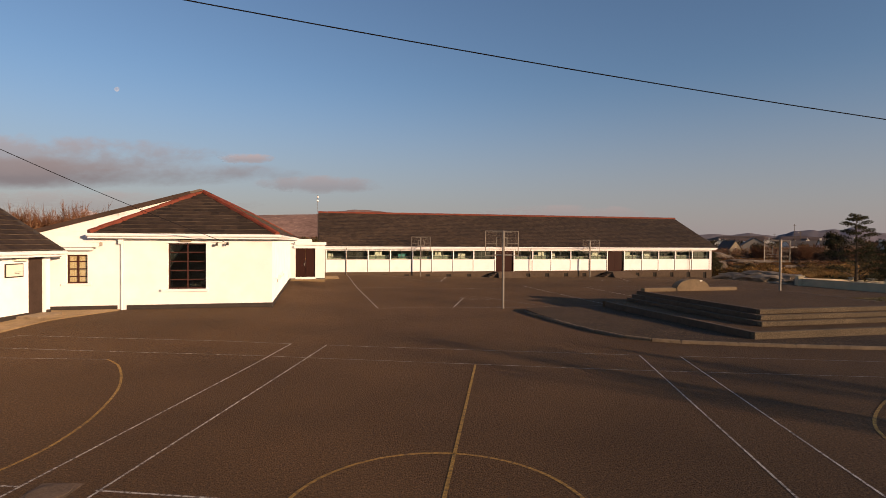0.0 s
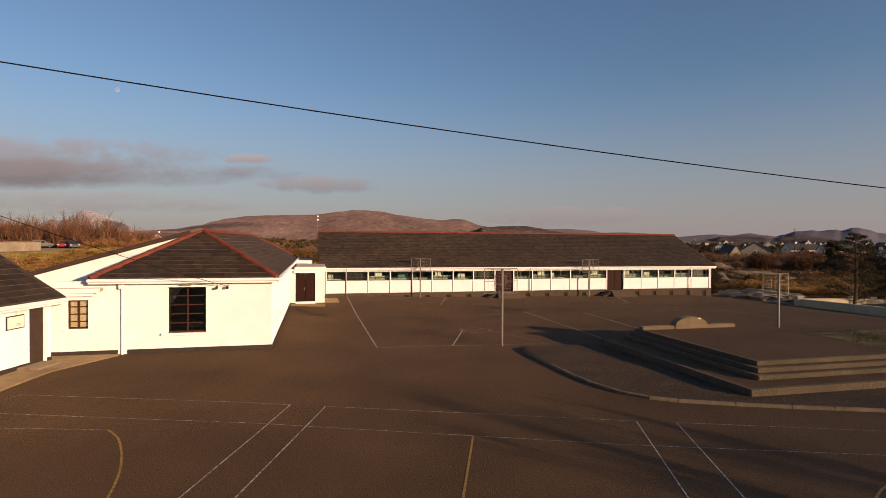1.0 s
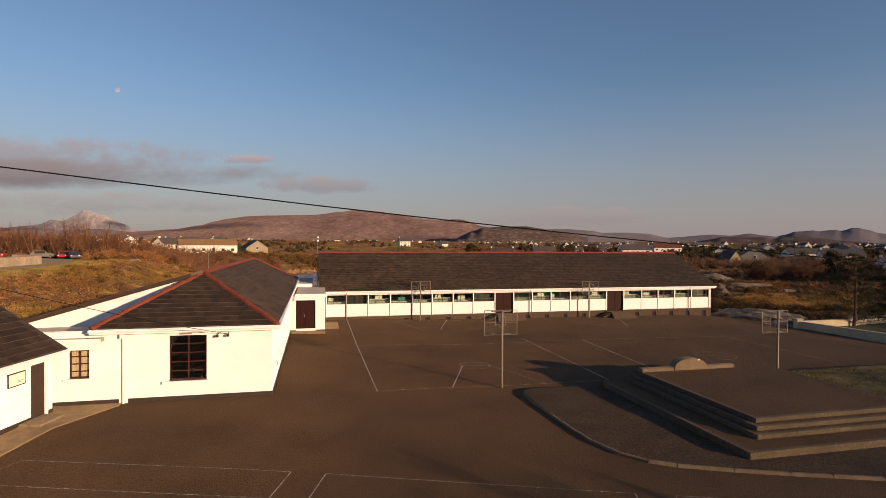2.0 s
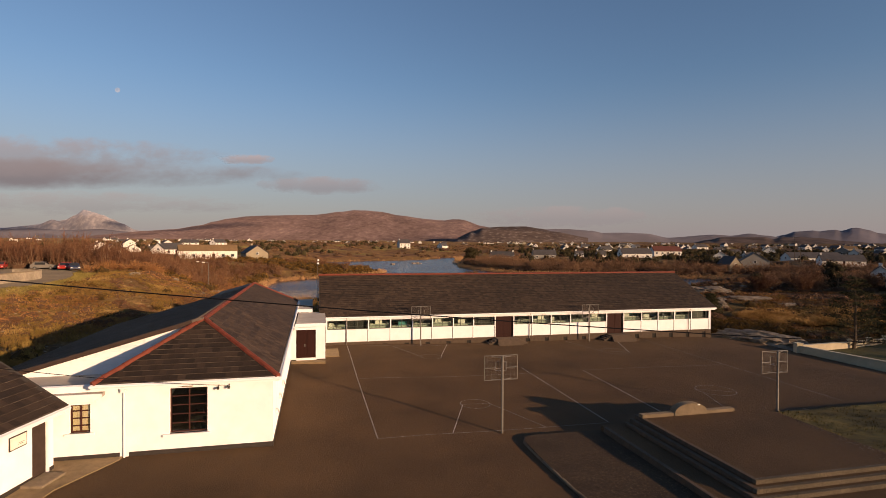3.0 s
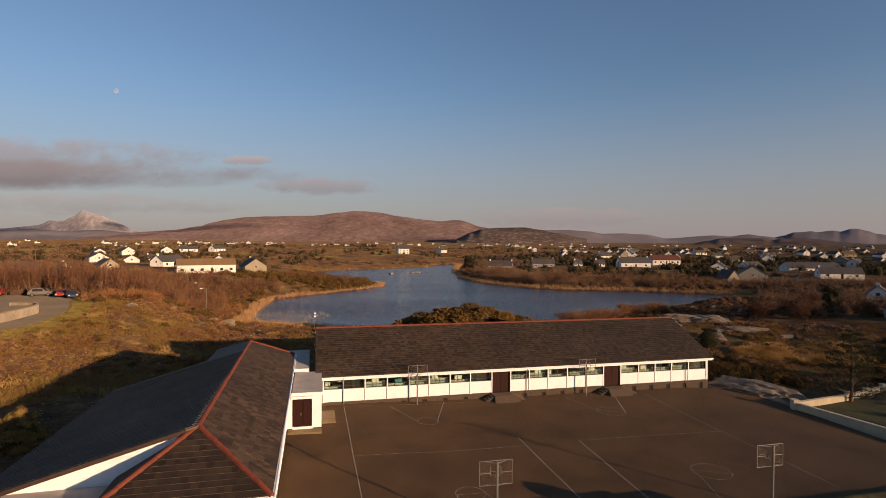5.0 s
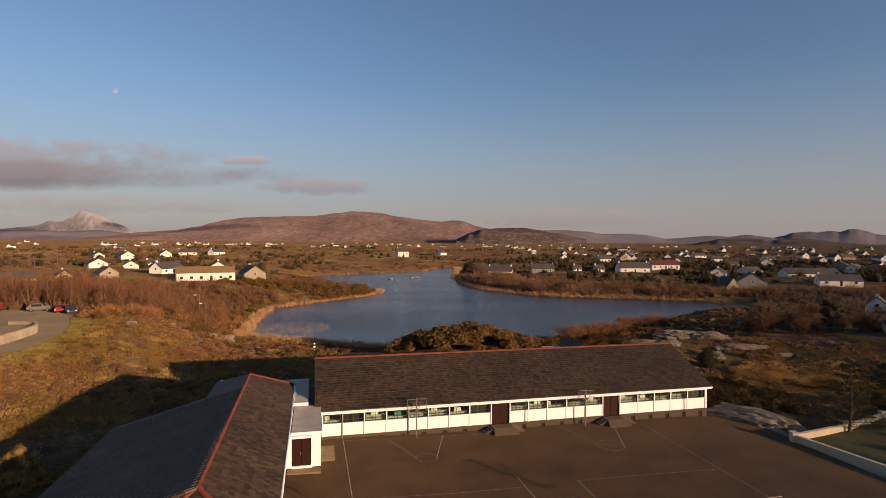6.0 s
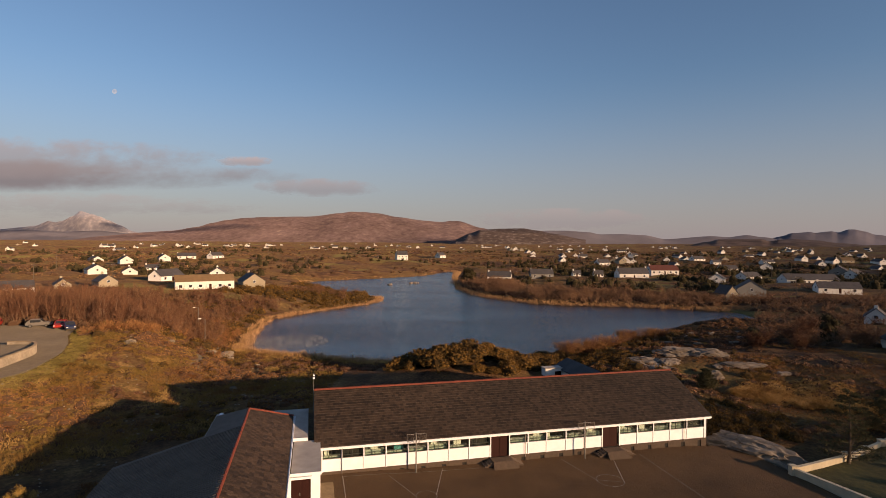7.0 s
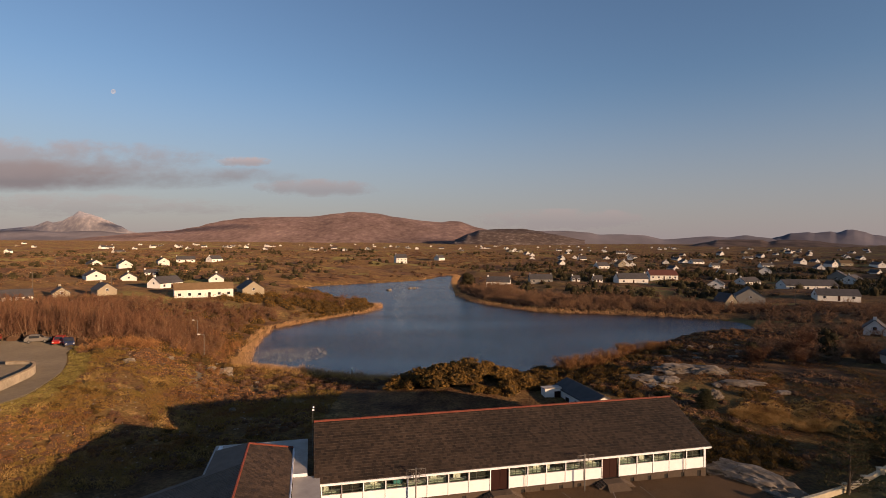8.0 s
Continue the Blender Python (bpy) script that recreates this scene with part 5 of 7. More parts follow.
lone("overhead_cable", hung_cable(bmesh.new(), (-17.0, 8.92, 9.56), (40, 20.64, 5.52), 0.868, 0.0145), CABLE, 0.0, "thick black overhead cable across the yard", "cable")
lone("service_cable", hung_cable(bmesh.new(), (-14.6, 9.5, 7.9), (-9.36, 23.24, 3.06), 0.25, 0.011), CABLE, 0.0, "thin black service cable to the hall eaves", "cable")

# small stones and litter blown along the walls
rnd = random.Random(17)
bm = bmesh.new()
for k in range(110):
    if k < 50:
        u, v = rnd.uniform(-8, -0.5), 24.8 - abs(rnd.gauss(0, 1.2)) - 0.1
    elif k < 75:
        u, v = -1.7 + abs(rnd.gauss(0, 0.6)), rnd.uniform(25, 41)
    else:
        u, v = rnd.uniform(0, 34), rnd.uniform(26, 47)
    r = rnd.uniform(0.006, 0.018)
    z = yard_z(u, v)
    p = [bm.verts.new((u + r * math.cos(a) * rnd.uniform(0.6, 1.5), v + r * math.sin(a) * rnd.uniform(0.6, 1.5), z)) for a in (0, 1.6, 3.1, 4.7)]
    q = bm.verts.new((u, v, z + r * 0.8))
    for i in range(4):
        bm.faces.new((p[i], p[(i + 1) % 4], q))
lone("yard_litter", bm, CONCRETE, GRID, "tiny pale stones and scraps on the tarmac", "litter", kind="stuff")

# ---- car park bank ----
bm = bmesh.new()
lot = LOT
cap = dense(lot + lot[:1], 2.0)
prism(bm, [(p.x, p.y) for p in cap[:-1]], 2.6, 3.42)
lone("road", bm, material("car_park_tarmac", plain_ramp(0.10, 0.08, 0.055, 0.15), 1.2, 0.95, 0.5, 12, second=0.2, second_scale=0.1), 0, "grey-brown tarmac of a raised car park", "road", kind="structure")
wline = dense([(-68.0, 84.5), (-65.2, 84.9), (-62.9, 83.6), (-61.2, 80.6), (-60.2, 76.6), (-59.2, 71.6), (-58.6, 66), (-59, 60)], 1.1)
cw = thing("car_park_wall", (-62, 82, 3.42), 0, "tall curved cream retaining wall of the upper car park", "wall")
for a, b in zip(wline, wline[1:]):
    d = (b - a).normalized()
    n = Vector((-d.y, d.x)) * 0.16
    bm = prism(bmesh.new(), [(a + n)[:], (b + n)[:], (b - n)[:], (a - n)[:]], 3.3, 4.66)
    part("wall_section", bm, CONCRETE, cw)
    part("coping", prism(bmesh.new(), [(a + n * 1.3)[:], (b + n * 1.3)[:], (b - n * 1.3)[:], (a - n * 1.3)[:]], 4.664, 4.77), KERBSTONE, cw)
bm = bmesh.new()
prism(bm, [(p.x - 0.2, p.y) for p in wline] + [(-100, 60), (-100, 84), (-75, 84.5)], 3.45, 4.25)
lone("road_upper", bm, bpy.data.materials["car_park_tarmac"], 0, "upper tarmac terrace behind the curved wall", "road", kind="structure")


def car(x, y, z, rot, paint, label, tall=0.0):
    c = thing("car", (x, y, z), 0, label, "car", "parked cars")
    m = Matrix.Translation((x, y, z)) @ Matrix.Rotation(radians(rot), 4, "Z")

    def put(name, bm, mat, owner=None):
        bm.transform(m)
        return part(name, bm, mat, owner or c)
    body = bmesh.new()
    side = [(-2.1, 0.35), (2.1, 0.35), (2.12, 0.72), (1.9, 0.85), (0.95, 0.95), (0.35, 1.42 + tall), (-1.35, 1.46 + tall), (-1.95, 0.98 + tall * 0.5), (-2.12, 0.8)]
    l = [body.verts.new((p, 0.82, q)) for p, q in side]
    r = [body.verts.new((p, -0.82, q)) for p, q in side]
    body.faces.new(l[::-1])
    body.faces.new(r)
    for i in range(len(side)):
        j = (i + 1) % len(side)
        body.faces.new((l[i], l[j], r[j], r[i]))
    bmesh.ops.bevel(body, geom=list(body.edges), offset=0.06, segments=2, affect="EDGES")
    put("body", body, paint)
    for s in (-1, 1):
        put("side_window", box(bmesh.new(), -1.3, 0.4, s * 0.825 - 0.008, s * 0.825 + 0.008, 0.98, 1.34 + tall), DARKPANE)
        for p in (-1.3, 1.3):
            w = bmesh.new()
            tube(w, (p, s * 0.68, 0.31), (p, s * 0.86, 0.31), 0.31, 14)
            wheel = put("wheel", w, BLACK)
            rim = bmesh.new()
            tube(rim, (p, s * 0.855, 0.31), (p, s * 0.872, 0.31), 0.18, 10)
            put("rim", rim, STEEL, wheel)
    wsc = bmesh.new()
    slab(wsc, [(0.93, -0.7, 0.985), (0.93, 0.7, 0.985), (0.40, 0.66, 1.43 + tall), (0.40, -0.66, 1.43 + tall)], 0.02)
    put("windscreen", wsc, DARKPANE)
    for s in (-1, 1):
        put("headlight", box(bmesh.new(), 2.05, 2.13, s * 0.62 - 0.14, s * 0.62 + 0.14, 0.62, 0.76, bevel=0.01), PAPER)


PAINT_RED = material("car_red", plain_ramp(0.35, 0.03, 0.02, 0.05), 3, 0.3, spec=0.5)
PAINT_BLUE = material("car_blue", plain_ramp(0.02, 0.03, 0.07, 0.05), 3, 0.3, spec=0.5)
PAINT_PALE = material("car_silver", plain_ramp(0.16, 0.14, 0.115, 0.05), 3, 0.45, metal=0.2, spec=0.5)
car(-71.9, 104.2, 3.42, -48, PAINT_BLUE, "small dark blue parked car")
car(-74.9, 106.0, 3.42, -66, PAINT_RED, "red parked car with its front to the yard")
car(-80.0, 107.2, 3.42, 25, PAINT_PALE, "pale parked pickup beside the thicket", 0.1)
car(-88.5, 107.0, 3.42, -60, PAINT_RED, "red parked car at the edge of the lot")


lone("footpath", strip(bmesh.new(), [(-40.5, 88), (-42.0, 93), (-44.5, 99), (-48.0, 106), (-53, 116), (-61, 131)], 1.7, 0.07, land_at), bpy.data.materials["car_park_tarmac"], 0, "narrow dark path down to the lake", "path", kind="structure")


def lamp_post(x, y, h, label="slim grey street lamp on the lake path"):
    z = land_at(x, y) - 0.1
    t = thing("street_lamp", (x, y, z), 0, label, "street lamp", "lake path lamps")
    part("pole", tube(bmesh.new(), (x, y, z), (x, y, z + h), 0.08, 8, 0.05), STEEL, t)
    part("arm", tube(bmesh.new(), (x, y, z + h), (x - 0.8, y - 0.1, z + h + 0.08), 0.04, 6), STEEL, t)
    part("lantern", new_box(x - 1.3, x - 0.75, y - 0.22, y + 0.02, z + h, z + h + 0.16, bevel=0.03), PAPER, t)


lamp_post(-47.6, 108.7, 5.6)
lamp_post(-60.3, 133.9, 5.6)


# ---- houses ----
def house(x, y, w, d, h, rot, wall, roof, gable_on=True, windows=3, chimneys=1, z=None, label="", eave=None):
    """w along the local x axis (the ridge), d deep, h to the ridge; windows on the front (-y)."""
    if z is None:
        z = land_at(x, y) - 0.3
    t = thing("house", (0, 0, 0), 0, label, "house", "village houses")
    BASE[t.name] = Vector()
    t.matrix_basis = pose(x, y, z, 0, 0, rot)
    if eave is None:
        eave = h * 0.5 if h < 7 else h * 0.62
    bm = bmesh.new()
    f = [bm.verts.new((-w / 2, q, p)) for q, p in ((-d / 2, -1.0), (d / 2, -1.0), (d / 2, eave), (0, h - 0.12), (-d / 2, eave))]
    b = [bm.verts.new((w / 2, v.co.y, v.co.z)) for v in f]
    bm.faces.new(f)
    bm.faces.new(b[::-1])
    for i in range(5):
        bm.faces.new((f[i], b[i], b[(i + 1) % 5], f[(i + 1) % 5]))
    part("wall", bm, wall, t)
    o = 0.35
    k = (h - eave) / (d / 2)
    for s in (-1, 1):
        part("roof", slab(bmesh.new(), [(-w / 2 - 0.25, s * (d / 2 + o), eave - o * k + 0.08), (w / 2 + 0.25, s * (d / 2 + o), eave - o * k + 0.08), (w / 2 + 0.25, 0, h + 0.08), (-w / 2 - 0.25, 0, h + 0.08)], 0.16), roof, t)
    for c in range(chimneys):
        cx = (w / 2 - 0.5) if (c == 0) == (rot > 90) else (0.5 - w / 2)
        ch = part("chimney", new_box(cx - 0.32, cx + 0.32, -0.4, 0.4, h - 0.6, h + 0.75), wall, t)
        part("pot", tube(bmesh.new(), (cx, 0, h + 0.75), (cx, 0, h + 1.05), 0.12, 6), RED_ROOF, ch)
    floors = 2 if eave > 4.4 else 1
    for fl in range(floors):
        for i in range(windows):
            cx = -w / 2 + w * (i + 0.5) / windows
            zz = 0.9 + 2.6 * fl
            if windows > 2 and i == windows // 2 and fl == 0:
                part("door", new_box(cx - 0.45, cx + 0.45, -d / 2 - 0.04, -d / 2 + 0.05, 0.1, 2.1), BROWN, t)
                continue
            wn_ = part("window", new_box(cx - 0.62, cx + 0.62, -d / 2 - 0.05, -d / 2 + 0.03, zz, zz + 1.15), PAINTED, t)
            part("pane", new_box(cx - 0.54, cx + 0.54, -d / 2 - 0.062, -d / 2 - 0.05, zz + 0.08, zz + 1.07), DARKPANE, wn_)
    for s in (-1, 1):
        if gable_on:
            wn_ = part("window", new_box(s * w / 2 - 0.04, s * w / 2 + 0.04, -0.5, 0.5, eave * 0.75, eave * 0.75 + 1.0), PAINTED, t)
            part("pane", new_box(s * (w / 2 + 0.046) - 0.006, s * (w / 2 + 0.046) + 0.006, -0.42, 0.42, eave * 0.75 + 0.08, eave * 0.75 + 0.92), DARKPANE, wn_)
    return t


WH, BE, GR = HOUSE_WHITE, HOUSE_BEIGE, HOUSE_GREY
T_WHITE, T_BEIGE, T_GREY = "white rendered house with dark slate roof", "beige rendered house with dark gable roof", "grey rendered house with slate roof"
house(-91, 207, 20.5, 7.5, 5.5, 29, WH, TAN_ROOF, windows=6, chimneys=0, eave=3.4, label="long low white hall with tan roof")
house(-79, 224, 11, 8.6, 6.0, 122, BE, SLATE, chimneys=1, label=T_BEIGE)
WEST = [(-114, 274, 11, 7.6, 5.6, 112), (-178, 277, 12, 9.2, 5.8, 132), (-161, 278, 11, 7.6, 5.2, 122), (-281, 437, 14, 9, 6.2, 138), (-220, 375, 13, 9, 6.6, 128),
        (-178, 332, 9, 5.5, 4.2, 30), (-229, 444, 14, 9, 6.4, 126), (-221, 467, 16, 8, 6.0, 27), (-202, 481, 13, 8.5, 6.6, 65)]
for x, y, w, d, h, rot in WEST:
    house(x, y, w * 0.92, d * 0.92, h * 0.86, rot, WH, SLATE, chimneys=1, label=T_WHITE)
house(-128, 205, 9, 6.4, 4.6, 136, BE, SLATE, label=T_BEIGE)
house(-143, 203, 8, 5.2, 4.0, 130, BE, SLATE, label=T_BEIGE)
house(-150, 189, 11, 7, 4.4, 42, WH, SLATE, chimneys=1, label=T_WHITE)
house(-120, 235, 12, 7.5, 5.2, 70, WH, SLATE, label=T_WHITE)
NORTH = [(34, 311, 13.5, 7, 5.6, -12, 0), (60, 321, 13.4, 7, 5.4, 0, 2), (80, 317, 4.6, 4, 3.8, 0, 0), (92, 314, 5.3, 4, 4.2, 0, 0), (111, 312, 17.5, 8, 6.0, 4, 0), (-40, 541, 11, 9, 9.5, 20, 0),
         (-76, 598, 12.5, 6, 3.8, 0, 0), (-1, 649, 11, 8, 6.4, 50, 0), (144, 479, 11.5, 8, 6, 20, 0), (185, 564, 9, 8, 6.4, 70, 0), (176, 514, 11.5, 9, 6.8, 75, 0)]
for x, y, w, d, h, rot, kind in NORTH:
    house(x, y, w, d, h, rot, GR if kind == 2 else WH, SLATE, chimneys=2 if w > 13 else 1, label=T_GREY if kind == 2 else T_WHITE)
house(135, 327, 17, 8, 5.7, 2, WH, RED_ROOF, windows=5, chimneys=2, label="white house with dull red tiled roof")
house(113, 212, 7, 5.2, 6.0, 100, BE, SLATE, windows=1, chimneys=0, label="narrow beige shed with steep gable")
house(130, 225, 11, 10.5, 6.8, 66, GR, SLATE, windows=2, chimneys=0, label=T_GREY)
EAST = [(147, 285, 10, 8, 5.2, 60), (182, 317, 12, 8, 4.8, 20), (168, 227, 15.5, 7.5, 4.8, -18), (244, 402, 12, 8, 7.6, 60), (238, 309, 13.5, 8, 5.4, 40), (119, 146, 7, 5, 4.6, 50), (256, 536, 13, 8, 5, 15), (210, 393, 12.5, 7, 4.4, 0)]
for x, y, w, d, h, rot in EAST:
    house(x, y, w, d, h, rot, WH, SLATE, chimneys=1, label=T_WHITE)
house(196, 286, 26, 11, 5.6, -6, WH, SLATE, windows=6, chimneys=0, label="long low white workshop with dark roof")
house(246, 331, 13, 10, 8.2, 50, GR, SLATE, label=T_GREY)
house(91.5, 103, 9, 7, 4.2, 75, WH, SLATE, chimneys=0, label="white lakeside house with blue-grey trim")
bh = house(22.0, 81.0, 10.6, 4.2, 3.9, -75, WH, SLATE, windows=4, chimneys=0, z=-1.7, eave=2.85, label="low white boathouse with slate roof behind the school")
part("lean_to", new_box(-4.5, -3.1, -5.0, -2.12, -0.8, 2.95), HOUSE_WHITE, bh)
part("lean_to_roof", new_box(-4.6, -3.0, -5.1, -2.11, 2.954, 3.04), FELT, bh)
part("door", new_box(-3.1, -3.05, -3.4, -2.35, 0.3, 2.5), BROWN, bh)

far_a = house(-620, 1010, 13, 8, 6.2, 15, WH, SLATE, windows=3, chimneys=1, label="far white house on the plain")
far_b = house(-160, 1180, 10, 8, 6.0, 75, WH, SLATE, windows=2, chimneys=1, label="far white gabled house")
far_c = house(330, 980, 16, 8, 5.4, -10, WH, SLATE, windows=4, chimneys=2, label="far long white bungalow")
far_d = house(420, 860, 12, 8, 5.8, 30, BE, TAN_ROOF, windows=2, chimneys=1, label="far beige house with tan roof")
rnd = random.Random(21)
count = 0
while count < 165:
    b = rnd.uniform(-39, 40)
    r = 470 * math.exp(rnd.uniform(0.1, 1.6))
    x, y = r * math.sin(radians(b)), r * math.cos(radians(b))
    keep = 0.25 + 0.5 * (x > 120) + 0.45 * (r > 1000) - 0.3 * (x < 120 and r < 850)
    if rnd.random() > keep or lake_distance([(x, y)])[0] < 40:
        continue
    src = rnd.choice((far_a, far_a, far_b, far_b, far_c, far_c, far_d))
    copy_thing(src, pose(x, y, land_at(x, y) - 0.3, 0, 0, rnd.choice((5, 75, 85, 95, 60, 100)) + rnd.uniform(-12, 12)) @ Matrix.Scale(rnd.uniform(0.72, 1.0), 4))
    count += 1


def utility_pole(x, y, h=8.0):
    z = land_at(x, y) - 0.3
    t = thing("utility_pole", (x, y, z), 0, "weathered timber utility pole with crossarm", "utility pole", "utility poles")
    part("pole", tube(bmesh.new(), (x, y, z), (x, y, z + h), 0.15, 6, 0.1), TIMBER, t)
    part("crossarm", new_box(x - 0.8, x + 0.8, y - 0.06, y + 0.06, z + h - 0.6, z + h - 0.45), TIMBER, t)
    part("insulator", tube(bmesh.new(), (x - 0.7, y, z + h - 0.45), (x - 0.7, y, z + h - 0.25), 0.05, 5), PAPER, t)


for x, y, h in ((-162, 214, 9), (-136, 223, 8), (141, 212, 8.8), (172.4, 263.6, 12), (172, 300, 10), (140, 330, 9), (-236, 330, 9), (-300, 420, 9), (-90, 520, 9), (-10, 560, 9), (60, 470, 9), (110, 520, 9), (210, 340, 10), (255, 300, 10), (-330, 520, 9), (-180, 560, 9), (230, 440, 9)):
    utility_pole(x, y, h)

# boats and float on the lake
fl = thing("mooring_buoy", (-18.6, 114.3, WATER_Z), 0, "small white mooring buoy on the water", "buoy")
bm = bmesh.new()
bmesh.ops.create_icosphere(bm, subdivisions=2, radius=0.28)
bm.transform(Matrix.Translation((-18.6, 114.3, WATER_Z + 0.1)))
part("float", bm, PAPER, fl, smooth=True)
part("staff", tube(bmesh.new(), (-18.6, 114.3, WATER_Z + 0.3), (-18.6, 114.3, WATER_Z + 0.55), 0.04, 6), PAPER, fl)


def islet(x, y, w, d, label):
    t = thing("rock_islet", (x, y, WATER_Z), 0, label, "rock", "islets in the lake")
    rnd_ = random.Random(int(x * 10))
    for k in range(5):
        bm = bmesh.new()
        bmesh.ops.create_icosphere(bm, subdivisions=2, radius=1)
        for v in bm.verts:
            v.co *= 1 + 0.25 * noise.noise(v.co * 1.7 + Vector((k, x, 0)))
        bm.transform(Matrix.Translation((x + rnd_.uniform(-w / 2, w / 2), y + rnd_.uniform(-d / 2, d / 2), WATER_Z)) @ Matrix.Diagonal((rnd_.uniform(0.5, 1.4), rnd_.uniform(0.6, 1.4), rnd_.uniform(0.4, 1.1), 1)))
        part("boulder", bm, ROCK, t)


islet(-17.5, 316, 8.5, 3, "low rocky islet in the lake")
islet(-29, 303, 2.4, 2, "pale standing stones in shallow water")

# ---- vegetation ----
RNG = np.random.default_rng(11)


def tri_mesh(name, verts, split, mats, label, category, kind="stuff"):
    """Triangles three verts each; the first `split` of them take the first material, the rest the second."""
    n = len(verts) // 3
    me = quads(name, verts, np.arange(n * 3).reshape(n, 3), 3, mats[0])
    if len(mats) > 1:
        me.materials.append(mats[1])
        idx = np.zeros(n, np.int32)
        idx[split:] = 1
        me.polygons.foreach_set("material_index", idx)
    return tagged(new(name, me), label, category, kind=kind)


def tufts(centres, radii, per, size, droop=0.0):
    """Leaf clumps: triangles turned at random on the upper shell of each ellipsoid."""
    n = len(centres)
    d = RNG.normal(size=(n, per, 3))
    d[..., 2] = np.abs(d[..., 2]) - 0.25
    d /= np.linalg.norm(d, axis=-1, keepdims=True)
    lump = 0.82 + 0.3 * RNG.random((n, per, 1))
    p = centres[:, None] + d * radii[:, None] * lump
    p = p.reshape(-1, 1, 3)
    s = np.asarray(size) if np.ndim(size) == 0 else np.repeat(size, per)[:, None, None]
    tri = RNG.normal(size=(len(p), 3, 3)) * s * 0.62
    return (p + tri).reshape(-1, 3)


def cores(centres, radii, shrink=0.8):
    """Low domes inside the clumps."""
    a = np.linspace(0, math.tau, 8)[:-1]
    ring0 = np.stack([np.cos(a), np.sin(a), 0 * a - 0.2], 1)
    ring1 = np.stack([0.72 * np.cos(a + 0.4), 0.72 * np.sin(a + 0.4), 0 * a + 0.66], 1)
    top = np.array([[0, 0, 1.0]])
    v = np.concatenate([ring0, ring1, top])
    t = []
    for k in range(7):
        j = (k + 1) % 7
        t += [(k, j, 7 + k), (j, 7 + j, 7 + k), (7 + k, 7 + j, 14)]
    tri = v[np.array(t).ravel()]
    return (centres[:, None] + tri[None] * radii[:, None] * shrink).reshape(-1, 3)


def spikes(centres, radii, per, width, spread=0.55):
    """Bare stems: slim triangles that fan up and out from each foot."""
    n = len(centres)
    foot = centres[:, None] + RNG.normal(size=(n, per, 3)) * (radii[:, None] * (0.4, 0.4, 0))
    d = RNG.normal(size=(n, per, 3)) * (spread, spread, 0)
    d[..., 2] = 0.55 + 0.55 * RNG.random((n, per))
    tip = foot + d * radii[:, None]
    mid = foot + (tip - foot) * RNG.uniform(0, 0.55, (n, per, 1))
    a = RNG.uniform(0, math.tau, (n, per))
    side = np.stack([np.cos(a), np.sin(a), 0 * a], -1) * width
    return np.stack([mid - side, mid + side, tip], 2).reshape(-1, 3)


def scatter(n, x0, x1, y0, y1, keep=None, shore=2.0, patch=0.0, scale=0.03, seed=0.0):
    """n places in a box of the land, off the water, thinned by keep(x, y) and by noise patches."""
    out = []
    tries = 0
    while len(out) < n and tries < 40:
        tries += 1
        p = np.stack([RNG.uniform(x0, x1, n), RNG.uniform(y0, y1, n)], 1)
        ok = lake_distance(p) > shore
        if keep is not None:
            ok &= keep(p[:, 0], p[:, 1])
        p = p[ok]
        if patch:
            f = np.array([noise.fractal((a * scale, b * scale, seed), 1.0, 2.0, 3) for a, b in p]) if len(p) else np.zeros(0)
            p = p[f > patch - 0.5]
        out.extend(p.tolist())
    p = np.array(out[:n]).reshape(-1, 2)
    return np.column_stack([p, land_height(p)])


def off_school(x, y):
    c, s = math.cos(radians(GRID)), math.sin(radians(GRID))
    u, v = x * c + y * s, -x * s + y * c
    boat = np.hypot(x - 22.2, y - 83.0) < 6.5
    return ~((u > -17.5) & (u < 48) & (v < 62)) & ~((u > -30) & (v < 5)) & ~boat


def off_lot(x, y):
    return outline_distance(np.stack([x, y], 1), LOT) > 0.3


def near_line(line, wide):
    """Within a wavering distance of a line of the plan."""
    def keep(x, y):
        gap = np.full(len(x), 99.0)
        for (x0, y0), (x1, y1) in zip(line, line[1:]):
            k = np.clip(((x - x0) * (x1 - x0) + (y - y0) * (y1 - y0)) / ((x1 - x0) ** 2 + (y1 - y0) ** 2), 0, 1)
            gap = np.minimum(gap, np.hypot(x - x0 - k * (x1 - x0), y - y0 - k * (y1 - y0)))
        return gap < wide * (1 + 0.3 * np.sin(x * 1.9) + 0.3 * np.sin(y * 1.3))
    return keep


def off_verge(x, y):
    """Clear of the car park and of the short grass along its edge."""
    return outline_distance(np.stack([x, y], 1), LOT) > 3.6


def near_path(x, y):
    return near_line([(-40.5, 88), (-44.5, 99), (-48.0, 106), (-53, 116), (-61, 131)], 1.6)(x, y)


def radii_of(n, lo, hi, tall):
    r = RNG.uniform(lo, hi, n)
    return np.column_stack([r, r * RNG.uniform(0.8, 1.2, n), r * tall * RNG.uniform(0.6, 1.35, n)])


def on_land(p):
    p = np.array(p, float)
    return np.column_stack([p, land_height(p) - 0.1])


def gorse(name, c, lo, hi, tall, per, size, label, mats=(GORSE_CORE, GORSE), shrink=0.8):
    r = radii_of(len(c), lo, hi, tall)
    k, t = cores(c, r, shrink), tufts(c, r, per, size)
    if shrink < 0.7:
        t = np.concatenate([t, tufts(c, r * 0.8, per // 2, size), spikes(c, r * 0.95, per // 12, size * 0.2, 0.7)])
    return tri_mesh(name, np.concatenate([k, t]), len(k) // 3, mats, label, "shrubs")


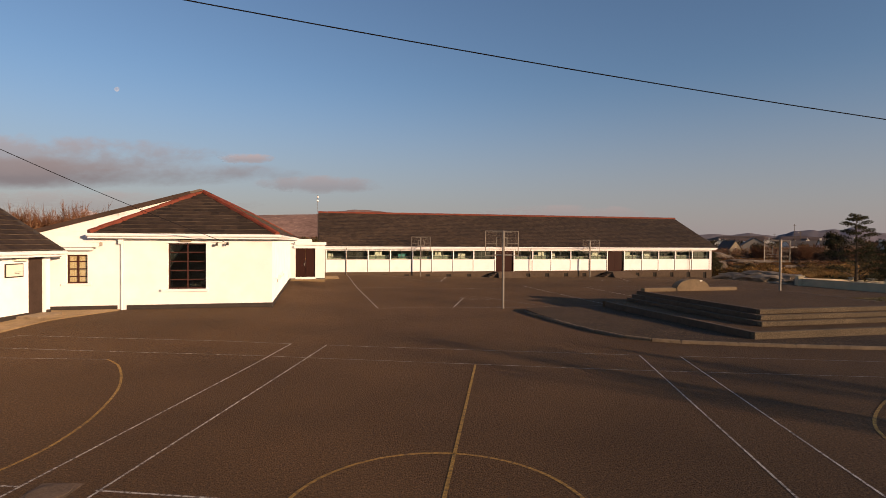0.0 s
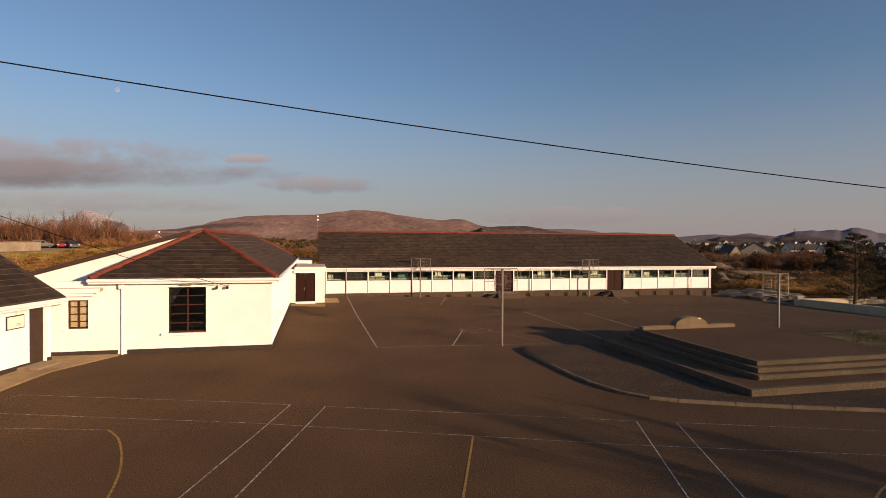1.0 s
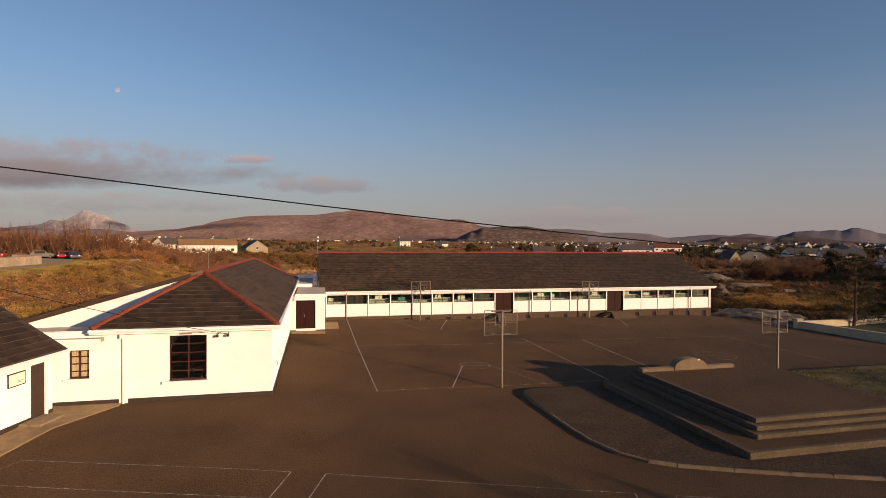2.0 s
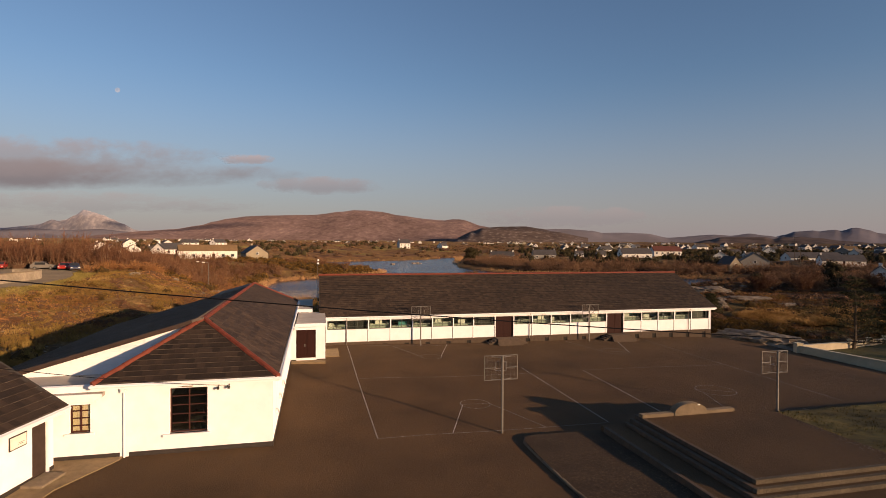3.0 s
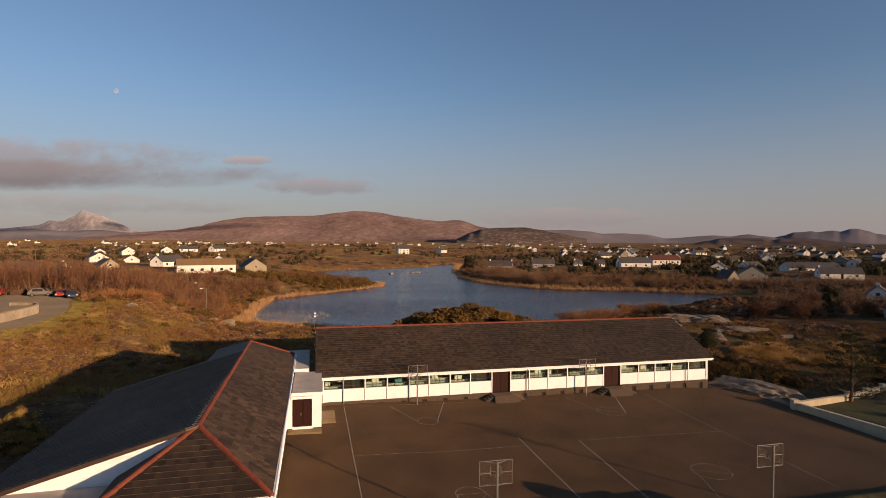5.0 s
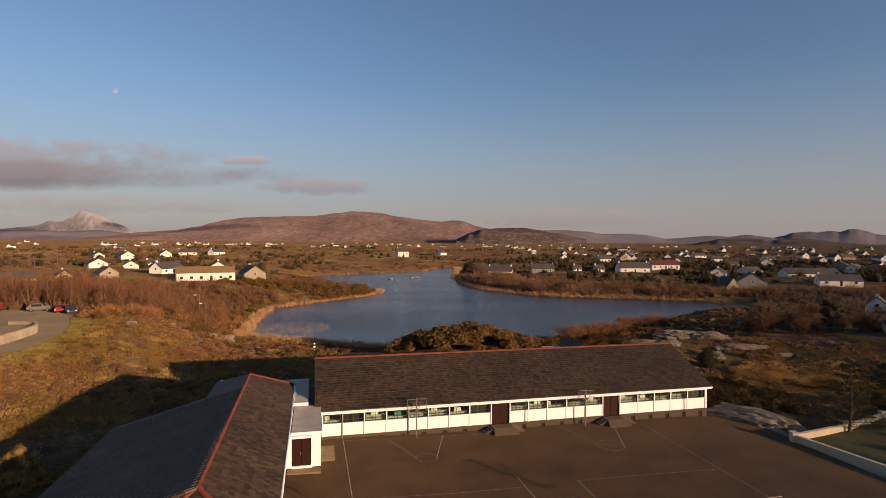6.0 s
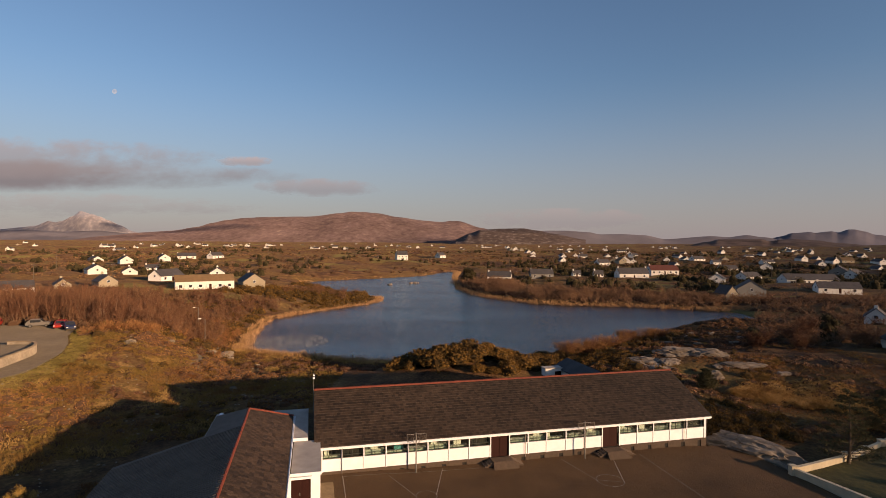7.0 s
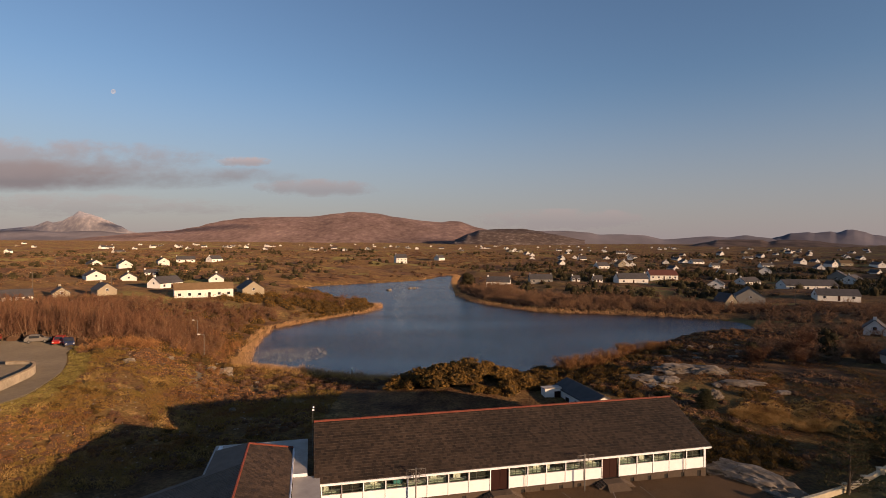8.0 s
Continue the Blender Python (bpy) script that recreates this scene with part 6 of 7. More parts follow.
def shrub_twigs(c, r, stems, twigs, width):
    """Leafless bushes: stems that fan out of each foot, and finer twigs that fork off their upper parts."""
    n = len(c)
    foot = c[:, None] + RNG.normal(size=(n, stems, 3)) * (r[:, None] * (0.16, 0.16, 0))
    way = RNG.normal(size=(n, stems, 3)) * (0.5, 0.5, 0)
    way[..., 2] = RNG.uniform(0.7, 1.05, (n, stems))
    way *= r[:, None]
    a = RNG.uniform(0, math.tau, (n, stems))
    side = np.stack([np.cos(a), np.sin(a), 0 * a], -1) * width * 1.5
    main = np.stack([foot - side, foot + side, foot + way], 2).reshape(-1, 3)
    k = RNG.uniform(0.3, 1.0, (n, stems, twigs, 1))
    start = foot[:, :, None] + way[:, :, None] * k
    off = RNG.normal(size=(n, stems, twigs, 3)) * (0.3, 0.3, 0.16) + (0, 0, 0.16)
    tip = start + off * r[:, None, None] * (1.25 - 0.6 * k)
    a = RNG.uniform(0, math.tau, (n, stems, twigs))
    side = np.stack([np.cos(a), np.sin(a), 0.4 * np.sin(3 * a)], -1) * width
    fine = np.stack([start - side, start + side, tip], 3).reshape(-1, 3)
    return main, fine


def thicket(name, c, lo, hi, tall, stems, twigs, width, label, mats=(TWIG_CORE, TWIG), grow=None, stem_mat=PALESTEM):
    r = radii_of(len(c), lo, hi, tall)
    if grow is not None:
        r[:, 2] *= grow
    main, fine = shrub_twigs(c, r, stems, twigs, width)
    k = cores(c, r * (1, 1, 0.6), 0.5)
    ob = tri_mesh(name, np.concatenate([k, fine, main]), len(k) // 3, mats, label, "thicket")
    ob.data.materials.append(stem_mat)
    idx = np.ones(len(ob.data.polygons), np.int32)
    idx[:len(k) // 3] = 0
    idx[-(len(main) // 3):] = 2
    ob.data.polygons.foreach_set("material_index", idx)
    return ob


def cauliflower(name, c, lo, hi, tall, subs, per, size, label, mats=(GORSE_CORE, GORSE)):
    """Rounded bushes made of many smaller tufted heads; darker inner domes give the shade between them."""
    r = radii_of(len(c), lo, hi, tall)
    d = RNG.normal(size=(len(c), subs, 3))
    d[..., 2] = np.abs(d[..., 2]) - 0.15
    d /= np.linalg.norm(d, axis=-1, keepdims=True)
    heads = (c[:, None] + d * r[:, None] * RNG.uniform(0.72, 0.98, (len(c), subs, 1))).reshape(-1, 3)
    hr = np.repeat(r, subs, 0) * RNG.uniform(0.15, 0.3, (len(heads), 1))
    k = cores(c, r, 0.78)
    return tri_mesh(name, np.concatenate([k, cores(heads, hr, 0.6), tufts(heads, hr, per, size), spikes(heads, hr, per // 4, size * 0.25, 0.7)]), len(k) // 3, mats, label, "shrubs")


HOUSES = np.array([ob.matrix_basis.translation[:2] for ob in scene.objects if ob.name.startswith("house") and ob.parent is None])


def village_clear(x, y):
    """Clear of every house and of the line of sight just before it."""
    dx, dy = x[:, None] - HOUSES[:, 0], y[:, None] - HOUSES[:, 1]
    return ~((np.abs(dx) < 7.5) & (dy < 6) & (dy > -12)).any(1)


def east_clear(x, y):
    """Off the bare rocks and the open field east of the school."""
    rocks = (np.hypot((x - 44) / 11, (y - 95) / 4.5) < 1)
    field = (x > 50) & (y > 78) & (y < 108) & (x > 0.62 * y)
    bank = np.hypot((x - 51) / 7, (y - 78) / 4) < 1
    return ~(rocks | field | bank)


def on_headland(x, y):
    return np.hypot((x - 74) / 18, (y - 143) / 9) < 1


cauliflower("gorse_class_end", on_land([(38.6, 75.5), (39.9, 74.2), (40.8, 72.6), (41.6, 71.2), (42.9, 70.4), (43.9, 69.0), (36.9, 73.0)]), 0.7, 1.2, 0.8, 34, 40, 0.075, "golden gorse bushes beyond the classroom end")
knoll = scatter(105, -8, 17, 82, 97, lambda x, y: off_school(x, y) & (np.hypot((x - 4.5) / 12.5, (y - 89.5) / 7) < 1))
knoll[:, 2] += 1.5 * np.clip(1 - ((knoll[:, 0] - 3.5) / 12) ** 2 - ((knoll[:, 1] - 89.5) / 8) ** 2, 0, 1)
cauliflower("gorse_knoll", knoll, 1.0, 2.0, 0.8, 46, 26, 0.08, "dense gorse mounds with golden tips behind the school")
gorse("gorse_east", scatter(110, 24, 60, 64, 128, lambda x, y: off_school(x, y) & east_clear(x, y), patch=0.55, scale=0.06), 0.6, 1.5, 0.85, 260, 0.11, "dark gorse and bramble mounds among rocks")
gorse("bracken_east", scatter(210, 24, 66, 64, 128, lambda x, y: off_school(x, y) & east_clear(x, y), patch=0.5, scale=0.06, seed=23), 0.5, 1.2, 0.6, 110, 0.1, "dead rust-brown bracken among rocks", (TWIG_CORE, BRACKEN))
gorse("gorse_shore", scatter(130, 18, 36, 92, 126, off_school, shore=1.0), 0.8, 1.7, 0.85, 260, 0.16, "dark gorse along the near shore")
gorse("gorse_lakeside", scatter(420, -85, -25, 104, 245, off_lot, patch=0.42, scale=0.04, seed=2), 0.8, 2.0, 0.75, 130, 0.24, "gorse and heather mounds along the lake")
gorse("gorse_bank", scatter(90, -62, -18, 60, 108, lambda x, y: off_school(x, y) & off_verge(x, y), patch=0.55, scale=0.07, seed=4), 0.35, 0.9, 0.7, 160, 0.12, "low gorse tufts on the grassy bank")
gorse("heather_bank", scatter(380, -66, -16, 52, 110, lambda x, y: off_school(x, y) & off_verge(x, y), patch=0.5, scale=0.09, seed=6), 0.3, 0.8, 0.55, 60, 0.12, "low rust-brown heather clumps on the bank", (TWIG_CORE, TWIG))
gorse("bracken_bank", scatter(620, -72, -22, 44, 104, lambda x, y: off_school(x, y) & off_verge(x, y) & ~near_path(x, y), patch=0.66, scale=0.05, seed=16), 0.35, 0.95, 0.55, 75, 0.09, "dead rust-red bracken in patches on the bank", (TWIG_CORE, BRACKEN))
c = scatter(6500, -80, -50, 48, 104, lambda x, y: off_lot(x, y) & (outline_distance(np.stack([x, y], 1), LOT) < 4.2))
tri_mesh("verge_grass", spikes(c, radii_of(len(c), 0.16, 0.3, 0.9), 6, 0.03), 0, (VERGEGRASS,), "short olive-gold grass verge round the car park", "grass")
thicket("path_shrubs", scatter(190, -66, -41, 98, 146, lambda x, y: off_lot(x, y) & ~near_path(x, y), shore=2.5, patch=0.45, scale=0.05, seed=21), 1.0, 1.9, 1.05, 10, 22, 0.022, "rust-brown bare shrubs round the lake path", (TWIG_CORE, BRACKEN), stem_mat=TWIG)
gorse("path_gorse", scatter(60, -64, -38, 96, 150, off_lot, shore=2.0, patch=0.5, scale=0.06, seed=22), 0.8, 1.6, 0.85, 260, 0.11, "gorse bushes among the shrubs by the path")
thicket("peninsula_shrubs", scatter(26, -62, -38, 206, 246, shore=4), 1.8, 3.0, 0.95, 14, 22, 0.05, "rounded bare shrubs on the peninsula", (TWIG_CORE, TWIG))
gorse("grass_mounds_bank", scatter(520, -68, -17, 46, 110, lambda x, y: off_school(x, y) & off_verge(x, y), patch=0.55, scale=0.07, seed=14), 0.35, 0.95, 0.6, 130, 0.10, "tufted golden-brown grass mounds on the bank", (TWIG_CORE, TUSSOCK))
gorse("heather_east", scatter(700, 24, 96, 62, 165, off_school, patch=0.48, scale=0.07, seed=8), 0.4, 1.1, 0.5, 60, 0.15, "rust-brown heather among the rocks", (TWIG_CORE, TWIG_DARK))
cauliflower("gorse_corner", np.array([(-31.6, 39.2, -0.9), (-30.6, 40.2, -1.0), (-33.2, 39.6, -0.8), (-32.2, 41.0, -0.7), (-34.6, 40.6, -0.9)]), 1.2, 1.6, 1.1, 46, 90, 0.075, "bright gorse bush at the edge of the bank", (GORSE_CORE, TUSSOCK))
grove = np.concatenate([scatter(1000, -165, -42, 109, 188, off_lot, shore=6), scatter(640, -150, -50, 108.5, 136, off_lot, shore=6)])
thicket("bare_thicket_west", grove, 1.5, 2.9, 1.15, 7, 27, 0.036, "tall bare reddish-brown willow and birch thicket", grow=1 + 0.8 * sstep((-52 - grove[:, 0]) / 22) * sstep((160 - grove[:, 1]) / 30))
thicket("bare_thicket_north", scatter(900, 12, 150, 200, 300, lambda x, y: lake_distance(np.stack([x, y], 1)) < 26, shore=3.5), 1.8, 3.3, 1.05, 7, 18, 0.055, "bare brown shrubs behind the reeds", (TWIG_CORE, TWIG_DARK))
thicket("bare_thicket_east", scatter(760, 72, 215, 108, 210, lambda x, y: (x > 0.58 * y) & ~on_headland(x, y), shore=4), 1.4, 3.3, 0.95, 8, 20, 0.042, "dark bare scrub on the slope", (TWIG_CORE, TWIG_DARK))
gorse("bracken_headland", scatter(230, 54, 94, 132, 154, on_headland, shore=0.8), 0.5, 1.3, 0.65, 85, 0.11, "rust-red bracken over the rocky headland", (TWIG_CORE, BRACKEN))
thicket("shrub_shore", on_land([(42.5, 124), (46, 126), (49.5, 125), (38, 120), (33, 112), (29.5, 110), (26, 108), (52, 127)]), 2.2, 3.3, 1.05, 34, 90, 0.02, "rounded bare shrubs on the near shore", (TWIG_CORE, BRACKEN), stem_mat=TWIG)
thicket("round_shrubs_east", on_land([(73, 108.5), (78, 112), (86, 108), (80, 120), (91, 117), (97, 124), (70, 116), (88, 128), (64, 109)]), 2.2, 3.4, 1.05, 30, 80, 0.022, "rounded reddish bare bushes on the slope", (TWIG_CORE, TWIG), stem_mat=TWIG)
gorse("conifers_east", np.array([(83 + 0.7 * math.cos(k * 2.4), 114 + 0.7 * math.sin(k * 2.4), 0.2 + 0.75 * k) for k in range(7)] + [(66 + 0.6 * math.cos(k * 2.4), 112 + 0.6 * math.sin(k * 2.4), -0.2 + 0.6 * k) for k in range(5)]), 1.1, 1.6, 0.9, 330, 0.16, "dark evergreen bushes on the slope", (DARKTREE, DARKTREE))
gorse("scrub_peninsula", scatter(170, -75, -24, 196, 300, shore=1.5, patch=0.4), 1.0, 2.2, 0.8, 110, 0.28, "low brown scrub on the peninsula")
gorse("scrub_plain", scatter(6000, -620, 620, 235, 1050, shore=6, patch=0.42, scale=0.012, seed=7), 0.9, 2.6, 0.6, 24, 0.5, "patchy brown scrub over the plain", (TWIG_CORE, SCRUB))
gorse("conifer_belts", scatter(1100, -560, 700, 270, 1150, lambda x, y: village_clear(x, y), shore=14, patch=0.74, scale=0.009, seed=9), 1.3, 3.0, 1.5, 40, 0.6, "dark conifer belts round the village", (DARKTREE, DARKTREE))
gorse("conifer_village", scatter(640, 60, 360, 236, 450, lambda x, y: village_clear(x, y), shore=12, patch=0.5, scale=0.02, seed=12), 1.4, 2.9, 1.5, 60, 0.5, "dark garden trees among the houses", (DARKTREE, DARKTREE))
gorse("conifer_west_village", scatter(150, -330, -90, 285, 540, lambda x, y: village_clear(x, y), shore=14, patch=0.45, scale=0.02, seed=3), 1.3, 2.8, 1.4, 60, 0.5, "dark garden trees round the western houses", (DARKTREE, DARKTREE))
gorse("tree_lakehouse", np.array([(16 + 3.2 * math.cos(k * 2.4) * (1 - k / 16), 306 + 3.2 * math.sin(k * 2.4) * (1 - k / 16), -2.5 + 0.62 * k) for k in range(13)]), 2.0, 2.8, 0.9, 260, 0.42, "dark round trees beside the lake cottage", (DARKTREE, DARKTREE))

# tussocks, stones and reeds
c = scatter(16000, -70, -16, 40, 112, lambda x, y: off_school(x, y) & off_verge(x, y) & ~near_path(x, y), shore=1.0, patch=0.42, scale=0.08, seed=31)
tri_mesh("dry_grass_bank", spikes(c, radii_of(len(c), 0.22, 0.5, 1.1), 6, 0.035), 0, (TUSSOCK,), "dry golden grass tussocks on the bank", "grass")
c = scatter(9000, 20, 80, 60, 160, off_school, shore=1.0, patch=0.45, scale=0.05, seed=5)
tri_mesh("dry_grass_east", spikes(c, radii_of(len(c), 0.25, 0.5, 0.9), 8, 0.03), 0, (RUSTGRASS,), "rusty dry grass between the rocks", "grass")


def shore_places(n, lo, hi, keep, area=(-95, 125, 95, 440)):
    p = np.stack([RNG.uniform(area[0], area[1], n * 14), RNG.uniform(area[2], area[3], n * 14)], 1)
    d = lake_distance(p)
    p = p[(d > lo) & (d < hi) & keep(p[:, 0], p[:, 1])][:n]
    return np.column_stack([p, np.maximum(land_height(p), WATER_Z - 0.1)])


c = shore_places(7000, -3.0, 2.0, lambda x, y: (y > 190) & (x > 8))
tri_mesh("reeds_north", spikes(c, radii_of(len(c), 0.6, 0.9, 2.1), 10, 0.036), 0, (REED,), "golden reed belt on the far shore", "reeds")
c = shore_places(620, -1.6, 1.6, lambda x, y: (x < -24) & (y < 232), (-62, -22, 115, 235))
tri_mesh("reeds_west", spikes(c, radii_of(len(c), 0.6, 0.9, 1.6), 9, 0.045), 0, (REED,), "golden reeds along the west shore", "reeds")
c = shore_places(900, -1.5, 2.5, lambda x, y: (y < 118) & (x < 12), (-50, 14, 98, 126))
tri_mesh("reeds_south", spikes(c, radii_of(len(c), 0.5, 0.8, 1.7), 10, 0.035), 0, (REED,), "golden reeds on the near shore", "reeds")
NEAR = (-48, 4, 82, 124)
c = shore_places(900, 0.3, 6.0, lambda x, y: off_lot(x, y), NEAR)
tri_mesh("dry_grass_shore", spikes(c, radii_of(len(c), 0.4, 0.8, 1.2), 11, 0.03, 0.7), 0, (GOLDGRASS,), "tall golden grass above the near shore", "grass")
c = shore_places(260, 3.0, 17.0, lambda x, y: off_school(x, y) & off_lot(x, y), NEAR)
gorse("heather_shore", c, 0.4, 1.1, 0.65, 130, 0.12, "rust-brown heather and bramble above the shore", (TWIG_CORE, TWIG))
c = shore_places(500, -2.0, 2.0, lambda x, y: (y > 300))
tri_mesh("reeds_far", spikes(c, radii_of(len(c), 0.8, 1.2, 1.4), 8, 0.08), 0, (REED,), "pale reeds at the head of the lake", "reeds")
p = np.stack([RNG.uniform(-45, -24, 1500), RNG.uniform(118, 140, 1500)], 1)
p = p[(lake_distance(p) < -1.5) & (np.hypot((p[:, 0] + 36) / 9, (p[:, 1] - 129) / 9) < 1)]
c = np.column_stack([p, np.full(len(p), WATER_Z - 0.1)])
tri_mesh("reeds_in_water", spikes(c, radii_of(len(c), 0.25, 0.5, 1.9), 3, 0.011), 0, (PALEREED,), "sparse reeds standing in the water", "reeds")


def boulder(x, y, w, d, h, rot, seed, label, z=None, flat=0.5, mat=ROCK):
    bm = bmesh.new()
    bmesh.ops.create_icosphere(bm, subdivisions=4, radius=1)
    for v in bm.verts:
        n = v.co.copy()
        v.co *= 1 + 0.30 * noise.fractal(n * 1.3 + Vector((seed, 0, 0)), 0.9, 2.0, 5)
        v.co += n * 0.10 * abs(noise.noise(n * 3.4 + Vector((0, seed, 0))))
        v.co += n * 0.05 * noise.noise(n * 9.0 + Vector((seed, seed, 0)))
        v.co -= n * 0.16 * max(0, 0.22 - abs(noise.noise(n * 2.3 + Vector((seed, 3, seed))))) / 0.22
        v.co.z = math.copysign(abs(v.co.z) ** (1 + flat), v.co.z)
        if v.co.z > 0.5:
            v.co.z = 0.5 + (v.co.z - 0.5) * 0.35
    zz = land_at(x, y) if z is None else z
    bm.transform(Matrix.Translation((x, y, zz)) @ Matrix.Rotation(radians(rot), 4, "Z") @ Matrix.Diagonal((w / 2, d / 2, h, 1)))
    lone("boulder", bm, mat, 0, label, "rock", "rock outcrops")


boulder(33.1, 55.4, 4.4, 9.6, 1.6, 38, 1, "broad smooth granite outcrop beside the yard", -0.85, 0.2, FIELDSTONE)
for x, y, w, d, h, rot in ((43.7, 98.6, 7.8, 5.6, 1.25, 10), (48.9, 97.3, 6.2, 5.2, 1.2, -12), (36.2, 94.0, 7.0, 5.6, 0.9, 20), (39.8, 93.0, 4.6, 3.4, 0.9, 40), (33.0, 96.5, 3.4, 2.6, 0.8, 15), (37.0, 90.2, 5.6, 2.4, 0.6, -15), (46.4, 96.4, 2.4, 2.8, 0.9, 30), (51.6, 91.4, 8.0, 3.4, 0.7, -8), (44.4, 86.0, 2.4, 2.2, 1.5, 0), (56.5, 88, 3.2, 2, 0.5, 12), (47, 90.5, 2.2, 1.6, 0.5, 70)):
    boulder(x, y, w, d, h, rot, x * 1.3, "pale granite slab among heather", land_at(x, y) + 0.1)
for x, y, w in ((-41, 103, 2.4), (-43.5, 102, 1.8), (-52.3, 90.8, 1.5), (-45, 109, 1.2), (-39, 100, 1.3), (-50, 100, 1.0), (-33, 97, 0.9), (-30, 78, 0.8)):
    boulder(x, y, w * 1.15, w * 0.95, w * 0.62, x * 7, x, "pale boulder in rough grass", land_at(x, y) + 0.15, 0.1, FIELDSTONE)
for k in range(12):
    x, y = 50 + 23 * (k % 6) / 5 + RNG.uniform(-2, 2), 118 + 6 * (k // 6) + RNG.uniform(-2, 2)
    boulder(x, y, RNG.uniform(1.2, 3.0), RNG.uniform(1.0, 2.2), RNG.uniform(0.4, 0.8), RNG.uniform(0, 90), k * 3.1, "rough rock of the lakeside ridge", land_at(x, y) + 0.1)
c = scatter(420, 46, 76, 113, 132, shore=1.0)
gorse("heather_ridge", c, 0.4, 1.1, 0.6, 70, 0.13, "rust-brown heather over the lakeside ridge", (TWIG_CORE, TWIG))
c = scatter(3200, 43, 62, 73, 84)
c = c[np.hypot((c[:, 0] - 52) / 8, (c[:, 1] - 78.5) / 4.6) < 1]
tri_mesh("dry_grass_ridge", spikes(c, radii_of(len(c), 0.3, 0.6, 1.1), 9, 0.03, 0.8), 0, (GOLDGRASS,), "tall golden dry grass on a low bank", "grass")
c = scatter(210, 44, 61, 73.5, 84)
c = c[np.hypot((c[:, 0] - 52) / 8.5, (c[:, 1] - 78.5) / 4.8) < 1]
gorse("golden_tussocks_ridge", c, 0.4, 0.85, 0.8, 150, 0.11, "golden tussocks crowding a low bank", (TWIG_CORE, GOLDGRASS))


c = scatter(1500, 43, 62, 66, 84, near_line([(45.5, 78.5), (49, 77), (52.5, 74.5), (56, 71.5)], 1.9))
c[:, 2] += 0.15
tri_mesh("dry_grass_slope", spikes(c, radii_of(len(c), 0.35, 0.6, 1.1), 18, 0.05, 0.8), 0, (GOLDGRASS,), "golden dry grass along the sunlit slope", "grass")
c = scatter(520, 44, 68, 76, 104, near_line([(47.5, 80.5), (52.5, 86), (59.5, 97)], 1.8))
tri_mesh("dry_grass_track", spikes(c, radii_of(len(c), 0.3, 0.55, 1.0), 14, 0.05, 0.8), 0, (RUSTGRASS,), "rusty dry grass climbing towards the lake", "grass")
gorse("gorse_yard_edge", scatter(60, 31, 40.5, 60, 66.5), 0.6, 1.2, 1.25, 460, 0.085, "yellow-tipped gorse bushes beyond the yard")
p = scatter(900, -72, -18, 44, 105, lambda x, y: off_school(x, y) & off_lot(x, y))
k = cores(p, radii_of(len(p), 0.05, 0.17, 0.8), 1.0)
tri_mesh("scattered_stones", k, 0, (FIELDSTONE,), "scattered pale stones on the bank", "stones")

# ---- garden beyond the yard ----
gw = thing("garden_wall", (33, 49, -0.4), 0, "cream rendered garden wall with square pier", "wall")
gpath = [[(32.95, 49.5, 0.0), (34.4, 46.0, 0.0), (35.8, 42.6, 0.0), (38.3, 36.0, 0.02), (41, 29, 0.05)], [(33.1, 49.6, 0.0), (37.0, 51.5, -0.15), (41.05, 53.65, -0.38), (44.8, 56.0, -0.62), (48.6, 58.6, -0.86), (57, 64.5, -1.3)]]
for run in gpath:
    for a, b in zip(run, run[1:]):
        p, q = Vector(a[:2]), Vector(b[:2])
        d = (q - p).normalized()
        n = Vector((-d.y, d.x)) * 0.12
        for name, wide, z0, z1 in (("wall_section", 1.0, -1.9, -0.072), ("coping", 1.45, -0.07, 0.0)):
            s = n * wide
            bm = bmesh.new()
            top = [bm.verts.new((*o, z + z1)) for o, z in ((p + s, a[2]), (q + s, b[2]), (q - s, b[2]), (p - s, a[2]))]
            low = [bm.verts.new((v.co.x, v.co.y, v.co.z + z0 - z1)) for v in top]
            bm.faces.new(top[::-1])
            bm.faces.new(low)
            for i in range(4):
                bm.faces.new((top[i], top[(i + 1) % 4], low[(i + 1) % 4], low[i]))
            part(name, bm, CREAM, gw)
for x, y, z in ((32.9, 49.5, 0.16), (41.05, 53.65, -0.24), (44.8, 56.0, -0.5), (48.6, 58.6, -0.72)):
    part("pier", new_box(x - 0.27, x + 0.27, y - 0.27, y + 0.27, -1.9, z, bevel=0.02), CREAM, gw)
    part("pier_cap", new_box(x - 0.33, x + 0.33, y - 0.33, y + 0.33, z + 0.002, z + 0.1, bevel=0.03), CREAM, gw)
bm = bmesh.new()
slab(bm, [(33.2, 49.4, -0.62), (34.6, 46, -0.6), (36, 42.6, -0.58), (38.5, 36, -0.55), (44, 20, -0.5), (75, 30, -0.9), (66, 64, -1.5), (57, 64.2, -1.75)], 0.2)
lone("garden_lawn", bm, GARDENGRASS, 0, "short green lawn inside the garden wall", "lawn", kind="structure")


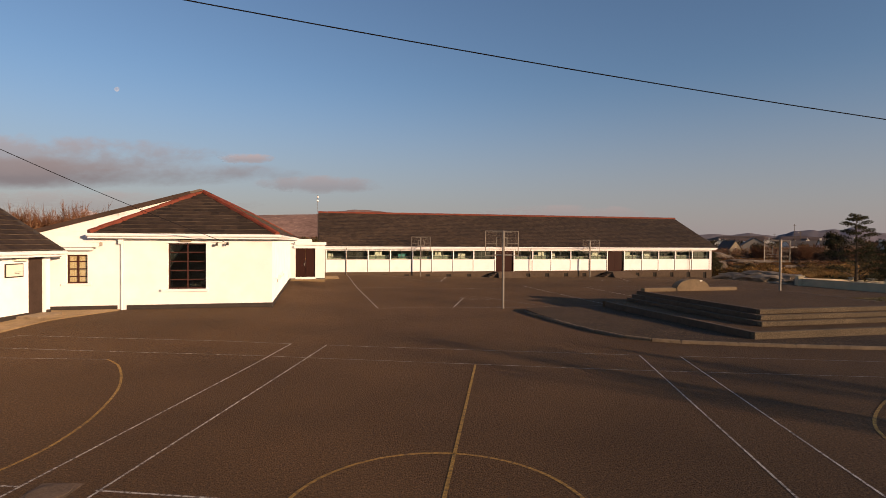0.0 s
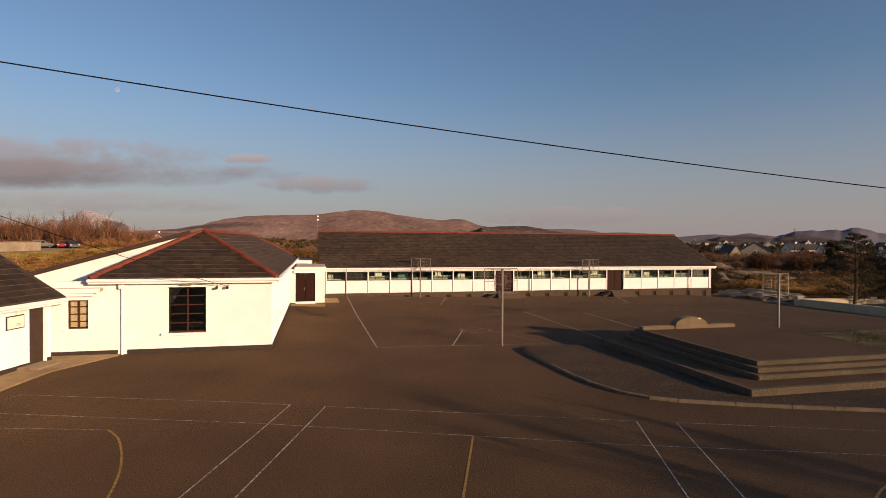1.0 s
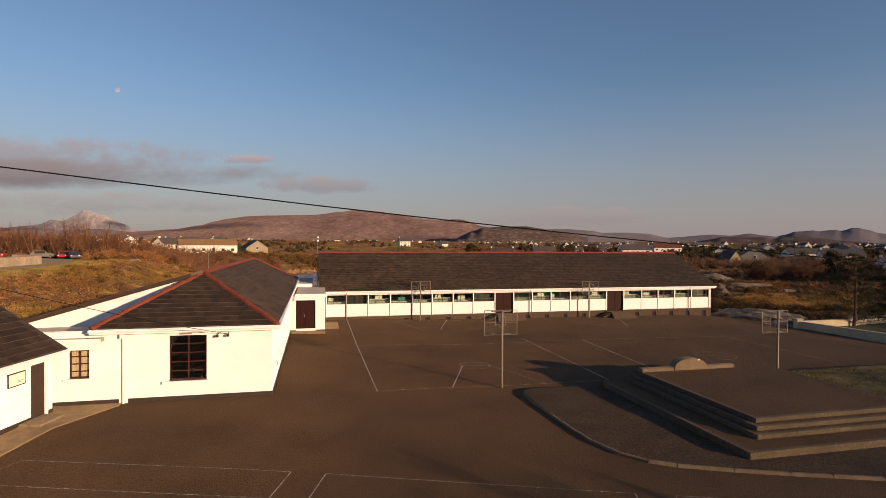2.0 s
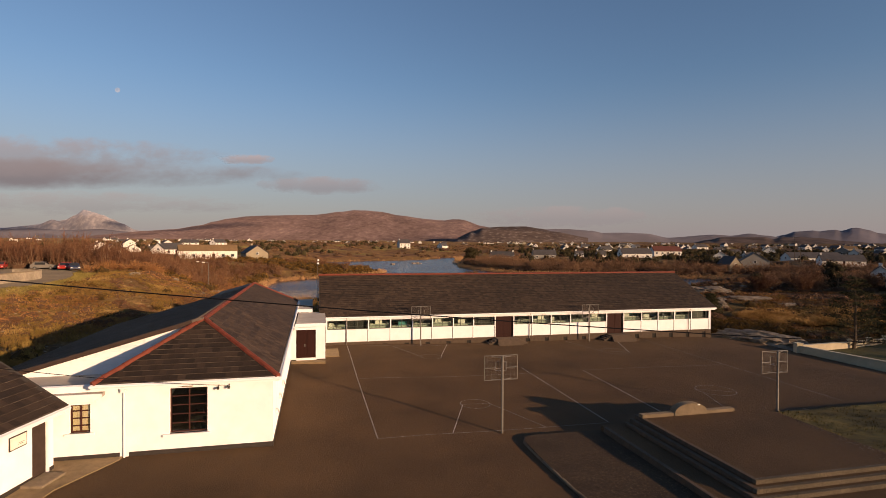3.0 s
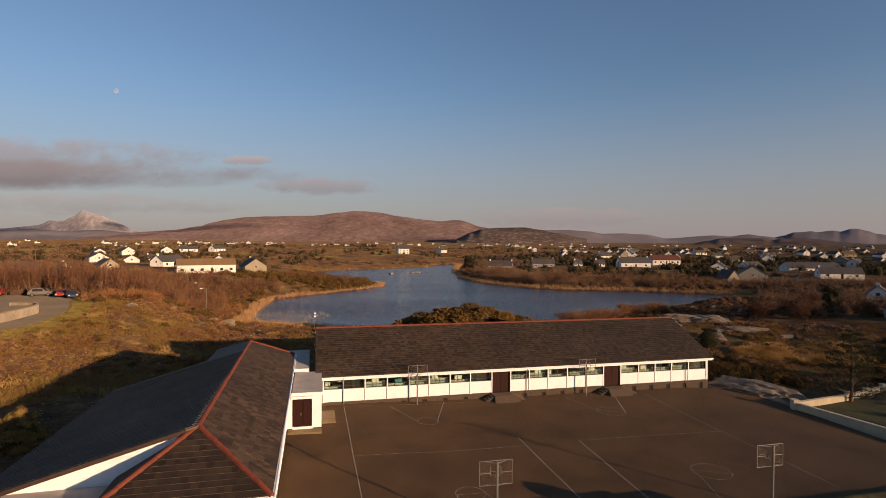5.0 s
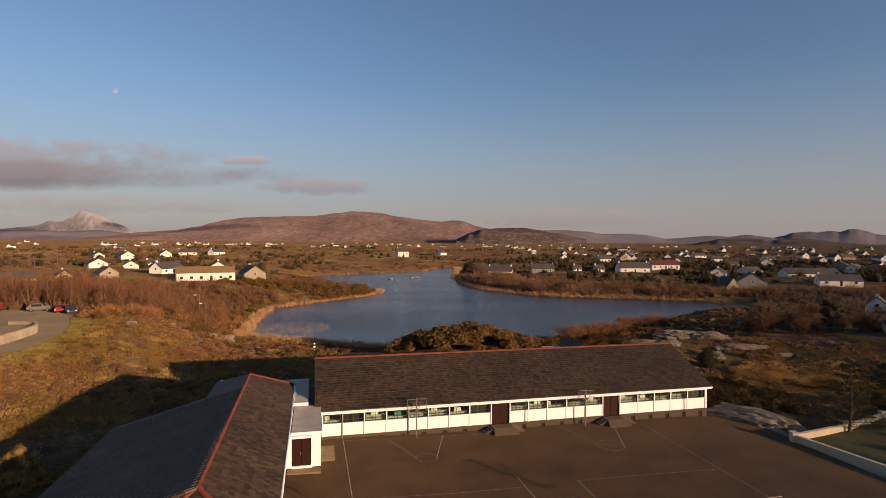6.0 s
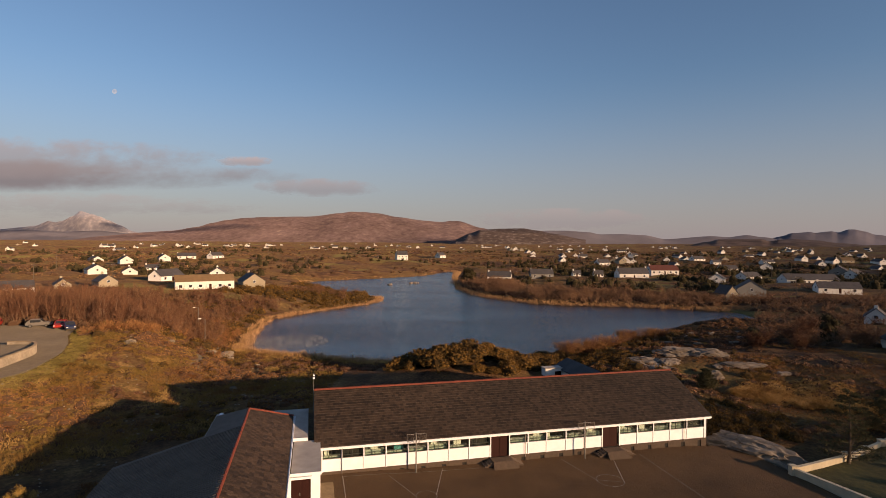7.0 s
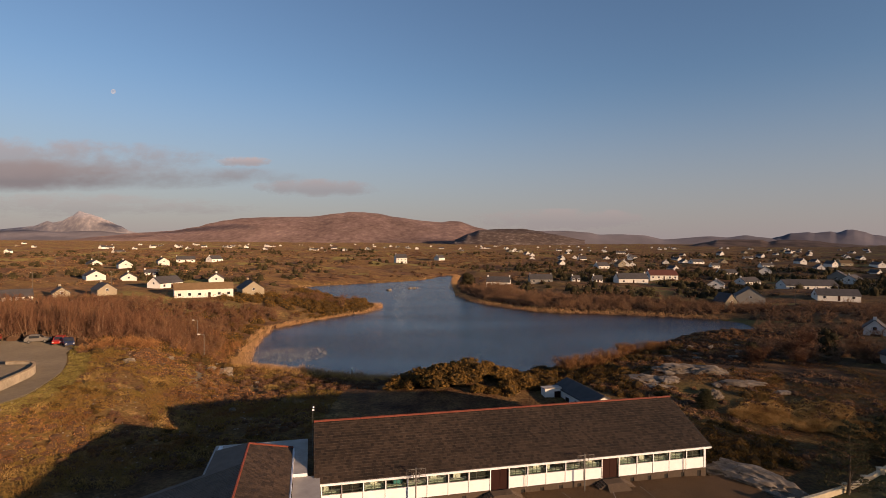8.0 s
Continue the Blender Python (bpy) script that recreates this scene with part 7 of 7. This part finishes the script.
def pine(x, y, h, spread, seed, label, bare=0.3, dense_crown=60):
    """Trunk, limbs, and many needle clumps carried by the limbs."""
    rnd = random.Random(seed)
    z = land_at(x, y) - 0.2
    t = thing("pine_tree", (x, y, z), 0, label, "tree", "garden pines")
    pts = [Vector((x + 0.12 * h * 0.1 * math.sin(k * 1.3 + seed), y + 0.1 * math.cos(k * 1.7), z + h * k / 8)) for k in range(9)]
    bm = bmesh.new()
    for k, (a, b) in enumerate(zip(pts, pts[1:])):
        tube(bm, a, b, 0.17 * (1 - k / 9.5), 8, 0.17 * (1 - (k + 1) / 9.5))
    part("trunk", bm, BARK, t)
    tips = []
    for k in range(46):
        f = bare + (1 - bare) * (k / 46)
        a = k * 2.4 + rnd.uniform(-0.4, 0.4)
        i = min(7, int(f * 8))
        foot = pts[i].lerp(pts[i + 1], f * 8 - i)
        reach = spread * (1.05 - f) ** 0.7 * rnd.uniform(0.55, 1.1) + 0.25
        tip = foot + Vector((math.cos(a) * reach, math.sin(a) * reach, reach * rnd.uniform(0.05, 0.45)))
        bm = bmesh.new()
        tube(bm, foot, tip, 0.045 * (1.2 - f), 5, 0.012)
        part("limb", bm, BARK, t)
        for s in (0.45, 0.7, 0.9, 1.0):
            tips.append((*foot.lerp(tip, s), 0.22 + 0.34 * reach / spread * rnd.uniform(0.6, 1.2)))
    tips.append((*pts[8], 0.3))
    c = np.array([q[:3] for q in tips]) - np.array(BASE[t.name])
    r = np.array([[q[3], q[3], q[3] * 0.6] for q in tips])
    v = tufts(c, r, dense_crown, 0.09)
    n = len(v) // 3
    ob = new("crown", quads("crown", v, np.arange(n * 3).reshape(n, 3), 3, NEEDLE))
    ob.parent = t
    return t


pine(40.75, 52.9, 7.6, 3.1, 3, "dark wind-shaped pine beside the garden wall", 0.12, 46)
pine(40.3, 80.8, 3.0, 1.2, 17, "small young conifer among gorse", 0.05)
pine(52.5, 62.5, 5.6, 2.6, 8, "dense dark pine in the garden", 0.1)
pine(50.5, 49.5, 7.4, 3.4, 9, "broad dark pine at the garden's edge", 0.08)
pine(53.5, 57.5, 7.0, 3.2, 12, "dark pine behind the garden wall", 0.1)

# unseen pines, added only to shade the garden, yard edge and eastern slope
rnd = random.Random(5)
for k, (x, y) in enumerate(((61, 23.5), (63, 27.5), (72, 35), (72, 40), (100, 68), (104, 74), (110, 77), (116, 84))):
    pine(x + rnd.uniform(-1.5, 1.5), y + rnd.uniform(-1.5, 1.5), rnd.uniform(7.5, 10.0) * (0.8 if y < 30 else 1.0), rnd.uniform(3.0, 3.8), 30 + k, "tall dark pine added out of view for its shade", 0.06)


def bare_tree(x, y, h, seed, label):
    """A forked leafless tree: trunk, limbs and fine twigs."""
    rnd = random.Random(seed)
    z = -0.2
    t = thing("bare_tree", (x, y, z), 0, label, "tree")
    part("trunk", tube(bmesh.new(), (x, y, z), (x, y, z + h * 0.4), 0.09, 8, 0.06), BARK, t)
    for k in range(12):
        a, f = k * 2.4, rnd.uniform(0.3, 0.4)
        foot = Vector((x, y, z + h * f))
        tip = foot + Vector((math.cos(a) * h * rnd.uniform(0.15, 0.35), math.sin(a) * h * rnd.uniform(0.15, 0.35), h * rnd.uniform(0.3, 0.62)))
        limb = part("limb", tube(bmesh.new(), foot, tip, 0.036, 5, 0.012), BARK, t)
        bm = bmesh.new()
        for j in range(16):
            p = foot.lerp(tip, rnd.uniform(0.35, 1.0))
            q = p + Vector((rnd.uniform(-1, 1), rnd.uniform(-1, 1), rnd.uniform(0, 1))) * h * 0.13
            tube(bm, p, q, 0.013, 4, 0.005)
        part("twigs", bm, BARK, limb)
    return t


bare_tree(23.8, -1.2, 5.9, 4, "leafless tree at the yard's edge")
bare_tree(20.9, -1.8, 5.4, 9, "leafless tree close to the yard")

# ---- moon and clouds ----
moon_way = Vector((-0.6091, 1.0036, 0.2820)).normalized()
m = bpy.data.materials.new("moonlight")
m.use_nodes = True
n, l = m.node_tree.nodes, m.node_tree.links
e, t, r = n.new("ShaderNodeEmission"), n.new("ShaderNodeTexNoise"), n.new("ShaderNodeValToRGB")
t.inputs["Scale"].default_value = 0.06
r.color_ramp.elements[0].color, r.color_ramp.elements[1].color = (0.34, 0.43, 0.57, 1), (0.52, 0.57, 0.66, 1)
r.color_ramp.elements[0].position, r.color_ramp.elements[1].position = 0.38, 0.6
l.new(n.new("ShaderNodeTexCoord").outputs["Object"], t.inputs[0])
l.new(t.outputs[0], r.inputs[0])
l.new(r.outputs[0], e.inputs[0])
l.new(e.outputs[0], n["Material Output"].inputs[0])
bm = bmesh.new()
bmesh.ops.create_icosphere(bm, subdivisions=4, radius=18)
bm.transform(Matrix.Translation(moon_way * 4800) @ Matrix.Rotation(0.6, 4, "Y") @ Matrix.Diagonal((0.8, 1, 1, 1)))
lone("backdrop_moon", bm, m, 0, "pale daytime moon in the blue sky", "moon", kind="structure", smooth=True)


def cloud_material(name, colour, density, seed, stretch, open_west, ragged):
    """Soft vapour: a noise-edged veil that lets the sky through."""
    m = bpy.data.materials.new(name)
    m.use_nodes = True
    n, l = m.node_tree.nodes, m.node_tree.links
    sep, comb = n.new("ShaderNodeSeparateXYZ"), n.new("ShaderNodeCombineXYZ")
    l.new(n.new("ShaderNodeTexCoord").outputs["Generated"], sep.inputs[0])
    l.new(sep.outputs[0], comb.inputs[0])
    l.new(sep.outputs[2], comb.inputs[2])
    g = comb.outputs[0]

    def math_node(op, a, b=None):
        x = n.new("ShaderNodeMath")
        x.operation = op
        for i, s in enumerate((a, b)):
            if s is None:
                continue
            if isinstance(s, (int, float)):
                x.inputs[i].default_value = s
            else:
                l.new(s, x.inputs[i])
        return x.outputs[0]
    sp = n.new("ShaderNodeSeparateXYZ")
    l.new(g, sp.inputs[0])
    mp = n.new("ShaderNodeMapping")
    mp.inputs["Scale"].default_value, mp.inputs["Location"].default_value = stretch, (seed, seed * 0.7, 0)
    l.new(g, mp.inputs[0])
    t = n.new("ShaderNodeTexNoise")
    t.inputs["Scale"].default_value, t.inputs["Detail"].default_value, t.inputs["Roughness"].default_value = 1.0, 8, 0.62
    l.new(mp.outputs[0], t.inputs[0])
    dx = sp.outputs[0] if open_west else math_node("MULTIPLY", math_node("SUBTRACT", sp.outputs[0], 0.5), 2)
    dz = math_node("MULTIPLY", math_node("SUBTRACT", sp.outputs[2], 0.5), 2)
    rim = math_node("SUBTRACT", 1.0, math_node("ADD", math_node("MULTIPLY", dx, dx), math_node("MULTIPLY", dz, dz)))
    a = math_node("ADD", math_node("MULTIPLY", rim, 0.9), math_node("MULTIPLY", math_node("SUBTRACT", t.outputs[0], 0.5), ragged))
    mr = n.new("ShaderNodeMapRange")
    mr.interpolation_type = "SMOOTHSTEP"
    mr.inputs["From Min"].default_value, mr.inputs["From Max"].default_value = 0.0, 0.8
    mr.inputs["To Max"].default_value = density
    l.new(a, mr.inputs[0])
    edge = math_node("MULTIPLY", mr.outputs[0], math_node("MINIMUM", 1.0, math_node("MAXIMUM", 0.0, math_node("MULTIPLY", rim, 5))))
    e, tr, mx = n.new("ShaderNodeEmission"), n.new("ShaderNodeBsdfTransparent"), n.new("ShaderNodeMixShader")
    r = n.new("ShaderNodeValToRGB")
    r.color_ramp.elements[0].color, r.color_ramp.elements[1].color = (*colour, 1), (colour[0] * 1.55, colour[1] * 1.35, colour[2] * 1.22, 1)
    r.color_ramp.elements[0].position, r.color_ramp.elements[1].position = 0.35, 0.95
    l.new(sp.outputs[2], r.inputs[0])
    l.new(r.outputs[0], e.inputs[0])
    l.new(edge, mx.inputs[0])
    l.new(tr.outputs[0], mx.inputs[1])
    l.new(e.outputs[0], mx.inputs[2])
    l.new(mx.outputs[0], n["Material Output"].inputs[0])
    return m


def cloud(x0, x1, y0, y1, density, seed, stretch, colour=(0.275, 0.25, 0.272), ragged=1.6, label="thin mauve evening cloud over the mountains"):
    """A veil far off, between two bearings and two heights over the eye line (in the lens's units)."""
    d, nx = 3560 - 40 * seed, 24
    pts = []
    for k in (0, 1):
        for i in range(nx + 1):
            b = (x0 + (x1 - x0) * i / nx - 784) / 950
            h = (430 - (y1 if k == 0 else y0)) / 950
            s = d
            pts.append((b * s, s, h * s + 12))
    fcs = [(i, i + 1, nx + 2 + i, nx + 1 + i) for i in range(nx)]
    ob = new("backdrop_cloud", raw("backdrop_cloud", pts, fcs, cloud_material("cloud", colour, density, seed, stretch, x0 < 0, ragged), True))
    tagged(ob, label, "cloud", kind="structure")


cloud(-200, 600, 280, 348, 0.95, 1.3, (6.0, 6.0, 1.2), (0.225, 0.211, 0.229), 1.3)
cloud(-200, 420, 238, 326, 0.62, 3.3, (9.0, 9.0, 2.6), (0.29, 0.265, 0.278), 2.0)
cloud(378, 490, 276, 297, 0.75, 4.0, (3.4, 3.4, 1.0), (0.37, 0.33, 0.342), 2.0)
cloud(440, 690, 314, 350, 0.6, 7.0, (5.0, 5.0, 1.4), (0.28, 0.262, 0.285), 1.7)
cloud(-200, 520, 338, 394, 0.42, 2.2, (8.0, 8.0, 2.2), (0.3, 0.283, 0.3), 2.6)
cloud(820, 1200, 364, 406, 0.38, 9.0, (8, 8, 1.8), (0.3, 0.275, 0.3), 2.4)

# mast on the classroom roof, fittings on the hall
mast = thing("roof_mast", (0.1, 54.6, 6.0), GRID, "thin white aerial mast at the roof end", "aerial")
part("pole", tube(bmesh.new(), (0.1, 54.6, 2.6), (0.1, 54.6, 7.7), 0.022, 6), STEEL, mast)
part("siren", new_box(0.04, 0.24, 54.53, 54.67, 7.1, 7.26, bevel=0.03), PAINTED, mast)
part("dish", tube(bmesh.new(), (0.12, 54.5, 7.5), (0.16, 54.36, 7.52), 0.08, 10), PAINTED, mast)
for u, z, s in ((-4.15, 2.98, 0.045), (-3.72, 3.0, 0.05)):
    f = thing("flood_light", (u, 24.7, z), GRID, "small dark floodlight on a bracket under the eaves", "light", "eaves floodlights")
    part("head", new_box(u - s, u + s, 24.6, 24.7, z - 0.05, z + 0.05, bevel=0.015), PLINTH, f)
    part("bracket", tube(bmesh.new(), (u, 24.7, z), (u, 24.88, z + 0.1), 0.02, 6), STEEL, f)
f = thing("bulkhead_light", (-5.4, 24.8, 3.1), GRID, "amber bulkhead light over the hall window", "light")
part("housing", new_box(-5.62, -5.2, 24.72, 24.87, 3.09, 3.2, bevel=0.02), CONCRETE, f)
f = thing("bulkhead_light", (-15.3, 19.3, 2.4), 0, "pale bulkhead light above the notice board", "light")
part("housing", new_box(-15.45, -15.28, 19.25, 19.75, 2.36, 2.46, bevel=0.02), PAPER, f)
for k in range(3):
    v = 26.5 + 2.6 * k
    f = thing("wall_vent", (-1.85, v, 1.2), GRID, "small white vent box on the side wall", "vent", "side wall vents")
    part("box", new_box(-1.9, -1.78, v - 0.14, v + 0.14, 1.15, 1.4, bevel=0.015), PAINTED, f)
    part("louvre", new_box(-1.778, -1.77, v - 0.1, v + 0.1, 1.2, 1.35), FRAMEW, f)
f = thing("manhole_cover", (-4.87, 6.62, 0), 0, "worn iron manhole cover set in tarmac", "manhole")
part("cover", tube(bmesh.new(), (-4.87, 6.62, -0.02), (-4.87, 6.62, 0.012), 0.24, 16), BLOCK, f)
part("rim", new_box(-5.14, -4.6, 6.35, 6.89, -0.02, 0.004), BLOCK, f)
